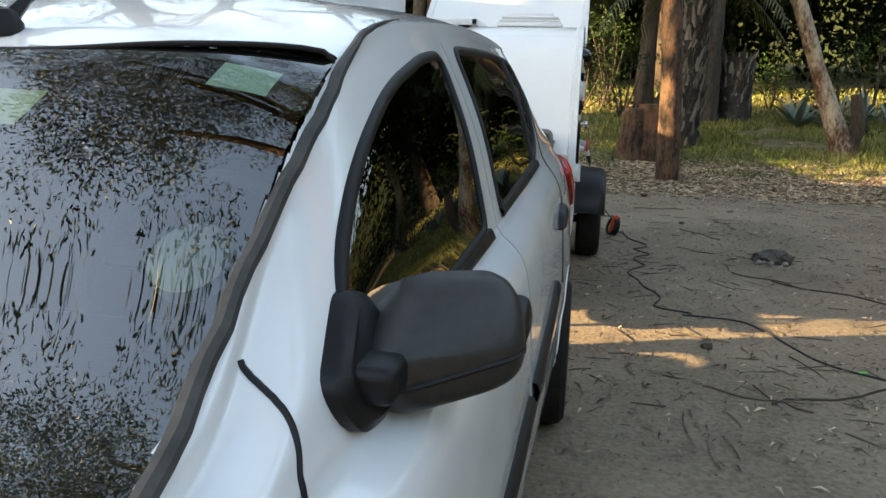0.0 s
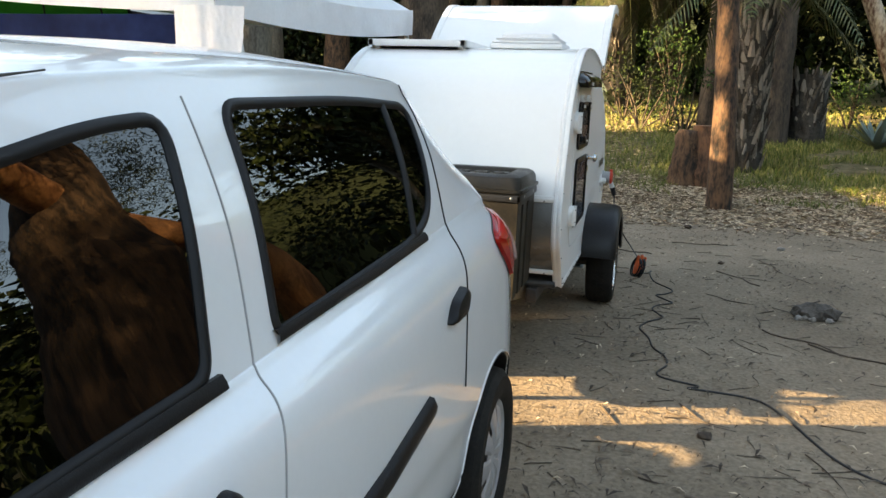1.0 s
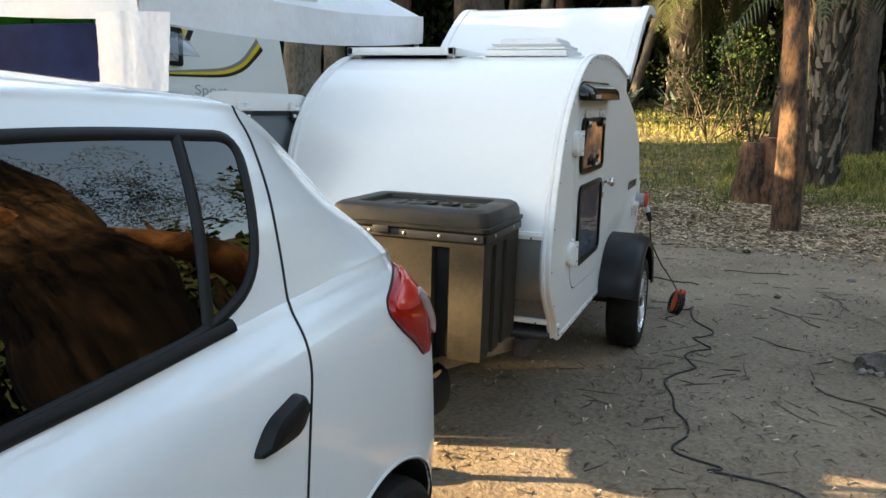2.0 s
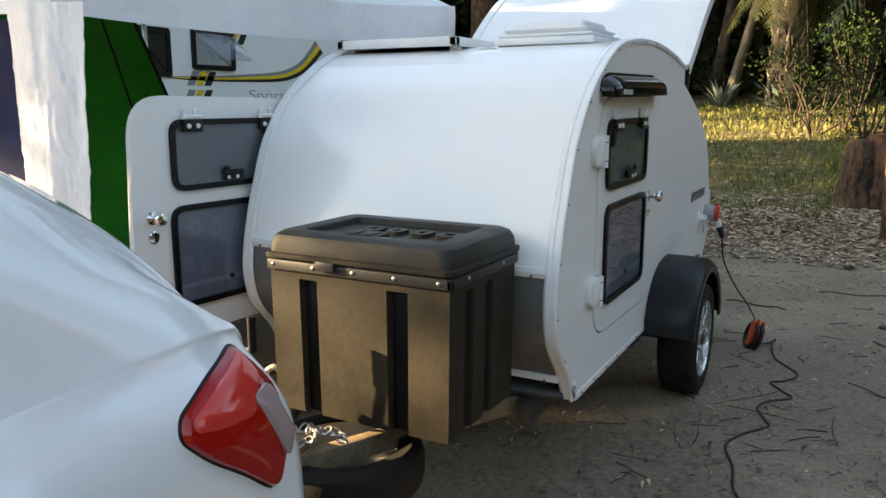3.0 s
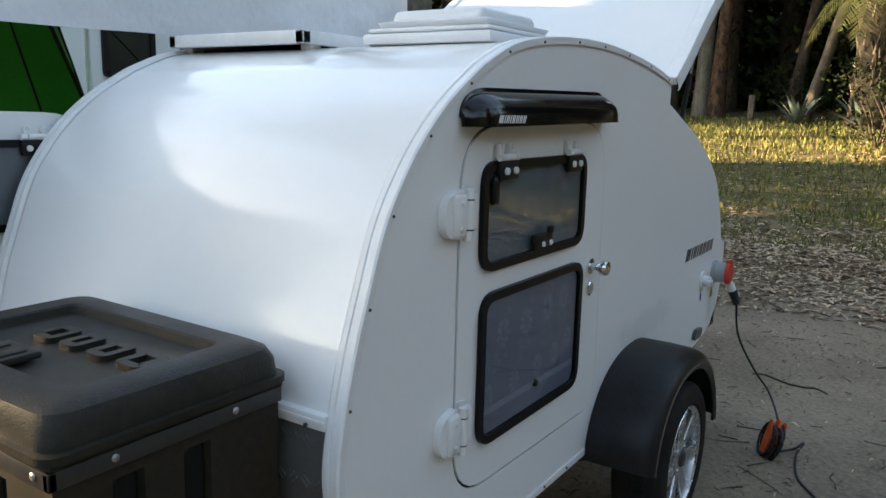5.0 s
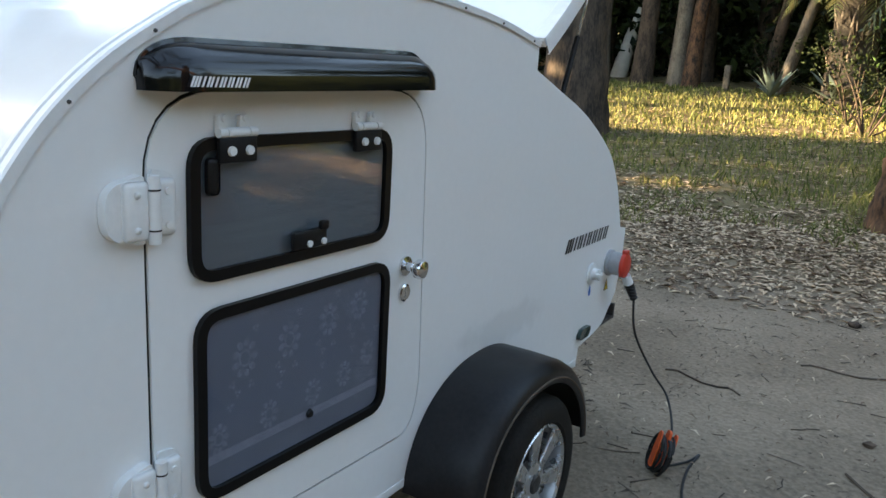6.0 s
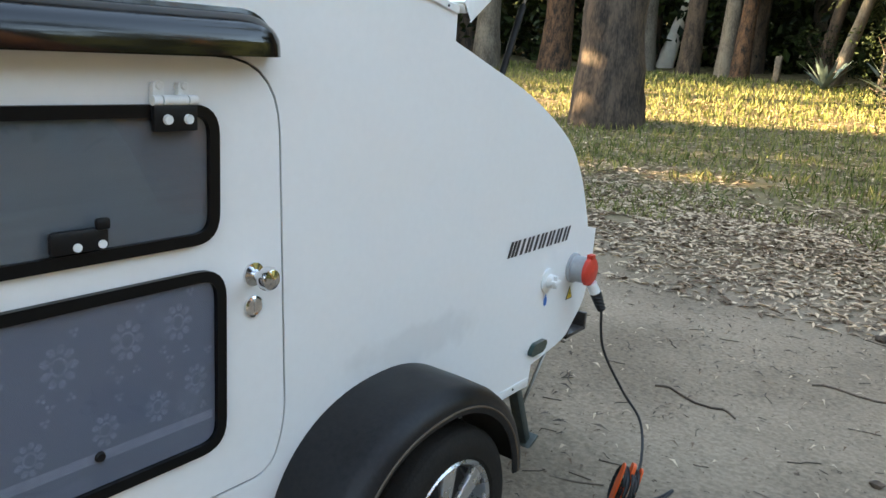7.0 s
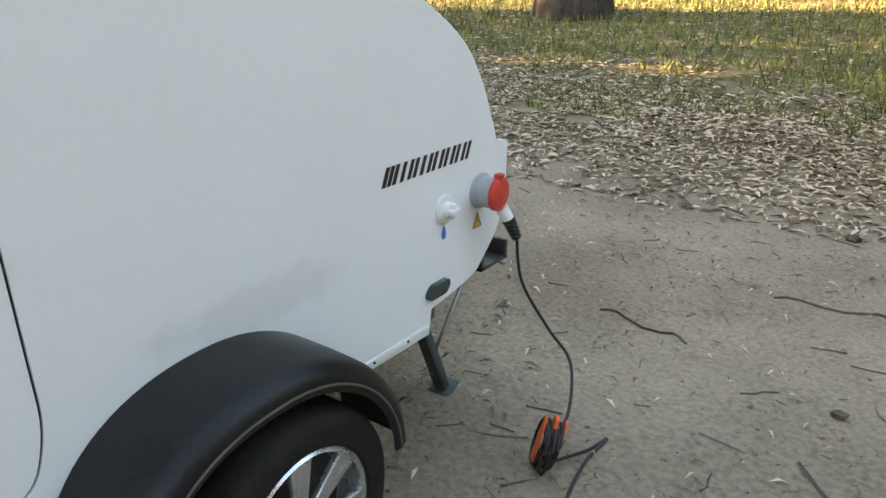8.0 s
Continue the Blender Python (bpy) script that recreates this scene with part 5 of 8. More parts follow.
def build_chassis(own, sub):
    WY, WZ, R = 7.13, 0.290, 0.296
    # axle and side rails
    bm = bmesh.new()
    cyl(bm, (TW - 0.03, WY, WZ), (0.08, WY, WZ), 0.032, seg=14)
    for x in (TW + 0.12, -0.18):
        box(bm, (x, 5.5, 0.36), (x + 0.06, 8.1, 0.44), 0.006)
    box(bm, (TW + 0.12, 6.95, 0.24), (-0.12, 7.3, 0.36), 0.02)
    own(part("chassis", bm, steel_dark, None, "black chassis rails and axle"))
    for s, xo in ((1, 0.135), (-1, TW - 0.135)):
        bm = bmesh.new()
        prof = [(0.198, -0.105), (0.245, -0.112), (0.270, -0.110), (0.288, -0.096), (R, -0.08), (R, 0.05), (0.288, 0.066), (0.270, 0.08), (0.245, 0.084), (0.215, 0.080), (0.205, 0.07)]
        lathe(bm, [(r, s * h) for r, h in prof], (xo, WY, WZ), 'x', 64)
        tyre = own(part("wheel", bm, rubber, None, "trailer tyre on a silver alloy wheel"))
        # tread blocks
        bm = bmesh.new()
        for k in range(58):
            a = 2 * math.pi * k / 58
            for hx, sk in ((-0.080, 0.06), (-0.037, 0.0), (0.008, 0.0), (0.052, -0.06)):
                mm = Matrix.Translation((xo, WY, WZ)) @ pose(0, 0, 0, math.degrees(a + sk * 0.5)) @ Matrix.Translation((s * hx, 0, R - 0.002 - (0.010 if abs(hx) > 0.04 else 0)))
                box(bm, (-0.013, -0.012, -0.004), (0.013, 0.012, 0.005), 0, 1, mm)
        sub(part("tread", bm, rubber, None, smooth=False), tyre)
        # alloy rim with spokes
        bm = bmesh.new()
        lathe(bm, [(0.198, 0.055), (0.206, 0.072), (0.200, 0.078), (0.192, 0.070), (0.185, 0.03), (0.18, -0.06)], (0, 0, 0), 'x', 56)
        for k in range(7):
            a = 2 * math.pi * k / 7
            for off in (-0.11, 0.11):
                m = pose(0, 0, 0, math.degrees(a + off * 0.8))
                vs = box(bm, (0.040, -0.013, 0.05), (0.060, 0.013, 0.192), 0.005, 2, None)
                for v in vs:
                    if v.is_valid and v.co.z > 0.12:
                        v.co.y *= 1.35
                        v.co.x += 0.006
                bmesh.ops.transform(bm, matrix=m, verts=[v for v in vs if v.is_valid])
        lathe(bm, [(0.075, 0.030), (0.075, 0.058), (0.055, 0.064), (0.034, 0.064)], (0, 0, 0), 'x', 32)
        for k in range(4):
            a = 2 * math.pi * (k + 0.5) / 4
            cyl(bm, (0.05, 0.052 * math.cos(a), 0.052 * math.sin(a)), (0.068, 0.052 * math.cos(a), 0.052 * math.sin(a)), 0.009, seg=8)
        bmesh.ops.transform(bm, matrix=Matrix.Translation((xo, WY, WZ)) @ Matrix.Diagonal((s, 1, 1, 1)), verts=bm.verts)
        sub(part("rim", bm, alloy, None, "silver spoked alloy rim"), tyre)
        bm = bmesh.new()
        lathe(bm, [(0.034, 0.05), (0.034, 0.068), (0.028, 0.073), (0.001, 0.074)], (0, 0, 0), 'x', 24)
        lathe(bm, [(0.001, 0.0), (0.18, 0.0)], (0, 0, 0), 'x', 40)
        bmesh.ops.transform(bm, matrix=Matrix.Translation((xo, WY, WZ)) @ Matrix.Diagonal((s, 1, 1, 1)), verts=bm.verts)
        sub(part("hub_cap", bm, steel_dark, None, "black hub cap and brake drum"), tyre)
        # mudguard: arched, flat-topped towards the front, with a rolled outer lip
        bm = bmesh.new()
        arc = []
        for k in range(41):
            a = radians(172 - 168 * k / 40)
            e = 2.35 if a > math.pi / 2 else 1.95
            ca, sa = math.cos(a), math.sin(a)
            arc.append((WY - 0.06 + 0.43 * math.copysign(abs(ca) ** (2 / e), ca), 0.34 + 0.395 * math.copysign(abs(sa) ** (2 / e), sa)))
        prof = [(0.0, 0.0), (0.10, 0.0), (0.185, -0.004), (0.215, -0.014), (0.232, -0.034), (0.236, -0.060), (0.230, -0.075), (0.222, -0.070), (0.224, -0.05), (0.218, -0.03), (0.20, -0.02), (0.0, -0.016)]
        rows = []
        c0 = np.array((WY - 0.06, 0.28))
        for p in arc:
            d = c0 - np.array(p)
            d = d / np.linalg.norm(d)
            rows.append([bm.verts.new(((0.002 + w if s > 0 else TW - 0.002 - w), *(np.array(p) - d * h))) for w, h in prof])
        for A, B in zip(rows, rows[1:]):
            for k in range(len(prof) - 1):
                bm.faces.new((A[k], A[k + 1], B[k + 1], B[k]))
        for e in (rows[0], rows[-1]):
            bm.faces.new(e)
        fd = own(part("mudguard", bm, fender_black, None, "weathered black plastic mudguard", sharp=40))
        bm = bmesh.new()
        d = [np.array(p) + (c0 - np.array(p)) / np.linalg.norm(c0 - np.array(p)) * 0.055 for p in arc]
        tube(bm, [((0.2375 if s > 0 else TW - 0.2375), *p) for p in d], 0.0035, 6)
        sub(part("lip_line", bm, mat("brown rubber lip", (0.10, 0.075, 0.055), 0.6, var=0.2), None, "brownish rubber lip"), fd)
    # drop legs at the rear
    for x in (-0.16, TW + 0.16):
        bm = bmesh.new()
        m = Matrix.Translation((x, 8.02, 0.44)) @ pose(0, 0, 0, 24)
        box(bm, (-0.022, -0.018, -0.46), (0.022, -0.014, 0.03), 0.001, 1, m)
        box(bm, (-0.022, -0.018, -0.46), (-0.018, 0.02, 0.03), 0.001, 1, m)
        box(bm, (0.018, -0.018, -0.46), (0.022, 0.02, 0.03), 0.001, 1, m)
        box(bm, (-0.045, -0.04, -0.475), (0.045, 0.05, -0.46), 0.004, 1, m)
        lg = own(part("drop_leg", bm, mat("dull dark green steel", (0.07, 0.085, 0.078), 0.5, metal=0.3, var=0.25, scale=20), None, "dull dark steel corner steady leg"))
        bm = bmesh.new()
        foot = m @ Vector((0, 0.0, -0.30))
        cyl(bm, foot, (x + 0.02, 8.33, 0.46), 0.007, seg=8)
        sub(part("screw_rod", bm, galv, None), lg)
    bm = bmesh.new()
    box(bm, (TW + 0.05, 8.28, 0.485), (-0.05, 8.46, 0.50), 0.002)
    box(bm, (TW + 0.05, 8.28, 0.485), (-0.05, 8.30, 0.56), 0.002)
    box(bm, (TW + 0.05, 8.44, 0.485), (-0.05, 8.46, 0.56), 0.002)
    own(part("rear_beam", bm, steel_dark, None, "black channel beam under the tail"))
    # A-frame drawbar
    cx = TW / 2
    for s in (-1, 1):
        bm = bmesh.new()
        a, b = Vector((cx + s * 0.55, 5.75, 0.40)), Vector((cx + s * 0.05, 4.74, 0.44))
        d = (b - a)
        ang = math.degrees(math.atan2(-d.x, d.y))
        box(bm, (-0.025, 0, -0.035), (0.025, d.length, 0.035), 0.006, 2, Matrix.Translation(a) @ pose(0, 0, 0, 0, 0, ang))
        own(part("drawbar", bm, drawbar_tan, None, "dusty steel drawbar arm"))
    bm = bmesh.new()
    box(bm, (cx - 0.075, 4.68, 0.40), (cx + 0.075, 4.84, 0.48), 0.01)
    cyl(bm, (cx, 4.72, 0.46), (cx, 4.55, 0.47), 0.032, seg=16)
    own(part("coupling", bm, drawbar_tan, None, "dusty tan hitch coupling"))


build_trailer()

# ---- tool box on the drawbar ----
def build_box():
    x0, x1, y0, y1, z0, z1 = -0.80, -0.14, 4.90, 5.37, 0.52, 1.036
    bx = thing("storage_box", ((x0 + x1) / 2, (y0 + y1) / 2, z0), "dusty black plastic storage box with a lid, on the drawbar", "storage box")
    inv = bx.matrix_world.inverted()

    def own(ob):
        ob.parent = bx
        ob.matrix_parent_inverse = inv
        return ob
    # ribbed tub: outline with recessed flutes
    def wall(a, b, n, flutes, depth=0.028):
        a, b = np.array(a), np.array(b)
        t = (b - a) / np.linalg.norm(b - a)
        inn = np.array((-t[1], t[0]))
        L = np.linalg.norm(b - a)
        pts = [a]
        for f0, f1 in flutes:
            for f, dp in ((f0, 0), (f0 + 0.008, depth), (f1 - 0.008, depth), (f1, 0)):
                pts.append(a + t * f + inn * dp)
        return pts
    bm = bmesh.new()
    o = wall((x0, y0), (x1, y0), 0, [(0.115, 0.185), (0.445, 0.52)]) + wall((x1, y0), (x1, y1), 0, [(0.10, 0.16), (0.24, 0.30)]) + wall((x1, y1), (x0, y1), 0, [(0.12, 0.19), (0.44, 0.51)]) + wall((x0, y1), (x0, y0), 0, [(0.10, 0.16), (0.24, 0.30)])
    flat = []
    for p in o:
        q = np.array(p)
        q[0], q[1] = min(max(q[0], x0), x1), min(max(q[1], y0), y1)
        for lim, ax in ((x0, 0), (x1, 0), (y0, 1), (y1, 1)):
            if abs(q[ax] - lim) < 0.03:
                q[ax] = lim
        flat.append(q)
    cen = np.array(((x0 + x1) / 2, (y0 + y1) / 2))
    rings = []
    for z, src, sc in ((z0, o, 0.975), (z0 + 0.02, o, 0.985), (z1 - 0.075, o, 1.0), (z1 - 0.065, flat, 1.0), (z1 - 0.012, flat, 1.0), (z1 - 0.010, flat, 1.022), (z1, flat, 1.022)):
        rings.append([bm.verts.new((*(cen + (np.array(p) - cen) * sc), z)) for p in src])
    for A, B in zip(rings, rings[1:]):
        for k in range(len(A)):
            bm.faces.new((A[k], A[(k + 1) % len(A)], B[(k + 1) % len(A)], B[k]))
    bm.faces.new(rings[0])
    own(part("tub", bm, box_plastic, None, "dusty fluted plastic tub", sharp=25))
    # shade of the recesses, put into a blacker colour than the tub's
    flute = mat("shaded black plastic", (0.007, 0.007, 0.007), 0.5, var=0.3, scale=9, spec=0.2)
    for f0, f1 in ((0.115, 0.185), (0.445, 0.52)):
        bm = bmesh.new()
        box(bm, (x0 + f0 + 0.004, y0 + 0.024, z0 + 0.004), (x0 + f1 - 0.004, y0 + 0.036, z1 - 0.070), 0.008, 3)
        own(part("flute", bm, flute, None, "recessed flute with shade in its black colour"))
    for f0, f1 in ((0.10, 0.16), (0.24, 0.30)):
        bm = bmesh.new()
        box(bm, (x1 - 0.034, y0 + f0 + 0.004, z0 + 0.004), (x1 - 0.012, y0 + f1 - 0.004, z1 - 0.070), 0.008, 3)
        own(part("flute", bm, flute, None, "recessed flute with shade in its black colour"))
    # lid: rounded edge, sunken panel
    def rr(d, r):
        return rounded([(x0 - 0.02 + d, y0 - 0.02 + d), (x1 + 0.02 - d, y0 - 0.02 + d), (x1 + 0.02 - d, y1 + 0.02 - d), (x0 - 0.02 + d, y1 + 0.02 - d)], r, 6)
    bm = bmesh.new()
    rings = []
    for d, z, r in ((0.012, z1 + 0.002, 0.03), (0.0, z1 + 0.002, 0.04), (0.0, z1 + 0.016, 0.04), (0.010, z1 + 0.018, 0.045), (0.012, z1 + 0.05, 0.05), (0.022, z1 + 0.072, 0.055), (0.04, z1 + 0.082, 0.05), (0.095, z1 + 0.082, 0.03), (0.10, z1 + 0.078, 0.025), (0.104, z1 + 0.062, 0.02), (0.108, z1 + 0.060, 0.02)):
        rings.append([bm.verts.new((p[0], p[1], z)) for p in rr(d, r)])
    for A, B in zip(rings, rings[1:]):
        for k in range(len(A)):
            bm.faces.new((A[k], A[(k + 1) % len(A)], B[(k + 1) % len(A)], B[k]))
    bm.faces.new(rings[-1])
    bm.faces.new(rings[0])
    lid_plastic = mat("worn dark toolbox lid", (0.018, 0.017, 0.015), 0.46, var=0.3, scale=4.5, fine=50, spec=0.3, dark=(0.009, 0.009, 0.008), tint=(0.032, 0.027, 0.020), bump=0.2, bscale=240, rvar=0.1)
    lid = own(part("lid", bm, lid_plastic, None, "dusty lid with a sunken panel", sharp=28))
    # latch recess on the lid's front, raised plain blocks in place of moulded letters
    bm = bmesh.new()
    box(bm, (-0.56, 4.955, z1 + 0.066), (-0.44, 5.06, z1 + 0.082), 0.006)
    box(bm, (-0.545, 4.97, z1 + 0.08), (-0.515, 5.04, z1 + 0.086), 0.003)
    box(bm, (-0.485, 4.97, z1 + 0.08), (-0.455, 5.04, z1 + 0.086), 0.003)
    la = part("lid_latch", bm, lid_plastic, None)
    la.parent = lid
    la.matrix_parent_inverse = lid.matrix_world.inverted()
    bm = bmesh.new()
    for k, w in enumerate((0.07, 0.06, 0.065, 0.075)):
        x = -0.60 + k * 0.095
        P = rounded([(x, 5.12), (x + w, 5.12), (x + w, 5.20), (x, 5.20)], 0.02, 4)
        inn = offset(P, 0.020)
        zt, zb = z1 + 0.072, z1 + 0.058
        L = [[bm.verts.new((*p, z)) for p in o2] for o2, z in ((P, zb), (P, zt), (inn, zt), (inn, zb))]
        for A, B in zip(L, L[1:]):
            for i in range(len(P)):
                bm.faces.new((A[i], A[(i + 1) % len(P)], B[(i + 1) % len(P)], B[i]))
    le = part("moulded_mark", bm, lid_plastic, None, "raised moulded blocks")
    le.parent = lid
    le.matrix_parent_inverse = lid.matrix_world.inverted()
    # rim bolts
    bm = bmesh.new()
    for x in (-0.78, -0.62, -0.47, -0.32, -0.17):
        cyl(bm, (x, y0 - 0.014, z1 - 0.022), (x, y0 + 0.002, z1 - 0.022), 0.007, 0.006, 10)
    for y in (5.0, 5.25):
        cyl(bm, (x1 + 0.014, y, z1 - 0.022), (x1 - 0.002, y, z1 - 0.022), 0.007, 0.006, 10)
    own(part("rim_bolt", bm, galv, None, "row of rim bolts"))["kind"] = "stuff"
    bm = bmesh.new()
    box(bm, (x0 - 0.005, y0 - 0.012, z1 - 0.04), (x1 + 0.012, y0 + 0.004, z1 - 0.008), 0.003)
    box(bm, (x1 - 0.004, y0 - 0.012, z1 - 0.04), (x1 + 0.012, y1, z1 - 0.008), 0.003)
    own(part("rim_strip", bm, mat("dark rim strip", (0.03, 0.028, 0.026), 0.5, var=0.3), None, "dark rim strip"))
    bm = bmesh.new()
    box(bm, (-0.60, y0 - 0.028, z1 - 0.025), (-0.53, y0 - 0.01, z1 + 0.004), 0.004)
    own(part("front_catch", bm, steel_dark, None, "dark metal catch"))


build_box()

# ---- gazebo, green tent, caravan ----
def cloth(name, f, nu, nv, material, parent, label="", thick=0.004):
    """A sheet from f(u, v), 0..1, with thickness."""
    bm = bmesh.new()
    g = [[bm.verts.new(f(i / nu, j / nv)) for i in range(nu + 1)] for j in range(nv + 1)]
    for A, B in zip(g, g[1:]):
        for k in range(nu):
            bm.faces.new((A[k], A[k + 1], B[k + 1], B[k]))
    bmesh.ops.recalc_face_normals(bm, faces=bm.faces)
    bmesh.ops.solidify(bm, geom=list(bm.faces), thickness=thick)
    ob = part(name, bm, material, None, label, sharp=70)
    if parent:
        ob.parent = parent
        ob.matrix_parent_inverse = parent.matrix_world.inverted()
    return ob


def build_gazebo():
    x0, x1, y0, y1 = -4.65, -1.65, 4.80, 7.80
    gz = thing("gazebo", ((x0 + x1) / 2, (y0 + y1) / 2, 0), "white pop-up gazebo with navy vinyl window wall", "gazebo")

    def rim(x, y):
        """The eaves climb a little towards the far corner of the near edge."""
        return 2.02 + 0.045 * (y - y0) + 0.085 * (x1 - x)

    def roof(u, v):
        x, y = x0 + (x1 - x0) * u, y0 + (y1 - y0) * v
        d = min(u, 1 - u, v, 1 - v) * 2
        z = rim(x, y) + 0.72 * d ** 0.93 + 0.012 * noise.noise(Vector((x * 3, y * 3, 1)))
        sag = 0.05 * math.sin(math.pi * v) * (1 if min(u, 1 - u) < 0.02 else 0) + 0.05 * math.sin(math.pi * u) * (1 if min(v, 1 - v) < 0.02 else 0)
        return (x, y, z - sag)
    cloth("canopy", roof, 36, 36, gazebo_cloth, gz, "white peaked canopy")

    def valance(a, b, out):
        def f(u, v):
            x, y = a[0] + (b[0] - a[0]) * u, a[1] + (b[1] - a[1]) * u
            sag = 0.055 * math.sin(math.pi * u)
            w = 0.012 * noise.noise(Vector((x * 6, y * 6, v * 3)))
            z = rim(x, y) - sag + 0.01 - 0.20 * v
            return (x + out[0] * (w + 0.006), y + out[1] * (w + 0.006), z)
        return f
    for a, b, o in (((x1, y0), (x1, y1), (1, 0)), ((x0, y0), (x1, y0), (0, -1)), ((x0, y1), (x1, y1), (0, 1)), ((x0, y0), (x0, y1), (-1, 0))):
        cloth("valance", valance(a, b, o), 48, 5, gazebo_cloth, gz, "white hanging valance")
    for x in (x0 + 0.03, x1 - 0.03):
        for y in (y0 + 0.03, y1 - 0.03):
            bm = bmesh.new()
            box(bm, (x - 0.015, y - 0.015, 0), (x + 0.015, y + 0.015, rim(x, y)), 0.003)
            p = part("leg", bm, trim_white, None, "white steel leg")
            p.parent = gz
            p.matrix_parent_inverse = gz.matrix_world.inverted()
    # folding truss bars under the near edge
    for a, b in (((x1 - 0.04, y0, 1.93), (x1 - 0.04, (y0 + y1) / 2, 2.10)), ((x1 - 0.04, (y0 + y1) / 2, 2.02), (x1 - 0.04, y1, 2.12)), ((x1 - 0.04, y0, 2.0), (x1 - 1.5, (y0 + y1) / 2, 2.62))):
        bm = bmesh.new()
        cyl(bm, a, b, 0.012, seg=8)
        p = part("truss_bar", bm, trim_white, None)
        p.parent = gz
        p.matrix_parent_inverse = gz.matrix_world.inverted()

    # corner curtain wrapped round the near leg
    def curtain(u, v):
        s = u * 0.37
        fold = 0.005 * math.sin(s * 42 + 1.2 * math.sin(v * 4)) + 0.006 * noise.noise(Vector((u * 6, v * 5, 5)))
        z = 1.86 - 1.84 * v
        fold += 0.005 * noise.noise(Vector((s * 22, z * 9, 2))) + 0.005 * noise.noise(Vector((s * 60, z * 30, 6)))
        if s < 0.16:
            return (x1 - 0.21 + s, y0 - 0.02 - 0.2 * s + fold, z)
        return (x1 - 0.05 + (s - 0.16) * (0.97 - 0.55 * v), y0 - 0.052 + (s - 0.16) * 0.3 + fold, z)
    cloth("corner_curtain", curtain, 56, 130, gazebo_cloth, gz, "wrinkled white corner curtain")

    def wall(u, v):
        x = x0 + 0.02 + (x1 - 0.20 - x0 - 0.02) * u
        return (x, y0 - 0.01 + 0.02 * noise.noise(Vector((x * 2.5, v * 4, 9))), 1.82 - 1.80 * v)
    cloth("window_wall", wall, 50, 24, navy_vinyl, gz, "navy vinyl wall creased and shiny")


def build_tent():
    tent = thing("utility_tent", (-4.33, 6.95, 0), "bright green nylon utility tent with dark seams", "tent")
    base = [(-4.70, 6.12), (-3.57, 7.60), (-4.58, 8.10), (-5.60, 7.00)]
    top = [(-4.72, 6.42), (-3.95, 6.98), (-4.28, 7.25), (-5.10, 6.90)]
    H = 2.36

    def pt(k, t):
        b, c = np.array(base[k % 4]), np.array(top[k % 4])
        p = b + (c - b) * t
        bow = 0.06 * math.sin(math.pi * t)
        d = p - np.array((-4.25, 7.0))
        d = d / np.linalg.norm(d)
        p = p + d * bow
        return p
    for k in range(4):
        def f(u, v, k=k):
            a, b = pt(k, v), pt(k + 1, v)
            p = a + (b - a) * u
            cen = np.array((-4.25, 7.0)) - p
            p = p + cen / (np.linalg.norm(cen) + 1e-6) * (0.05 * math.sin(math.pi * u) * math.sin(math.pi * v) + 0.012 * noise.noise(Vector((u * 4, v * 7, k))))
            return (p[0], p[1], max(0.01, H * v))
        cloth("wall", f, 18, 26, tent_green, tent, "green nylon wall")
        bm = bmesh.new()
        tube(bm, [(*pt(k, t), max(0.01, H * t)) for t in np.linspace(0, 1, 20)], 0.014, 6)
        p = part("seam", bm, tent_seam, None, "dark edge seam")
        p.parent = tent
        p.matrix_parent_inverse = tent.matrix_world.inverted()
    bm = bmesh.new()
    bm.faces.new([bm.verts.new((*p, H)) for p in top])
    p = part("roof", bm, tent_green, None)
    p.parent = tent
    p.matrix_parent_inverse = tent.matrix_world.inverted()
    # door zip lines
    for u in (0.42, 0.80):
        bm = bmesh.new()
        pts = []
        for t in np.linspace(0.03, 0.97, 18):
            a, b = pt(0, t), pt(1, t)
            q = a + (b - a) * u
            pts.append((q[0] + 0.03, q[1] - 0.03, H * t))
        tube(bm, pts, 0.008, 5)
        p = part("zip", bm, tent_seam, None, "dark door zip")
        p.parent = tent
        p.matrix_parent_inverse = tent.matrix_world.inverted()


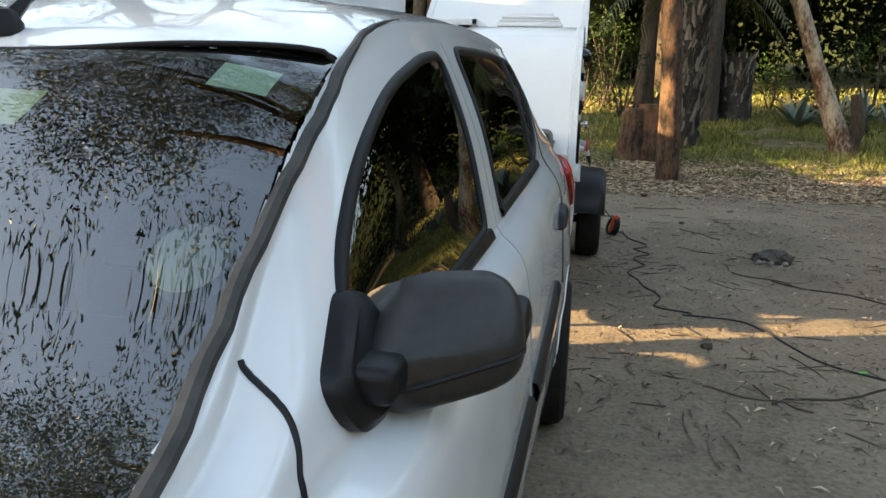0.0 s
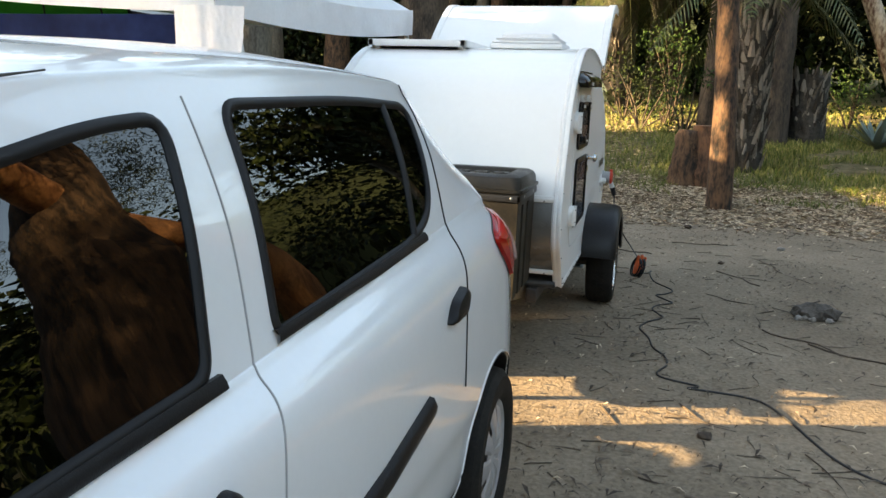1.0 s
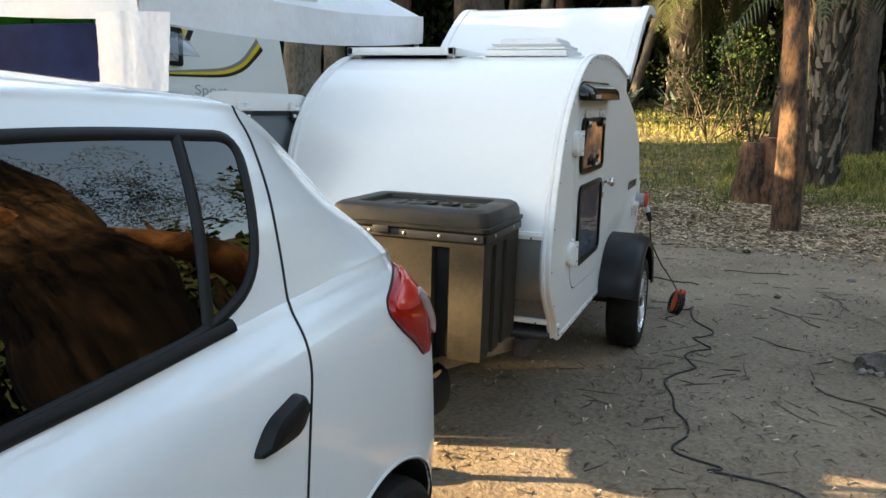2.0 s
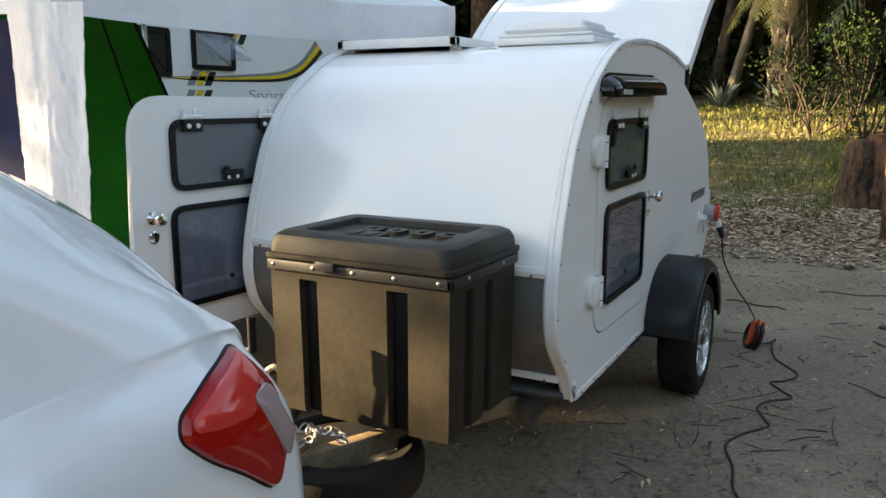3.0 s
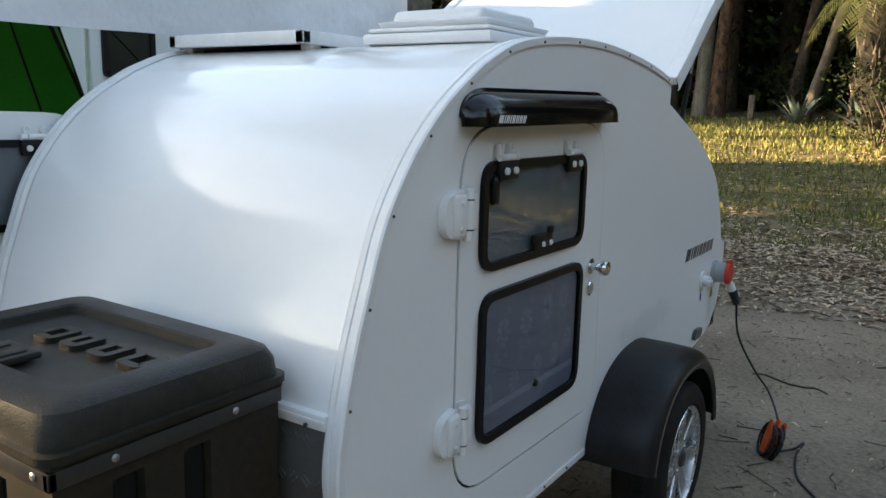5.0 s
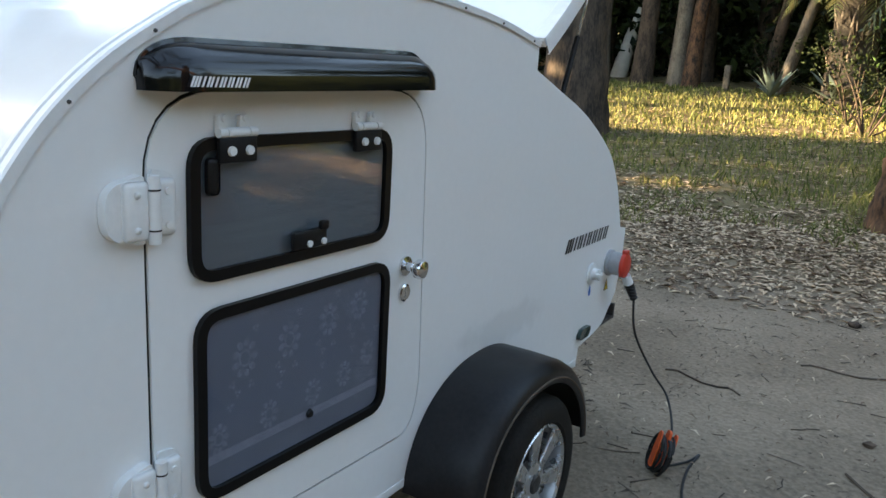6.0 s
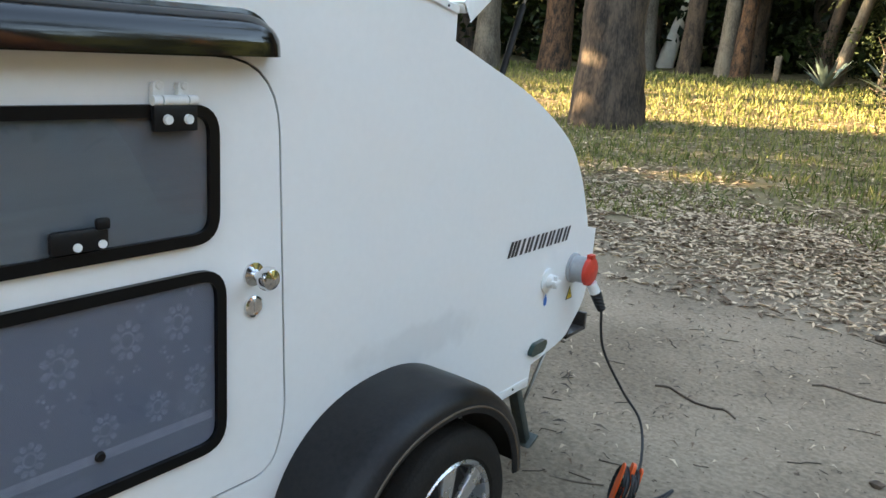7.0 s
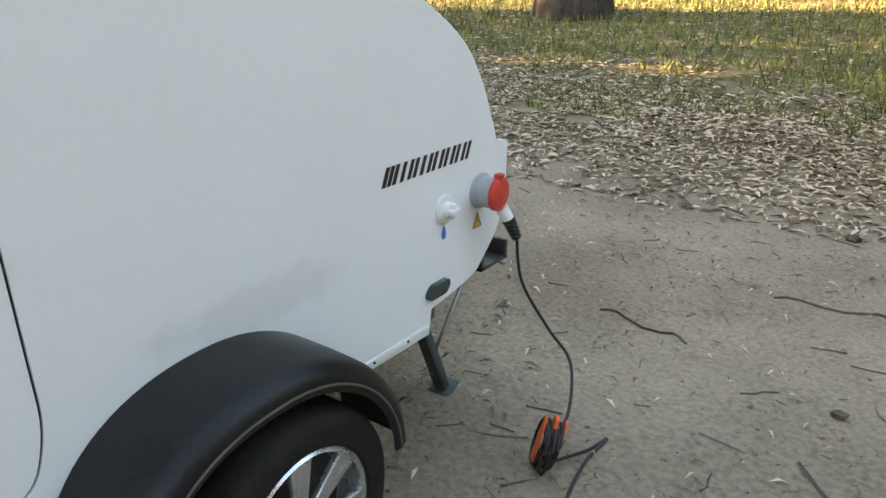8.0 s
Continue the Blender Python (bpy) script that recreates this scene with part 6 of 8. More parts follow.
def build_caravan():
    X, y0, y1 = -6.3, 6.2, 13.2
    cv = thing("caravan", (X - 1.1, (y0 + y1) / 2, 0), "large white touring caravan with grey and yellow stripes", "caravan")

    def own(ob, par=None):
        ob.parent = par or cv
        ob.matrix_parent_inverse = (par or cv).matrix_world.inverted()
        return ob
    bm = bmesh.new()
    P = rounded([(y0, 0.42), (y1, 0.42), (y1 + 0.05, 1.4), (y1 - 0.35, 2.72), (y0 + 0.35, 2.72), (y0 - 0.05, 1.4)], [0.05, 0.05, 0.5, 0.25, 0.25, 0.5], 7)
    slab(bm, P, X - 2.2, X)
    own(part("body", bm, caravan_white, None, "white caravan body", sharp=40))
    for a, b, c, d, tilt in ((8.96, 9.57, 1.82, 2.37, 0), (9.90, 10.62, 1.92, 2.41, 1)):
        o = rect(a, b, c, d, 0.05)
        bm = bmesh.new()
        ring_plate(bm, o, offset(o, 0.06), X - 0.005, X + 0.03)
        w = own(part("window", bm, black_plastic, None, "dark caravan window" + (", hinged open" if tilt else "")))
        bm = bmesh.new()
        if tilt:
            m = Matrix.Translation((X + 0.02, 0, d - 0.05)) @ pose(0, 0, 0, 0, -42, 0)
            box(bm, (0, a + 0.03, -(d - c) + 0.05), (0.02, b - 0.03, 0), 0.006, 2, m)
            own(part("pane", bm, acrylic, None, "open smoked acrylic pane"), w)
            bm = bmesh.new()
            slab(bm, offset(o, 0.055), X + 0.001, X + 0.003)
            own(part("inside", bm, mat("pale interior", (0.42, 0.43, 0.42), 0.8, var=0.15), None), w)
        else:
            slab(bm, offset(o, 0.055), X + 0.002, X + 0.012)
            own(part("pane", bm, mat("dark caravan glass", (0.02, 0.022, 0.022), 0.12, var=0.3, scale=3), None, "dark pane"), w)
    # stripes: slanted blocks, a long line curving up at its far end
    for mt, off in ((decal_grey, 0.0), (decal_yellow, 0.075), (decal_black, 0.15)):
        bm = bmesh.new()
        for z, z2, yb in ((1.40, 1.68, 9.66), (1.73, 1.90, 9.80), (2.26, 2.40, 10.40)):
            yb, sl = yb + off * 1.85, 0.6 * (z2 - z)
            bm.faces.new([bm.verts.new((X + 0.004, y, zz)) for y, zz in ((yb, z), (yb + 0.115, z), (yb + sl + 0.115, z2), (yb + sl, z2))])
        path = spline([(9.5, 1.83), (10.2, 1.85), (10.83, 1.89), (11.5, 1.95), (11.9, 2.08), (12.15, 2.27), (12.3, 2.42)], 6)
        wd = [0.008 + 0.075 * min(1, i / (len(path) - 1)) for i in range(len(path))]
        rows = []
        for i, p in enumerate(path):
            t = path[min(i + 1, len(path) - 1)] - path[max(i - 1, 0)]
            t = t / np.linalg.norm(t)
            nv = np.array((t[1], -t[0]))
            k = off / 0.075
            rows.append([bm.verts.new((X + 0.004, *(p + nv * wd[i] * (k + e)))) for e in (0, 1)])
        for A, B in zip(rows, rows[1:]):
            bm.faces.new((A[0], A[1], B[1], B[0]))
        own(part("stripe", bm, mt, None, smooth=False))
    cu = bpy.data.curves.new("word", 'FONT')
    cu.body, cu.size = "Sport", 0.24
    ob = new("lettering", cu)
    dg = bpy.context.evaluated_depsgraph_get()
    me = bpy.data.meshes.new_from_object(ob.evaluated_get(dg))
    bpy.data.objects.remove(ob)
    me.transform(Matrix.Translation((X + 0.004, 10.85, 1.56)) @ pose(0, 0, 0, 90, 0, 90) @ Matrix.Diagonal((1.35, 0.8, 1, 1)))
    own(finish("lettering", me, mat("silver print", (0.35, 0.35, 0.36), 0.4), None, "thin grey word Sport", False))
    for wy in (9.6, 10.5):
        bm = bmesh.new()
        lathe(bm, [(0.001, 0.1), (0.2, 0.1), (0.22, 0.11), (0.32, 0.1), (0.33, 0.0), (0.2, -0.1)], (X - 0.12, wy, 0.33), 'x', 32)
        own(part("wheel", bm, rubber, None))


build_gazebo()
build_tent()
build_caravan()

# ---- woods ----
bark_euc = mat("orange eucalyptus bark", (0.11, 0.062, 0.036), 0.9, var=0.3, scale=8, fine=36, dark=(0.014, 0.011, 0.009), tint=(0.14, 0.075, 0.041), bump=1.0, bscale=9, stretch=(1, 1, 0.35), span=(0.40, 0.60))
bark_brown = mat("rough brown bark", (0.105, 0.080, 0.060), 0.92, var=0.35, scale=5, fine=30, dark=(0.020, 0.016, 0.013), tint=(0.112, 0.079, 0.056), bump=1.0, bscale=16, stretch=(1, 1, 0.3), span=(0.38, 0.62))
bark_pale = mat("pale smooth bark", (0.36, 0.31, 0.25), 0.8, var=0.3, scale=3, fine=24, dark=(0.07, 0.058, 0.045), tint=(0.19, 0.165, 0.13), bump=0.5, bscale=12, stretch=(1, 1, 0.4), span=(0.38, 0.62))
bark_palm = mat("grey palm bark", (0.16, 0.135, 0.11), 0.95, var=0.4, scale=7, fine=40, dark=(0.010, 0.009, 0.007), tint=(0.075, 0.064, 0.052), bump=1.0, bscale=20)
bark_flake = mat("grey weathered palm flakes", (0.17, 0.145, 0.12), 0.95, var=0.4, scale=5, fine=40, dark=(0.045, 0.037, 0.030), tint=(0.25, 0.215, 0.18), island=0.9, spec=0.1)
bark_mottled = mat("mottled pale and rust bark", (0.22, 0.13, 0.08), 0.85, var=0.4, scale=3.2, fine=26, dark=(0.085, 0.040, 0.022), tint=(0.42, 0.34, 0.25), bump=0.7, bscale=12, stretch=(1, 1, 0.4), span=(0.44, 0.60))
# orange bark for the mirrored limb, brightened to hold warm sunlight in its colour
bark_orange = mat("smooth sunlit orange bark", (0.30, 0.135, 0.058), 0.7, var=0.3, scale=4, fine=26, dark=(0.13, 0.055, 0.026), tint=(0.44, 0.21, 0.095), bump=0.5, bscale=14, stretch=(1, 1, 0.4), span=(0.40, 0.62))
wood_cut = mat("cut rust-brown wood", (0.09, 0.045, 0.026), 0.9, var=0.3, scale=6, fine=30, dark=(0.025, 0.016, 0.011), tint=(0.15, 0.075, 0.042), span=(0.4, 0.6), bump=0.6, bscale=18, stretch=(1, 1, 0.3))
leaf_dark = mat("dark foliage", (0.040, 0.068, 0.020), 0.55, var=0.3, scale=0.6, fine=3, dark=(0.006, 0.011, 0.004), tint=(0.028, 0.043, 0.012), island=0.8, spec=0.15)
leaf_light = mat("light green foliage", (0.11, 0.17, 0.040), 0.5, var=0.3, scale=0.8, fine=3, dark=(0.012, 0.027, 0.007), tint=(0.038, 0.076, 0.018), island=0.8, spec=0.15)
leaf_euc = mat("olive eucalyptus leaves", (0.075, 0.095, 0.035), 0.45, var=0.3, scale=0.7, fine=3, dark=(0.025, 0.036, 0.013), tint=(0.10, 0.12, 0.045), island=0.8, spec=0.15)
leaf_palm = mat("palm frond green", (0.075, 0.105, 0.045), 0.5, var=0.3, scale=1.5, fine=8, tint=(0.09, 0.092, 0.038), island=0.9, spec=0.15)
leaf_agave = mat("blue-green agave", (0.13, 0.18, 0.16), 0.5, var=0.2, scale=3, island=0.6)
grass_mat = mat("grass blades", (0.13, 0.155, 0.04), 0.6, var=0.3, scale=0.5, fine=2.5, dark=(0.065, 0.095, 0.018), tint=(0.27, 0.255, 0.090), island=0.75, spec=0.15)
litter_mat = mat("dry leaf litter", (0.33, 0.24, 0.16), 0.75, var=0.3, scale=1.5, fine=9, dark=(0.14, 0.090, 0.055), tint=(0.58, 0.45, 0.31), island=1.0)
twig_mat = mat("dark twigs", (0.075, 0.055, 0.040), 0.9, var=0.3, scale=9, tint=(0.15, 0.115, 0.085), island=0.9)

RNG = np.random.default_rng(7)


def leaf_mesh(name, pts, size, material, parent=None, label="", slim=0.35, droop=0.0, rng=RNG):
    """Many small bent leaves at the points."""
    n = len(pts)
    d = rng.normal(size=(n, 3))
    d[:, 2] -= droop
    d /= np.linalg.norm(d, axis=1)[:, None]
    r = rng.normal(size=(n, 3))
    s = np.cross(d, r)
    s /= np.linalg.norm(s, axis=1)[:, None] + 1e-9
    L = (size * rng.uniform(0.6, 1.4, n))[:, None]
    up = np.cross(s, d)
    a, c = pts - d * L / 2, pts + d * L / 2
    m = pts + up * L * 0.08
    b, e = m + s * L * slim / 2, m - s * L * slim / 2
    V = np.stack([a, b, c, e], 1).reshape(-1, 3)
    k = np.arange(n) * 4
    F = np.stack([k, k + 1, k + 2, k + 3], 1)
    return raw(name, V.tolist(), F.tolist(), material, parent, label, False)


def clumps(centres, radii, per, rng=RNG, flat=0.75):
    """Points in soft-edged clumps, thicker to their outside."""
    out = []
    for c, r in zip(centres, radii):
        k = max(3, int(per * (r ** 2)))
        p = rng.normal(size=(k, 3))
        p /= np.linalg.norm(p, axis=1)[:, None]
        p *= (rng.uniform(0.25, 1, k) ** 0.5)[:, None] * r
        p[:, 2] *= flat
        out.append(np.array(c) + p)
    return np.concatenate(out)


def trunk(name, pts, radii, material, parent, label="", seg=16, rough=0.07, freq=2.2):
    """A tapered stem along the points with an uneven outline."""
    P = spline(pts, 6)
    R = np.interp(np.linspace(0, 1, len(P)), np.linspace(0, 1, len(radii)), radii)
    bm = bmesh.new()
    rings = tube(bm, P, list(R), seg)
    for ring, p, r in zip(rings, P, R):
        for v in ring:
            d = v.co - Vector(p)
            r = float(r)
            k = 1 + rough * (noise.noise(v.co * freq / max(r, 0.1) * 0.5) + 0.7 * noise.noise(v.co * freq * 2.3 / max(r, 0.1) * 0.5 + Vector((9, 0, 0))))
            v.co = Vector(p) + d * k
    ob = part(name, bm, material, None, label, sharp=80)
    ob.parent = parent
    ob.matrix_parent_inverse = parent.matrix_world.inverted()
    return ob


def hold(ob, par):
    ob.parent = par
    ob.matrix_parent_inverse = par.matrix_world.inverted()
    return ob


def tree(x, y, h, r, label, bark=bark_brown, lean=(0, 0), crown=True, wob=0.15, seed=1, leaf=leaf_euc, flare=1.35, limbs=4, leafsize=0.16, name="tree"):
    rng = np.random.default_rng(seed)
    z = bank(y) - 0.05
    t = thing(name, (x, y, z), label, "tree")
    pts = [(x + lean[0] * k / 5 + rng.uniform(-wob, wob) * (0.3 if k < 2 else 1) * k / 5, y + lean[1] * k / 5 + rng.uniform(-wob, wob) * k / 5, z + h * k / 5) for k in range(6)]
    trunk("trunk", pts, [r * flare, r, r * 0.95, r * 0.85, r * 0.7, r * 0.5], bark, t)
    if crown:
        tops = []
        for i in range(limbs):
            a = 2 * math.pi * (i + rng.uniform(0, 0.6)) / limbs
            s = np.array(pts[4 if i % 2 else 5])
            e = s + np.array((math.cos(a) * rng.uniform(1.2, 2.6), math.sin(a) * rng.uniform(1.2, 2.6), rng.uniform(1.0, 2.8)))
            m = (s + e) / 2 + np.array((0, 0, 0.25))
            trunk("limb", [s, m, e], [r * 0.42, r * 0.3, r * 0.12], bark, t, seg=8)
            tops += [tuple(e + rng.normal(size=3) * 0.5) for _ in range(4)] + [tuple(m + rng.normal(size=3) * 0.5)]
        pp = clumps(tops, rng.uniform(0.5, 1.1, len(tops)), 170, rng)
        hold(leaf_mesh("crown", pp, leafsize, leaf, None, "loose olive crown", 0.3, 0.6, rng), t)
    return t


def flakes(x, y, z, h, r, count, seed):
    """Ragged upright leaf bases round a palm stem, tapered and leaning outwards."""
    rng = np.random.default_rng(seed + 500)
    V, F = [], []
    for i in range(count):
        a = i * 2.399 + rng.uniform(-0.3, 0.3)
        hz = z + 0.02 + h * (i / count) ** 0.95
        L, w = rng.uniform(0.16, 0.42), rng.uniform(0.035, 0.085)
        lean, tw = rng.uniform(0.05, 0.32), rng.uniform(-0.25, 0.25)
        o, sd = np.array((math.cos(a), math.sin(a), 0)), np.array((-math.sin(a), math.cos(a), 0))
        c = np.array((x, y, hz)) + o * r * 0.88
        up = np.array((0, 0, 1)) + sd * tw
        tip = c + up * L + o * (L * lean + 0.02)
        b = len(V)
        V += [c - sd * w, c + o * 0.045, c + sd * w, tip + sd * w * 0.45, tip + o * 0.012 + up * 0.03, tip - sd * w * 0.5 - up * rng.uniform(0, 0.08)]
        F += [(b, b + 1, b + 4, b + 5), (b + 1, b + 2, b + 3, b + 4)]
    return raw("leaf_base", V, F, bark_flake, None, "grey ragged leaf bases", False)


def palm(x, y, h, r, label, seed=3, fronds=26, reach=2.6, skirt=10, stubs=60):
    rng = np.random.default_rng(seed)
    z = bank(y) - 0.05
    t = thing("palm_tree", (x, y, z), label, "palm tree")
    trunk("trunk", [(x, y, z), (x + 0.03, y, z + h * 0.35), (x, y, z + h * 0.7), (x, y, z + h)], [r * 1.05, r * 0.9, r, r * 0.85], bark_palm, t, seg=22, rough=0.14, freq=5)
    # old leaf bases
    hold(flakes(x, y, z, h, r, stubs * 3, seed), t)["kind"] = "stuff"
    top = np.array((x, y, z + h))
    for i in range(fronds):
        a = i * 2.399
        el = rng.uniform(-0.1, 1.15) if i >= skirt else rng.uniform(-1.2, -0.5)
        L = reach * rng.uniform(0.75, 1.1)
        rib = []
        for k in range(9):
            u = k / 8
            out = L * u * math.cos(el) * (1 - 0.15 * u)
            zz = L * u * math.sin(el) - L * 0.55 * u * u * (1 if el > -0.4 else 0.25)
            rib.append(top + np.array((math.cos(a) * (r * 0.5 + out), math.sin(a) * (r * 0.5 + out), zz)))
        V, F = [], []
        side = np.array((-math.sin(a), math.cos(a), 0))
        for k in range(1, 33):
            u = k / 32
            j = min(int(u * 8), 7)
            p = rib[j] + (rib[j + 1] - rib[j]) * (u * 8 - j)
            fwd = rib[j + 1] - rib[j]
            fwd = fwd / np.linalg.norm(fwd)
            ll = 0.55 * math.sin(math.pi * (0.12 + 0.82 * u)) * reach / 2.6
            for s in (-1, 1):
                tip = p + side * s * ll * 0.75 + fwd * ll * 0.55 + np.array((0, 0, -0.35 * ll + rng.uniform(-0.08, 0.08)))
                w = fwd * 0.016
                b = len(V)
                mid = (p + tip) / 2 + np.array((0, 0, 0.03))
                V += [p - w, p + w, mid + w * 1.2, tip, mid - w * 1.2]
                F.append((b, b + 1, b + 2, b + 3, b + 4))
        fr = hold(raw("frond", V, F, leaf_palm, None, "", False), t)
        bm = bmesh.new()
        tube(bm, rib, [0.022 * (1 - 0.85 * k / 8) for k in range(9)], 5)
        hold(part("rib", bm, leaf_palm, None), fr)
    return t


def bush(x, y, r, leaf, label, seed, h=1.0, per=260, size=0.10, heads=7):
    rng = np.random.default_rng(seed)
    z = bank(y)
    t = thing("bush", (x, y, z), label, "bush")
    cs, rs = [], []
    for i in range(heads):
        a, q = rng.uniform(0, 6.28), rng.uniform(0, 0.75) * r
        c = (x + q * math.cos(a), y + q * math.sin(a), z + r * h * rng.uniform(0.25, 1.25))
        cs.append(c)
        rs.append(r * rng.uniform(0.35, 0.6))
        trunk("stem", [(x + 0.05 * math.cos(a), y, z - 0.03), ((x + c[0]) / 2 + 0.05, (y + c[1]) / 2, (z + c[2]) / 2), c], [0.03, 0.022, 0.01], bark_brown, t, seg=6)
    hold(leaf_mesh("foliage", clumps(cs, rs, per, rng), size, leaf, None, "", 0.45, 0.2, rng), t)
    return t


def agave(x, y, s, seed):
    rng = np.random.default_rng(seed)
    z = bank(y)
    t = thing("agave", (x, y, z), "blue-green agave with broad pointed leaves", "plant", "agaves at the wood's edge")
    for i in range(18):
        a, el = i * 2.399, rng.uniform(0.35, 1.35)
        L = s * rng.uniform(0.7, 1.1)
        V, F = [], []
        for k in range(7):
            u = k / 6
            w = 0.085 * s * (1 - u) ** 0.6 * (0.7 + 1.2 * u * (1 - u))
            c = np.array((x + math.cos(a) * L * u * math.cos(el), y + math.sin(a) * L * u * math.cos(el), z + L * (u * math.sin(el) - 0.18 * u * u)))
            sd = np.array((-math.sin(a), math.cos(a), 0)) * w
            V += [c - sd, c - np.array((0, 0, 0.03 * s * (1 - u))), c + sd]
        for k in range(6):
            b = 3 * k
            F += [(b, b + 1, b + 4, b + 3), (b + 1, b + 2, b + 5, b + 4)]
        hold(raw("leaf", V, F, leaf_agave, None), t)


def build_woods():
    tree(1.30, 12.75, 7.5, 0.155, "slim orange-barked eucalyptus at the clearing's edge", bark_euc, (-0.25, 0.3), seed=11, flare=1.2)
    palm(1.95, 16.9, 3.75, 0.30, "stout palm with arching fronds and shaggy trunk", 5, 34, 2.7, 2, 110)
    # broad cut stump
    st = thing("stump", (1.06, 14.8, bank(14.8)), "broad sawn rust-brown tree stump", "tree stump")
    z = bank(14.8)
    trunk("stump_wood", [(1.20, 14.8, z - 0.05), (1.19, 14.8, z + 0.5), (1.18, 14.8, z + 0.98)], [0.33, 0.29, 0.25], wood_cut, st, seg=26, rough=0.14, freq=3)
    trunk("rough_half", [(0.86, 14.75, z - 0.05), (0.86, 14.75, z + 0.45), (0.87, 14.75, z + 0.90)], [0.27, 0.24, 0.18], bark_euc, st, "rough brown outer half", seg=22, rough=0.22, freq=4)
    tree(1.5, 22.5, 9, 0.22, "dark slender trunk in the woods", bark_brown, (0.1, 0), seed=21, limbs=5)
    tree(2.80, 21.6, 9, 0.46, "thick dark trunk in the woods", bark_brown, (0.1, 0), seed=22, flare=1.2, limbs=5)
    z = bank(22.0)
    sb = thing("palm_stub", (3.75, 22.0, z), "grey shaggy stub of a cut palm", "tree stump")
    trunk("stub_wood", [(3.75, 22, z - 0.05), (3.74, 22, z + 0.8), (3.78, 22, z + 1.6)], [0.50, 0.40, 0.40], bark_palm, sb, seg=30, rough=0.22, freq=6)
    hold(flakes(3.75, 22.0, z, 1.5, 0.42, 150, 19), sb)["kind"] = "stuff"
    t = tree(4.95, 16.6, 7.5, 0.145, "leaning rust-barked eucalyptus forked at its foot", bark_mottled, (-3.0, 0.4), seed=31, flare=1.7)
    trunk("fork", [(4.98, 16.6, bank(16.6)), (5.1, 16.6, bank(16.6) + 0.6), (5.02, 16.65, bank(16.6) + 1.15)], [0.17, 0.13, 0.10], bark_brown, t, seg=10)
    for i, (x, y, s) in enumerate(((5.2, 21.4, 1.25), (5.9, 21.0, 1.1), (6.6, 21.3, 1.2), (1.95, 24.0, 1.1), (-1.6, 30.6, 1.7), (-1.0, 30.9, 1.2), (-3.6, 31.5, 1.3), (7.3, 21.0, 1.0))):
        agave(x, y, s, 40 + i)
    palm(-1.45, 31.0, 5.3, 0.66, "palm with a thick trunk and a grey skirt", 6, 36, 3.4, 16, 90)
    palm(0.6, 33.5, 6.5, 0.45, "tall palm at the edge of the woods", 8, 26, 3.0, 8, 60)
    tree(-5.35, 20.1, 9, 0.62, "thick rough-barked eucalyptus trunk on grass", bark_brown, (-0.25, 0), seed=51, flare=1.28, wob=0.1)
    far = [(-10.5, 34.2, 0.36, bark_pale, -0.3), (-8.5, 33.4, 0.33, bark_brown, 0.2), (-7.15, 33.2, 0.27, bark_pale, 0.1), (-6.6, 33.1, 0.26, bark_euc, 0.2), (-4.4, 34.5, 0.2, bark_brown, 1.4), (-3.5, 32.2, 0.17, bark_pale, 2.2), (-7.0, 36, 0.35, bark_brown, 0), (-12.6, 31, 0.5, bark_euc, 0.2), (-14.9, 30, 0.42, bark_pale, 0), (-11.6, 37, 0.5, bark_brown, 0), (-0.2, 34, 0.3, bark_pale, 0.2), (2.6, 31, 0.4, bark_brown, 0), (3.9, 30, 0.3, bark_brown, 0.2), (10.8, 26.0, 0.22, bark_pale, -0.3), (11.2, 31, 0.4, bark_brown, 0), (-5.2, 38, 0.45, bark_brown, 0.2), (-9.2, 39, 0.4, bark_pale, 0), (-18, 33, 0.5, bark_brown, 0), (-9.6, 14.6, 0.45, bark_euc, 0.1), (-8.3, 16.8, 0.40, bark_pale, 0.2), (-11.5, 18, 0.5, bark_brown, 0), (17.5, 20, 0.35, bark_euc, 0.2), (-14.5, 23, 0.45, bark_euc, 0)]
    for i, (x, y, r, b, ln) in enumerate(far):
        tree(x, y, 9.5, r, {"pale smooth bark": "pale-barked eucalyptus trunk in the woods", "orange eucalyptus bark": "rust-barked eucalyptus trunk in the woods"}.get(b.name, "dark-barked tree trunk in the woods"), b, (ln, 0), seed=100 + i, limbs=4)
    cone = thing("split_stump", (-10.3, 35.8, bank(35.8)), "pale pointed broken stump", "tree stump")
    trunk("broken_wood", [(-10.3, 35.8, bank(35.8) - 0.05), (-10.0, 35.8, bank(35.8) + 1.3), (-9.6, 35.8, bank(35.8) + 2.7)], [0.36, 0.27, 0.16], mat("bleached wood", (0.60, 0.56, 0.48), 0.8, var=0.15, scale=4), cone, seg=10)
    po = thing("post", (-5.2, 32.3, bank(32.3)), "short pale wooden post on the grass", "post")
    bm = bmesh.new()
    box(bm, (-5.3, 32.2, bank(32.3) - 0.05), (-5.1, 32.4, bank(32.3) + 0.85), 0.03)
    hold(part("post_wood", bm, bark_pale, None), po)
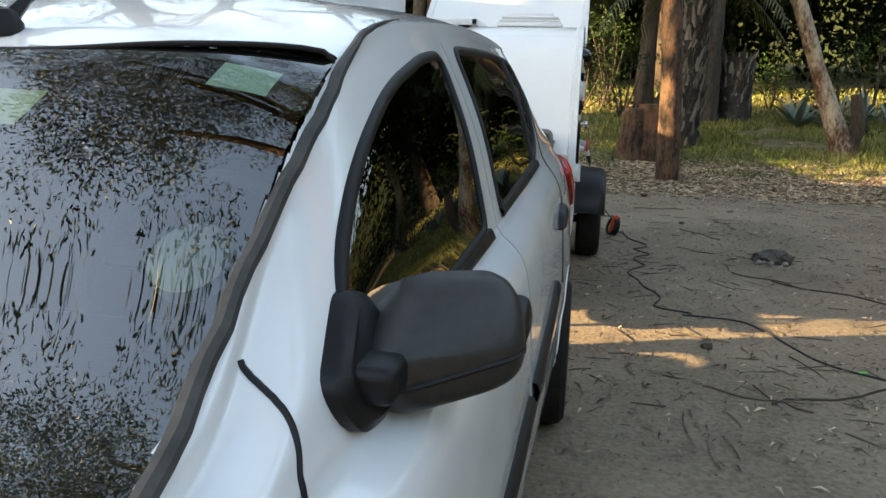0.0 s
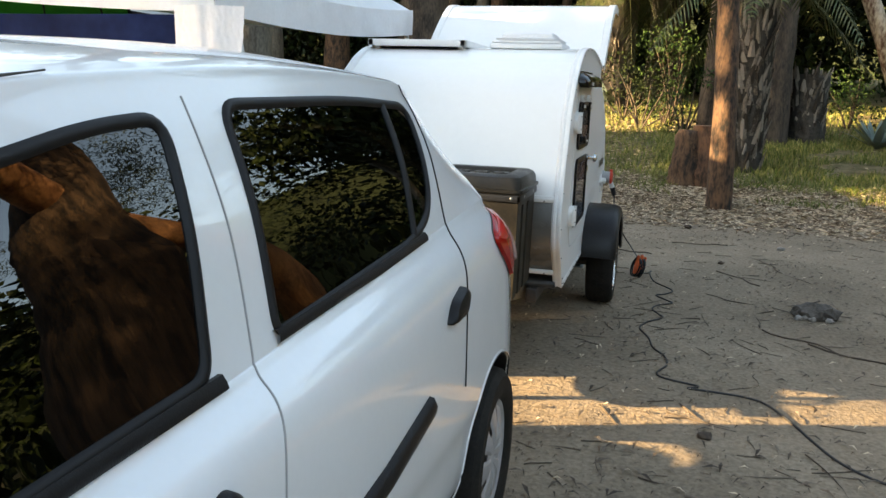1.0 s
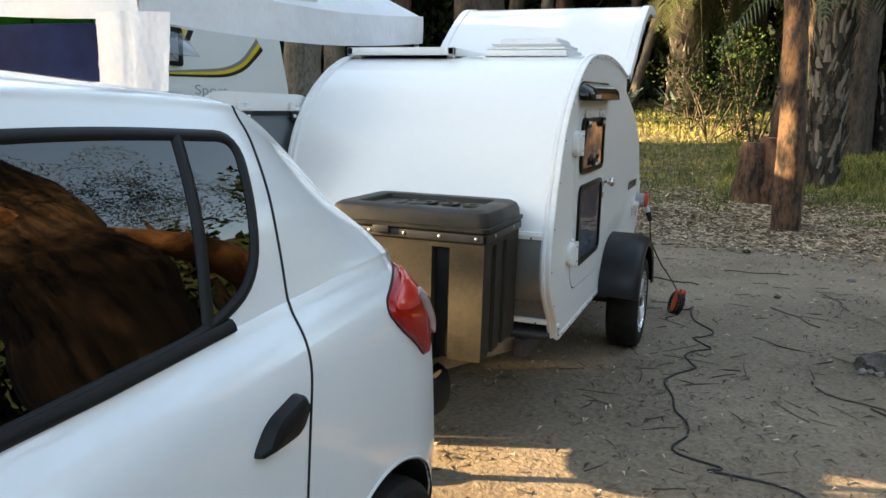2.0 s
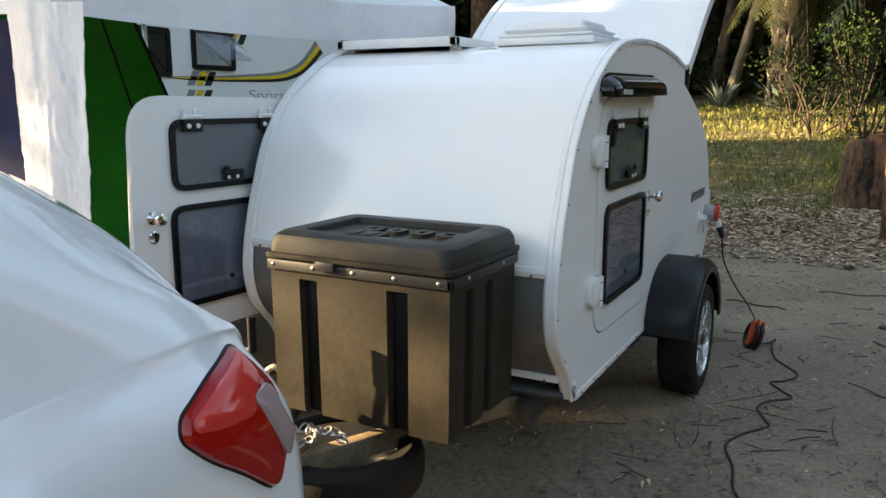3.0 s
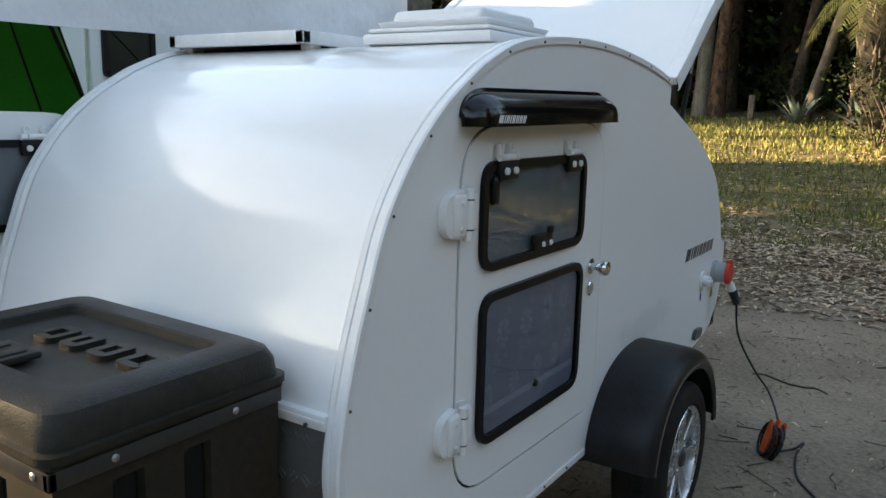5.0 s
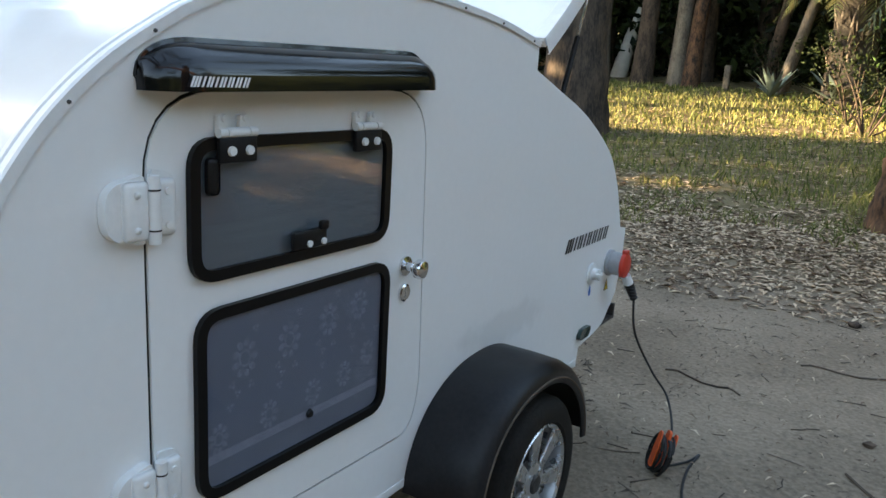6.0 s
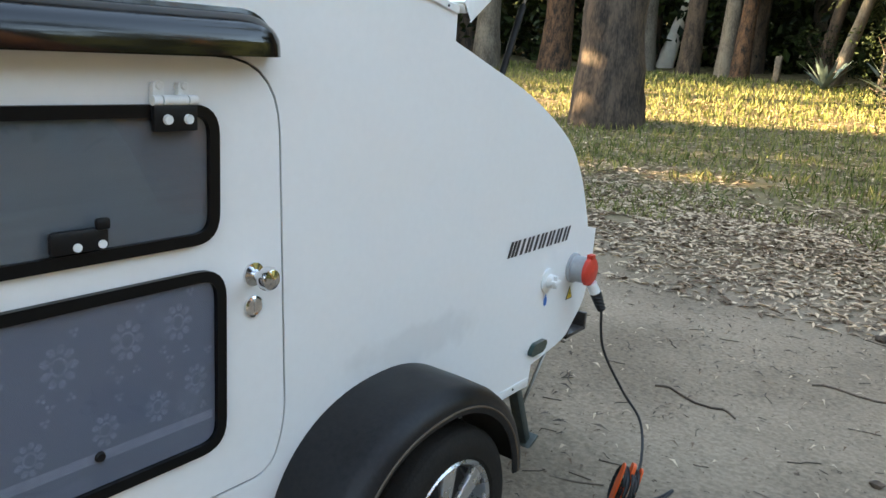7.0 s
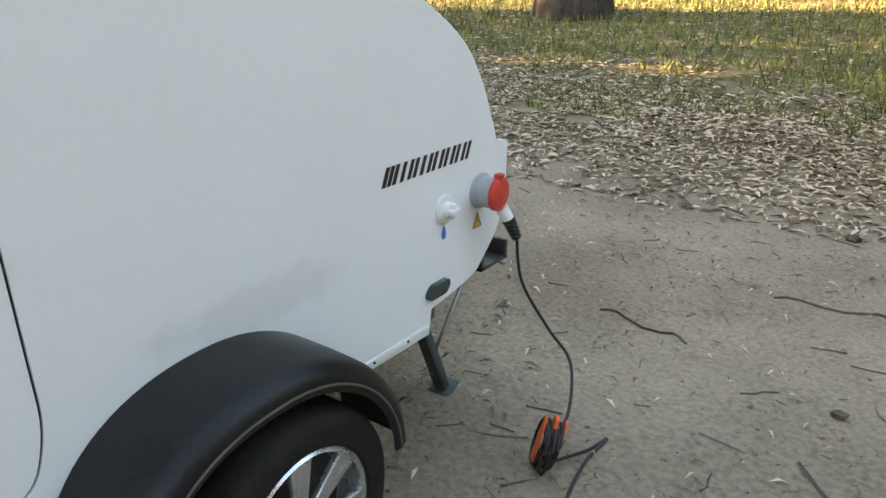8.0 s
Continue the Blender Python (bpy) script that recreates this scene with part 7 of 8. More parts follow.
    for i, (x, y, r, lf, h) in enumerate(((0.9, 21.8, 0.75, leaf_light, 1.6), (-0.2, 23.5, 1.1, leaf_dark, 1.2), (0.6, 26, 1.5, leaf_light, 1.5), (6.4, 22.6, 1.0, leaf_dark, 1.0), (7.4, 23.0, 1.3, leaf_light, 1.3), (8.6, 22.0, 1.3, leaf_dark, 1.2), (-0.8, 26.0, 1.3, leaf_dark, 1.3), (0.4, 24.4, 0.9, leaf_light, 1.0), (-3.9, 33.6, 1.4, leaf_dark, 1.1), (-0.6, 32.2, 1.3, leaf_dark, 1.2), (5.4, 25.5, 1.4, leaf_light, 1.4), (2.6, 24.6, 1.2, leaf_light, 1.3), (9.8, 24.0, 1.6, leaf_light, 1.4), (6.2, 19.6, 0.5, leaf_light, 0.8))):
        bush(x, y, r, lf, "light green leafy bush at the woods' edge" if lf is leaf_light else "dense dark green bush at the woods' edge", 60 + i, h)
    # dense far woods all round, open towards the low sun
    rng = np.random.default_rng(77)
    cs, rs = [], []
    for i in range(900):
        a = rng.uniform(-math.pi, math.pi)
        dx, dy = math.cos(a), math.sin(a)
        R = rng.uniform(30, 46)
        x, y = dx * R - 2, dy * R + 6
        toward = dx * SUN_AZ[0] + dy * SUN_AZ[1]
        across = x * 0.34 - y * 0.94
        top = 14.0 if toward < 0.72 or across < -27 else 3.0
        if -17 < x < 12 and y < 36 and y > 0:
            continue
        cs.append((x, y, bank(y) + top * rng.uniform(0, 1) ** 1.2))
        rs.append(rng.uniform(1.3, 2.6))
    # unseen clumps added towards the sun to shade the grass
    for i in range(520):
        cs.append((rng.uniform(-27, -21), rng.uniform(4.5, 13.5), rng.uniform(7.7, 16.0) if i % 6 else rng.uniform(0, 7)))
        rs.append(rng.uniform(1.0, 1.9))
    # an unseen wall of clumps towards the sun, added to shade the far trunks; more close the clearing on the far side
    # of the path
    for i in range(420):
        cs.append((rng.uniform(-27, -20), rng.uniform(24.0, 36), rng.uniform(1.5, 14)))
        rs.append(rng.uniform(1.0, 1.9))
    for i in range(260):
        cs.append((rng.uniform(9.5, 14), rng.uniform(-6, 15), 7.0 * rng.uniform(0, 1) ** 1.2))
        rs.append(rng.uniform(0.8, 1.5))
    # leaf roof over the woods, added above the view to shade them
    for i in range(620):
        cs.append((rng.uniform(-22, 12), rng.uniform(31.5, 46), rng.uniform(7.5, 13)))
        rs.append(rng.uniform(1.2, 2.2))
    for i in range(230):
        cs.append((rng.uniform(-2.5, 12), rng.uniform(20, 31), rng.uniform(6.8, 11.5)))
        rs.append(rng.uniform(1.1, 2.0))
    # undergrowth between the trunks
    for i in range(260):
        cs.append((rng.uniform(-20, 6), rng.uniform(35.5, 39), bank(37) + 4.5 * rng.uniform(0, 1) ** 1.5))
        rs.append(rng.uniform(0.7, 1.4))
    for i in range(420):
        x, y = rng.uniform(-24, 18), rng.uniform(38, 46)
        cs.append((x, y, bank(y) + 9 * rng.uniform(0, 1)))
        rs.append(rng.uniform(1.2, 2.2))
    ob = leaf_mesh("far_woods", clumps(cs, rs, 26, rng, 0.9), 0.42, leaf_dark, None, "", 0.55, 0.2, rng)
    tagged(ob, "dense dark green woodland round the clearing, with added shading clumps", "woods", kind="stuff")
    # plain ring behind the leaves, its dark colour standing for the woods' shade
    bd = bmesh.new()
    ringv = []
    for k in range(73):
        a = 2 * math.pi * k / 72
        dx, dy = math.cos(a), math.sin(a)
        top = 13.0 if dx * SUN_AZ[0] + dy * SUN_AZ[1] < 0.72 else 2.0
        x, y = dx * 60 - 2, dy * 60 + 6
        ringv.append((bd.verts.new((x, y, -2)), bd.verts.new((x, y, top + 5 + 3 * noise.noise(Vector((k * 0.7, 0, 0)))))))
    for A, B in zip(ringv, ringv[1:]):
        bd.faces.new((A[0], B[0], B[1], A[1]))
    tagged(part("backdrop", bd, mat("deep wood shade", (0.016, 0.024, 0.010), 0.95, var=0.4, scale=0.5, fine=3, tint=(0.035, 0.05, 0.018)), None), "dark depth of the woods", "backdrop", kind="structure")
    # an unseen spreading tree added towards the sun; its low crown keeps the trailer's nose in shade
    t = tree(-12.8, 2.6, 6.0, 0.3, "unseen spreading eucalyptus added as a sun block", bark_brown, (0.0, -1.9), seed=6, crown=False)
    rg = np.random.default_rng(14)
    cs = [(rg.uniform(-14.5, -10.5), rg.uniform(-4.5, 6.0), rg.uniform(4.6, 8.0)) for _ in range(115)]
    cs += [(-12.6 + 0.1 * k % 0.5, -0.6 + 0.24 * k, 4.8 if k < 7 else 4.35) for k in range(12)]
    for k in range(0, 115, 13):
        e = cs[k]
        trunk("limb", [(-12.8, 0.7, 4.6), ((-12.8 + e[0]) / 2, (0.7 + e[1]) / 2, (4.6 + e[2]) / 2 + 0.3), e], [0.14, 0.10, 0.04], bark_brown, t, seg=8)
    hold(leaf_mesh("crown", clumps(cs, rg.uniform(0.6, 1.1, len(cs)), 270, rg), 0.2, leaf_euc, None, "dense olive crown", 0.4, 0.4, rg), t)
    # unseen thick bushes added towards the sun; their narrow gap lets a strip of light through
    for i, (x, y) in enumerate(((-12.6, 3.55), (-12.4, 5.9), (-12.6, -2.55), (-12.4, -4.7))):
        bush(x, y, 1.75, leaf_dark, "unseen tall dense bush added to block the sun", 90 + i, 2.0, 1700, 0.18, 20)
    # the great eucalyptus beside the path, whose trunk and crown the car mirrors
    t = tree(4.3, 5.9, 6.6, 0.70, "great eucalyptus with rough trunk beside the clearing", mat("dark furrowed bark", (0.035, 0.022, 0.014), 0.95, var=0.3, scale=9, fine=34, dark=(0.012, 0.008, 0.006), tint=(0.095, 0.056, 0.032), bump=1.0, bscale=26, stretch=(1, 1, 0.14), span=(0.40, 0.60)), (-0.3, 0.7), seed=5, crown=False, flare=1.25)
    trunk("limb", [(5.0, 10.2, -0.1), (4.8, 9.3, 1.2), (4.4, 7.9, 2.8), (3.8, 6.1, 4.4), (1.2, 2.8, 6.0)], [0.36, 0.30, 0.27, 0.23, 0.14], bark_orange, t, "smooth orange leaning second stem", seg=16)
    ends = [(1.2, 2.8, 6.0), (-1.4, 4.0, 6.8), (-3.2, 4.6, 7.4), (-4.4, 5.4, 7.6), (-3.4, 3.4, 8.0), (-2.4, 6.2, 7.8), (-4.8, 5.4, 8.4), (3.0, 1.0, 8.0), (-0.5, 6.5, 8.6), (3.6, 5.2, 8.6), (5.5, 7.5, 8.0), (6.5, 9.5, 6.0), (7.0, 3.0, 6.5), (-4.2, 3.8, 7.8), (-5.4, 5.0, 9.0)]
    for e in ends[1:9]:
        trunk("limb", [(1.2, 2.8, 6.0), ((1.2 + e[0]) / 2, (2.8 + e[1]) / 2 + 0.3, (6.0 + e[2]) / 2 + 0.2), e], [0.11, 0.08, 0.04], bark_euc, t, seg=8)
    rg = np.random.default_rng(9)
    cs = []
    for e in ends:
        cs += [tuple(np.array(e) + rg.normal(size=3) * np.array((1.1, 1.1, 0.5))) for _ in range(16)]
    hold(leaf_mesh("crown", clumps(cs, rg.uniform(0.4, 0.9, len(cs)), 900, rg), 0.085, leaf_euc, None, "airy olive crown", 0.28, 0.7, rg), t)


def build_cover():
    rng = np.random.default_rng(12)
    # grass
    n = 96000
    x = rng.uniform(-16, 12, n)
    y = 13.2 + 20 * rng.uniform(0, 1, n) ** 1.6
    x[70000:] = rng.uniform(0.3, 10, 26000)
    y[70000:] = 13.9 + 9 * rng.uniform(0, 1, 26000)
    keep = np.array([noise.noise(Vector((a * 0.35, b * 0.35, 2))) + 0.55 * noise.noise(Vector((a * 1.3, b * 1.3, 5))) + min(0.4, (b - 14.6) * 0.22) > -0.05 for a, b in zip(x, y)])
    x, y = x[keep], y[keep]
    n = len(x)
    z = np.array([bank(b) for b in y]) - 0.01
    h = rng.uniform(0.04, 0.14, n) * (1 + 0.4 * (y > 15.5))
    a = rng.uniform(0, 6.28, n)
    w = 0.006 + 0.004 * (y - 13) / 6
    ln = rng.normal(size=(n, 2)) * 0.05
    V = np.stack([np.stack([x - w * np.cos(a), y - w * np.sin(a), z], 1), np.stack([x + w * np.cos(a), y + w * np.sin(a), z], 1),
                  np.stack([x + w * 0.7 * np.cos(a) + ln[:, 0] * 0.5, y + w * 0.7 * np.sin(a) + ln[:, 1] * 0.5, z + h * 0.6], 1), np.stack([x + ln[:, 0], y + ln[:, 1], z + h], 1)], 1).reshape(-1, 3)
    k = np.arange(n) * 4
    tagged(raw("grass", V.tolist(), np.stack([k, k + 1, k + 2, k + 3], 1).tolist(), grass_mat, None, "", False), "mixed green and straw-coloured grass", "grass", kind="stuff")

    # dry leaves: thick in a belt before the grass, thin on the sand
    def fallen(name, X, Y, L, label, slim=0.3, material=litter_mat, category="leaf litter"):
        m = len(X)
        Z = np.array([ground_z(p, q) for p, q in zip(X, Y)]) + rng.uniform(0.003, 0.018, m)
        t = rng.uniform(0, 6.28, m)
        d = np.stack([np.cos(t), np.sin(t), rng.uniform(-0.12, 0.18, m)], 1) * L[:, None] / 2
        s = np.stack([-np.sin(t), np.cos(t), rng.uniform(-0.35, 0.35, m)], 1) * (L * slim / 2)[:, None]
        c = np.stack([X, Y, Z], 1)
        up = np.zeros_like(c)
        up[:, 2] = 0.012
        V = np.stack([c - d, c + s - d * 0.1 + up, c + d, c - s + d * 0.1 + up], 1).reshape(-1, 3)
        k = np.arange(m) * 4
        tagged(raw(name, V.tolist(), np.stack([k, k + 1, k + 2, k + 3], 1).tolist(), material, None, "", False), label, category, kind="stuff")
    m = 46000
    X, Y = rng.uniform(-9, 8, m), 13.2 + rng.normal(size=m) * 1.3
    ok = np.array([noise.noise(Vector((p * 0.5, q * 0.8, 0))) + 0.4 * noise.noise(Vector((p * 2, q * 2, 7))) > -0.42 for p, q in zip(X, Y)]) & (Y > 10.9)
    X, Y = X[ok], Y[ok]
    fallen("leaf_litter", X, Y, rng.uniform(0.05, 0.14, len(X)), "thick belt of dry fallen eucalyptus leaves", 0.24)
    m = 3200
    X, Y = rng.uniform(-6, 4.5, m), rng.uniform(3.2, 12, m)
    fallen("fallen_leaves", X, Y, rng.uniform(0.018, 0.075, m), "scattered dry leaves on sand", 0.2)
    m = 10500
    X, Y = rng.uniform(-3.2, 4.2, m), 3.4 + 8.6 * rng.uniform(0, 1, m) ** 1.25
    ok = np.array([noise.noise(Vector((p * 0.8, q * 0.8, 4))) + 0.5 * noise.noise(Vector((p * 3, q * 3, 1))) > -0.12 for p, q in zip(X, Y)])
    X, Y = X[ok], Y[ok]
    fallen("bark_crumbs", X, Y, 0.016 + 0.085 * rng.uniform(0, 1, len(X)) ** 2.0, "dark bark crumbs and rotted leaves on sand", 0.17, twig_mat, "bark crumbs")
    m = 20000
    X, Y = rng.uniform(-14, 10, m), 13.6 + 13 * rng.uniform(0, 1, m) ** 1.3
    ok = (X < 1.2 + 0.8 * rng.normal(size=m)) | (rng.uniform(0, 1, m) < 0.15)
    X, Y = X[ok], Y[ok]
    m = len(X)
    fallen("grass_litter", X, Y, rng.uniform(0.06, 0.16, m), "dry leaves among grass")
    # bark crumbs and twigs
    bm = bmesh.new()
    for i in range(1500):
        x, y = rng.uniform(-3.2, 3.8), rng.uniform(3.6, 12.5)
        L = 0.018 + 0.17 * rng.uniform(0, 1) ** 4
        a = rng.uniform(0, 6.28)
        pts = []
        for u in np.linspace(-0.5, 0.5, 4):
            px, py = x + L * u * math.cos(a) + 0.07 * L * math.sin(u * 7 + i), y + L * u * math.sin(a)
            pts.append((px, py, ground_z(px, py) + 0.004))
        tube(bm, pts, 0.0014 + 0.009 * L, 4, False)
    for i in range(130):
        x, y = rng.uniform(0.1, 3.4), 3.5 + 5.0 * rng.uniform(0, 1) ** 1.2
        L, a, b = 0.10 + 0.30 * rng.uniform(0, 1) ** 2, rng.uniform(0, 6.28), rng.uniform(-0.25, 0.25)
        pts = []
        for u in np.linspace(-0.5, 0.5, 6):
            px, py = x + L * u * math.cos(a) - b * L * u * u * math.sin(a), y + L * u * math.sin(a) + b * L * u * u * math.cos(a)
            pts.append((px, py, ground_z(px, py) + 0.005))
        tube(bm, pts, [rng.uniform(0.0018, 0.0042)] * 4 + [0.0016, 0.001], 4, False)
    for (x, y, L, a) in ((1.35, 4.3, 0.9, 0.5), (0.9, 4.15, 0.5, -0.35), (1.9, 6.2, 1.0, -0.6), (1.5, 6.5, 0.7, -0.7), (2.3, 5.2, 0.8, 0.25), (1.55, 9.0, 0.55, 1.8), (0.95, 9.9, 0.6, 0.1), (0.25, 9.2, 0.5, -0.2), (1.2, 8.3, 0.5, 2.2), (2.1, 4.0, 0.7, 0.8)):
        pts = []
        for u in np.linspace(-0.5, 0.5, 9):
            px, py = x + L * u * math.cos(a) + 0.03 * math.sin(u * 9 + x), y + L * u * math.sin(a) + 0.03 * math.cos(u * 11 + y)
            pts.append((px, py, ground_z(px, py) + 0.006))
        tube(bm, pts, 0.0055, 5)
    tagged(part("twigs", bm, twig_mat, None), "small dark twigs and bark crumbs on sand", "twigs", kind="stuff")


build_woods()
build_cover()

# ---- small things ----
def rope(name, pts, r, material, label, category, lift=True, n=8):
    P = spline(pts, n)
    bm = bmesh.new()
    tube(bm, [(p[0], p[1], (ground_z(p[0], p[1]) + r * 0.9 + p[2]) if lift else p[2]) for p in P], r, 7)
    ob = part(name, bm, material, None)
    return tagged(ob, label, category)


def build_small():
    cable = mat("black cable", (0.018, 0.018, 0.019), 0.55, var=0.2, scale=40)
    # mains lead: down from the inlet to the reel, then wandering over the sand
    plug = thing("mains_plug", (0.085, 8.20, 0.75), "black and white plug in the trailer's mains inlet", "plug")
    bm = bmesh.new()
    cyl(bm, (0.075, 8.185, 0.775), (0.088, 8.205, 0.735), 0.021, 0.021, 18)
    hold(part("collar", bm, trim_white, None, "white collar"), plug)
    bm = bmesh.new()
    cyl(bm, (0.088, 8.205, 0.737), (0.108, 8.235, 0.665), 0.023, 0.016, 18)
    for k in range(4):
        u = 0.25 + 0.2 * k
        c = Vector((0.088, 8.205, 0.737)).lerp(Vector((0.108, 8.235, 0.665)), u)
        lathe(bm, [(0.024 - 0.006 * u, -0.003), (0.027 - 0.006 * u, 0), (0.024 - 0.006 * u, 0.003)], c, 'z', 16)
    hold(part("grip", bm, cable, None, "ribbed black grip"), plug)
    rope("mains_cable", [(0.108, 8.235, 0.665), (0.125, 8.26, 0.50), (0.20, 8.33, 0.32), (0.28, 8.36, 0.20), (0.36, 8.20, 0.12), (0.372, 8.08, 0.075)], 0.0055, cable, "black mains cable hanging from the trailer", "cable", False)
    rope("extension_cable", [(0.395, 8.0, 0.03), (0.45, 8.18, 0), (0.475, 8.27, 0), (0.47, 8.10, 0), (0.52, 7.85, 0), (0.65, 7.64, 0), (0.60, 7.50, 0), (0.53, 7.44, 0), (0.60, 7.33, 0), (0.65, 7.25, 0), (0.56, 7.16, 0), (0.51, 7.03, 0), (0.56, 6.88, 0), (0.58, 6.80, 0), (0.47, 6.60, 0), (0.44, 6.45, 0), (0.50, 6.25, 0), (0.53, 6.05, 0), (0.60, 5.90, 0), (0.61, 5.75, 0), (0.56, 5.60, 0), (0.60, 5.52, 0), (0.77, 5.47, 0), (0.72, 5.42, 0), (0.85, 5.42, 0), (1.0, 5.40, 0), (1.10, 5.33, 0), (1.19, 5.12, 0), (1.31, 4.78, 0), (1.50, 4.60, 0), (1.9, 4.45, 0), (2.6, 4.5, 0), (3.6, 4.8, 0)], 0.0058, cable, "thin black extension cable winding over sand", "cable")
    # winder with an orange strap
    reel = thing("cable_winder", (0.32, 8.14, 0.0), "black coiled cable with an orange winder lying on sand", "cable winder")
    bm = bmesh.new()
    rng = np.random.default_rng(4)
    M = Matrix.Translation((0.372, 8.02, 0.080)) @ pose(0, 0, 0, 12, 14, 32)
    turns = []
    for k in range(7):
        a0 = rng.uniform(-0.02, 0.02)
        ring = [M @ Vector((-0.024 + k * 0.008, (0.062 + 0.008 * math.sin(k)) * math.cos(t) + a0, (0.078 + 0.006 * math.cos(k * 2)) * math.sin(t))) for t in np.linspace(0, 2 * math.pi, 33)]
        turns += ring
    tube(bm, turns, 0.0062, 6, False)
    hold(part("coil", bm, cable, None, "coiled black cable"), reel)
    bm = bmesh.new()
    P = rounded([(-0.022, -0.075), (0.022, -0.075), (0.028, 0.02), (0.016, 0.105), (-0.016, 0.105), (-0.028, 0.02)], 0.015, 4)
    slab(bm, P, -0.006, 0.006)
    for sx in (-0.033, 0.033):
        slab(bm, [p * 0.9 for p in P], sx - 0.003, sx + 0.003)
    bmesh.ops.transform(bm, matrix=M @ pose(0, 0, 0.012, -14, 0, 0), verts=bm.verts)
    hold(part("winder", bm, orange_plastic, None, "orange plastic winder"), reel)
    # charred stone heap by the path
    st = thing("fire_stone", (1.64, 7.23, 0), "dark charred stone with pale ash on sand", "stone")
    bm = bmesh.new()
    g = bmesh.ops.create_icosphere(bm, subdivisions=3, radius=1)
    for v in g["verts"]:
        k = 1 + 0.35 * noise.noise(v.co * 2.1) + 0.15 * noise.noise(v.co * 5)
        v.co = Vector((1.64 + 0.15 * v.co.x * k, 7.23 + 0.11 * v.co.y * k, 0.03 + 0.075 * v.co.z * k))
    hold(part("rock", bm, mat("charred stone", (0.05, 0.045, 0.04), 0.9, var=0.5, scale=14, tint=(0.14, 0.12, 0.10), bump=0.8, bscale=60), None), st)
    rng = np.random.default_rng(8)
    for i in range(5):
        bm = bmesh.new()
        g = bmesh.ops.create_icosphere(bm, subdivisions=2, radius=1)
        cx, cy = 1.64 + rng.uniform(-0.16, 0.1), 7.13 + rng.uniform(-0.05, 0.04)
        for v in g["verts"]:
            k = 1 + 0.4 * noise.noise(v.co * 2 + Vector((i, 0, 0)))
            v.co = Vector((cx + 0.028 * v.co.x * k, cy + 0.022 * v.co.y * k, 0.012 + 0.02 * v.co.z * k))
        hold(part("ash_lump", bm, mat("pale ash", (0.24, 0.225, 0.205), 0.95, var=0.3, scale=30), None), st)
    # dark clods
    for i, (x, y, s) in enumerate(((0.78, 4.83, 0.035), (1.75, 9.9, 0.04), (0.85, 11.0, 0.045), (2.5, 7.9, 0.03), (1.1, 8.9, 0.03))):
        bm = bmesh.new()
        g = bmesh.ops.create_icosphere(bm, subdivisions=2, radius=1)
        for v in g["verts"]:
            k = 1 + 0.4 * noise.noise(v.co * 1.7 + Vector((0, i, 0)))
            v.co = Vector((x + s * v.co.x * k, y + s * 0.8 * v.co.y * k, ground_z(x, y) + s * 0.35 + s * 0.6 * v.co.z * k))
        tagged(part("clod", bm, bark_brown if i % 2 == 0 else mat("pale ash", (0.4, 0.4, 0.4)), None), "small clod lying on sand", "stone", "clods on the sand")
    bm = bmesh.new()
    box(bm, (1.475, 4.60, 0.008), (1.515, 4.615, 0.014), 0.002)
    tagged(part("clothes_peg", bm, mat("bright green plastic", (0.05, 0.55, 0.06), 0.4, var=0.1), None), "small bright green plastic peg on sand", "peg")
    build_hitch()


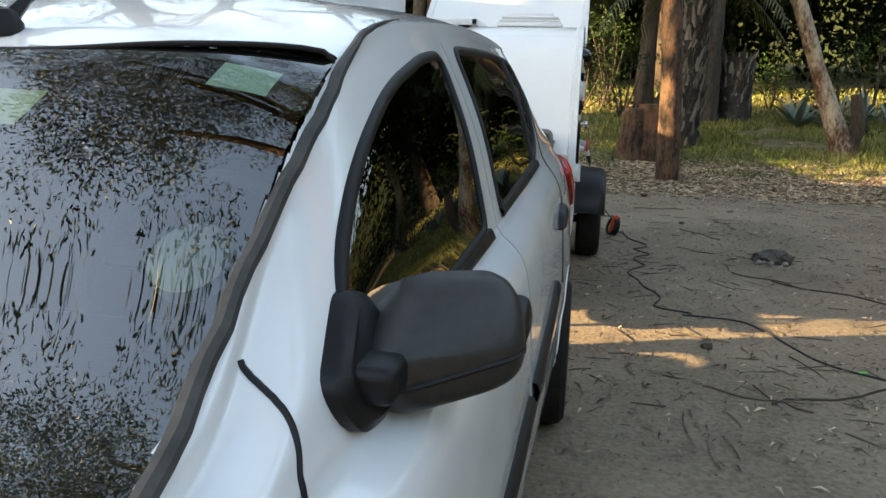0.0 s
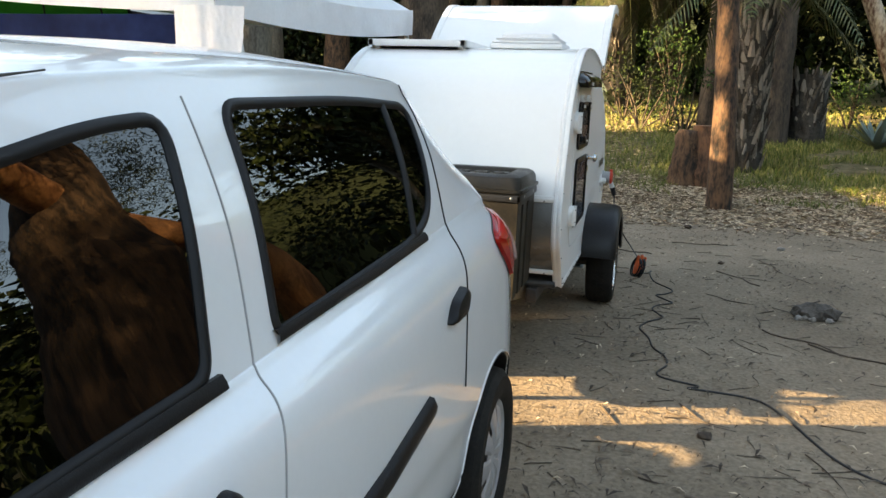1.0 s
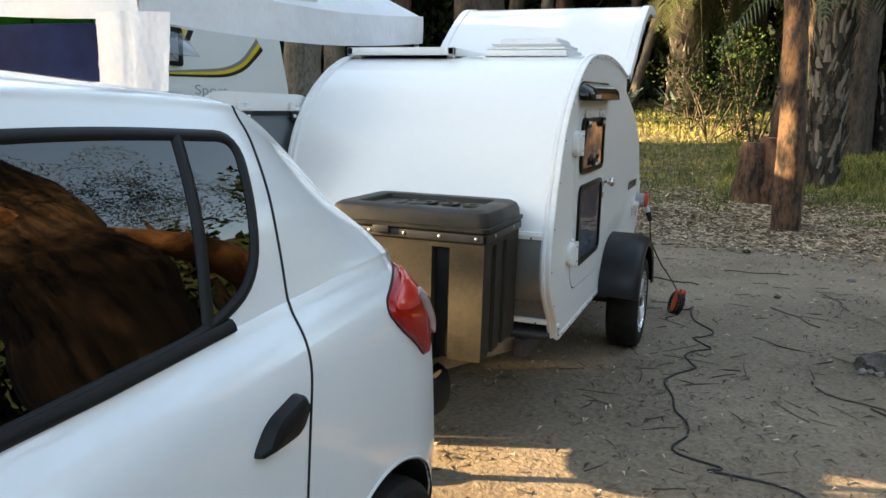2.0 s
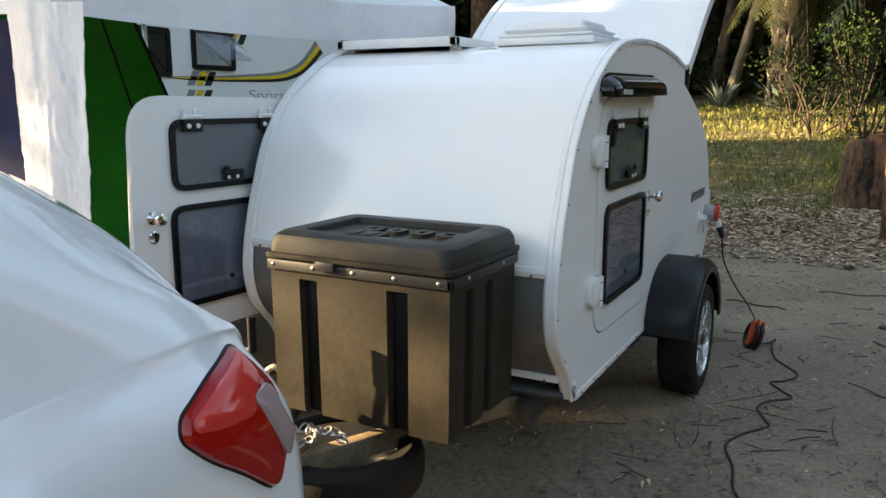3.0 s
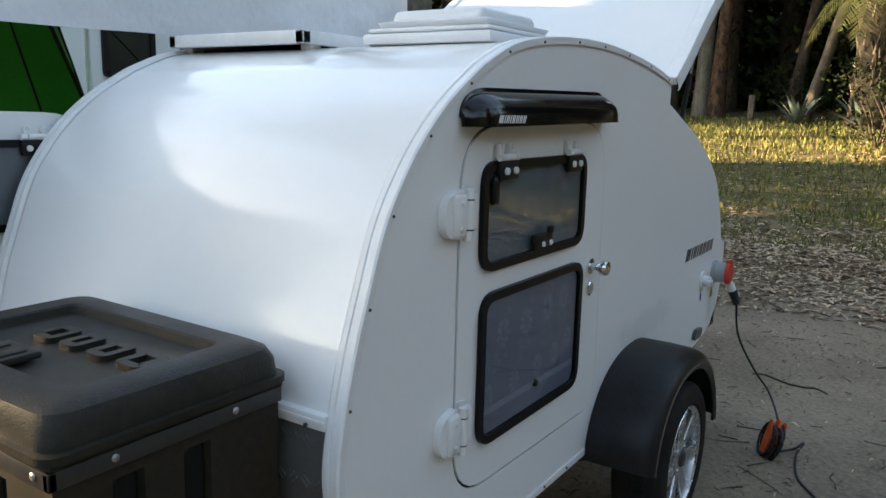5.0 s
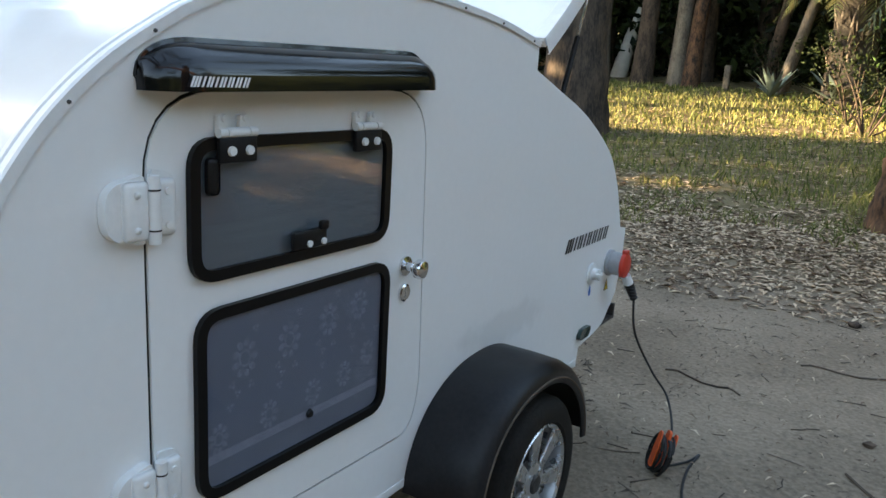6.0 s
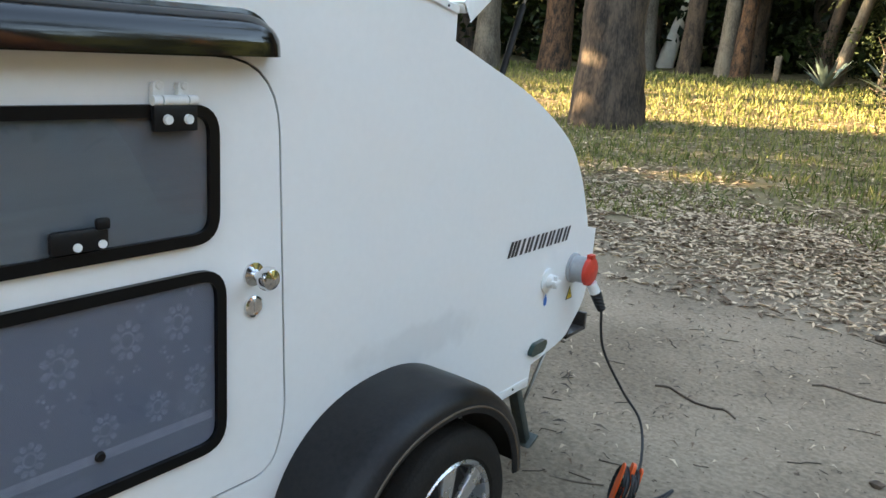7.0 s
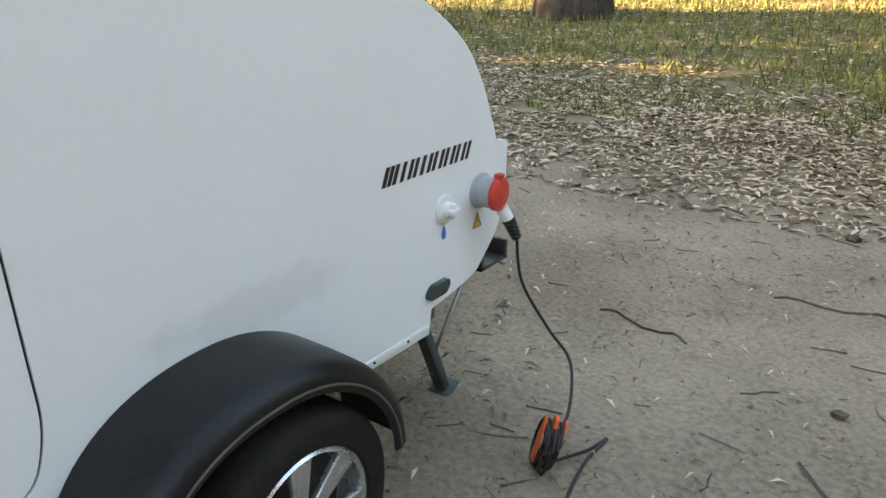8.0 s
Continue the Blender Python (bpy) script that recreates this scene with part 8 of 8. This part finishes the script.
def build_hitch():
    cx = TW / 2
    # jockey stand with its crank
    j = thing("jockey_stand", (cx - 0.30, 4.62, 0), "galvanised jockey stand with a crank handle on the drawbar", "jockey stand")
    bm = bmesh.new()
    x, y = cx - 0.27, 4.70
    cyl(bm, (x, y, 0.16), (x, y, 0.66), 0.024, seg=18)
    cyl(bm, (x, y, 0.02), (x, y, 0.2), 0.019, seg=16)
    cyl(bm, (x, y, 0.66), (x, y, 0.69), 0.027, 0.022, 18)
    hold(part("tube", bm, galv, None, "galvanised tube"), j)
    bm = bmesh.new()
    tube(bm, spline([(x, y, 0.68), (x + 0.03, y + 0.01, 0.70), (x + 0.16, y + 0.05, 0.755), (x + 0.19, y + 0.06, 0.76)], 5), 0.008, 8)
    crank = hold(part("crank", bm, galv, None, "bent steel crank"), j)
    bm = bmesh.new()
    cyl(bm, (x + 0.195, y + 0.06, 0.755), (x + 0.195, y + 0.06, 0.87), 0.014, seg=14)
    hold(part("grip", bm, black_plastic, None, "black crank grip"), crank)
    bm = bmesh.new()
    box(bm, (x - 0.04, y - 0.035, 0.40), (x + 0.06, y + 0.035, 0.50), 0.008)
    cyl(bm, (x - 0.14, y, 0.455), (x - 0.03, y, 0.455), 0.008, seg=10)
    cyl(bm, (x - 0.17, y, 0.455), (x - 0.14, y, 0.455), 0.022, 0.018, 14)
    hold(part("clamp", bm, galv, None, "clamp with turning knob"), j)
    bm = bmesh.new()
    lathe(bm, [(0.02, -0.03), (0.085, -0.03), (0.10, -0.02), (0.10, 0.02), (0.085, 0.03), (0.02, 0.03)], (x, y, 0.10), 'x', 26)
    hold(part("jockey_wheel", bm, rubber, None, "small black wheel"), j)
    # spare wheel slung under the frame
    sp = thing("spare_wheel", (cx + 0.10, 4.98, 0.30), "spare tyre slung flat under the drawbar", "spare wheel")
    bm = bmesh.new()
    lathe(bm, [(0.19, -0.07), (0.24, -0.08), (0.268, -0.06), (0.278, -0.03), (0.278, 0.03), (0.268, 0.06), (0.24, 0.08), (0.19, 0.07)], (cx + 0.10, 4.98, 0.33), 'z', 48)
    hold(part("tyre", bm, rubber, None), sp)
    bm = bmesh.new()
    lathe(bm, [(0.001, 0.0), (0.08, 0.01), (0.19, -0.03), (0.195, 0.06)], (cx + 0.10, 4.98, 0.33), 'z', 32)
    hold(part("rim", bm, galv, None), sp)
    # chain over the coupling
    ch = thing("safety_chain", (cx, 4.77, 0.485), "steel safety chain heaped on the coupling", "chain")
    rng = np.random.default_rng(3)
    for i in range(26):
        t = i / 25
        c = Vector((cx + 0.02 + 0.22 * math.sin(t * 9) * 0.5 + 0.1 * t, 4.77 + 0.12 * math.cos(t * 7) * 0.5, 0.492 + 0.03 * abs(math.sin(t * 11))))
        m = Matrix.Translation(c) @ pose(0, 0, 0, rng.uniform(0, 90), rng.uniform(-40, 40), rng.uniform(0, 180))
        bm = bmesh.new()
        tube(bm, [m @ Vector((0.016 * math.cos(a) , 0.010 * math.sin(a), 0)) for a in np.linspace(0, 2 * math.pi, 13)], 0.0035, 5, False)
        hold(part("link", bm, galv, None), ch)
    # cream hose loop
    rope("hose_loop", [(cx - 0.12, 4.93, 0.44), (cx - 0.165, 4.92, 0.52), (cx - 0.16, 4.91, 0.62), (cx - 0.125, 4.92, 0.645), (cx - 0.10, 4.94, 0.60)], 0.010, mat("cream hose", (0.62, 0.55, 0.36), 0.5, var=0.1), "short loop of cream hose on the drawbar", "hose", False)


build_small()
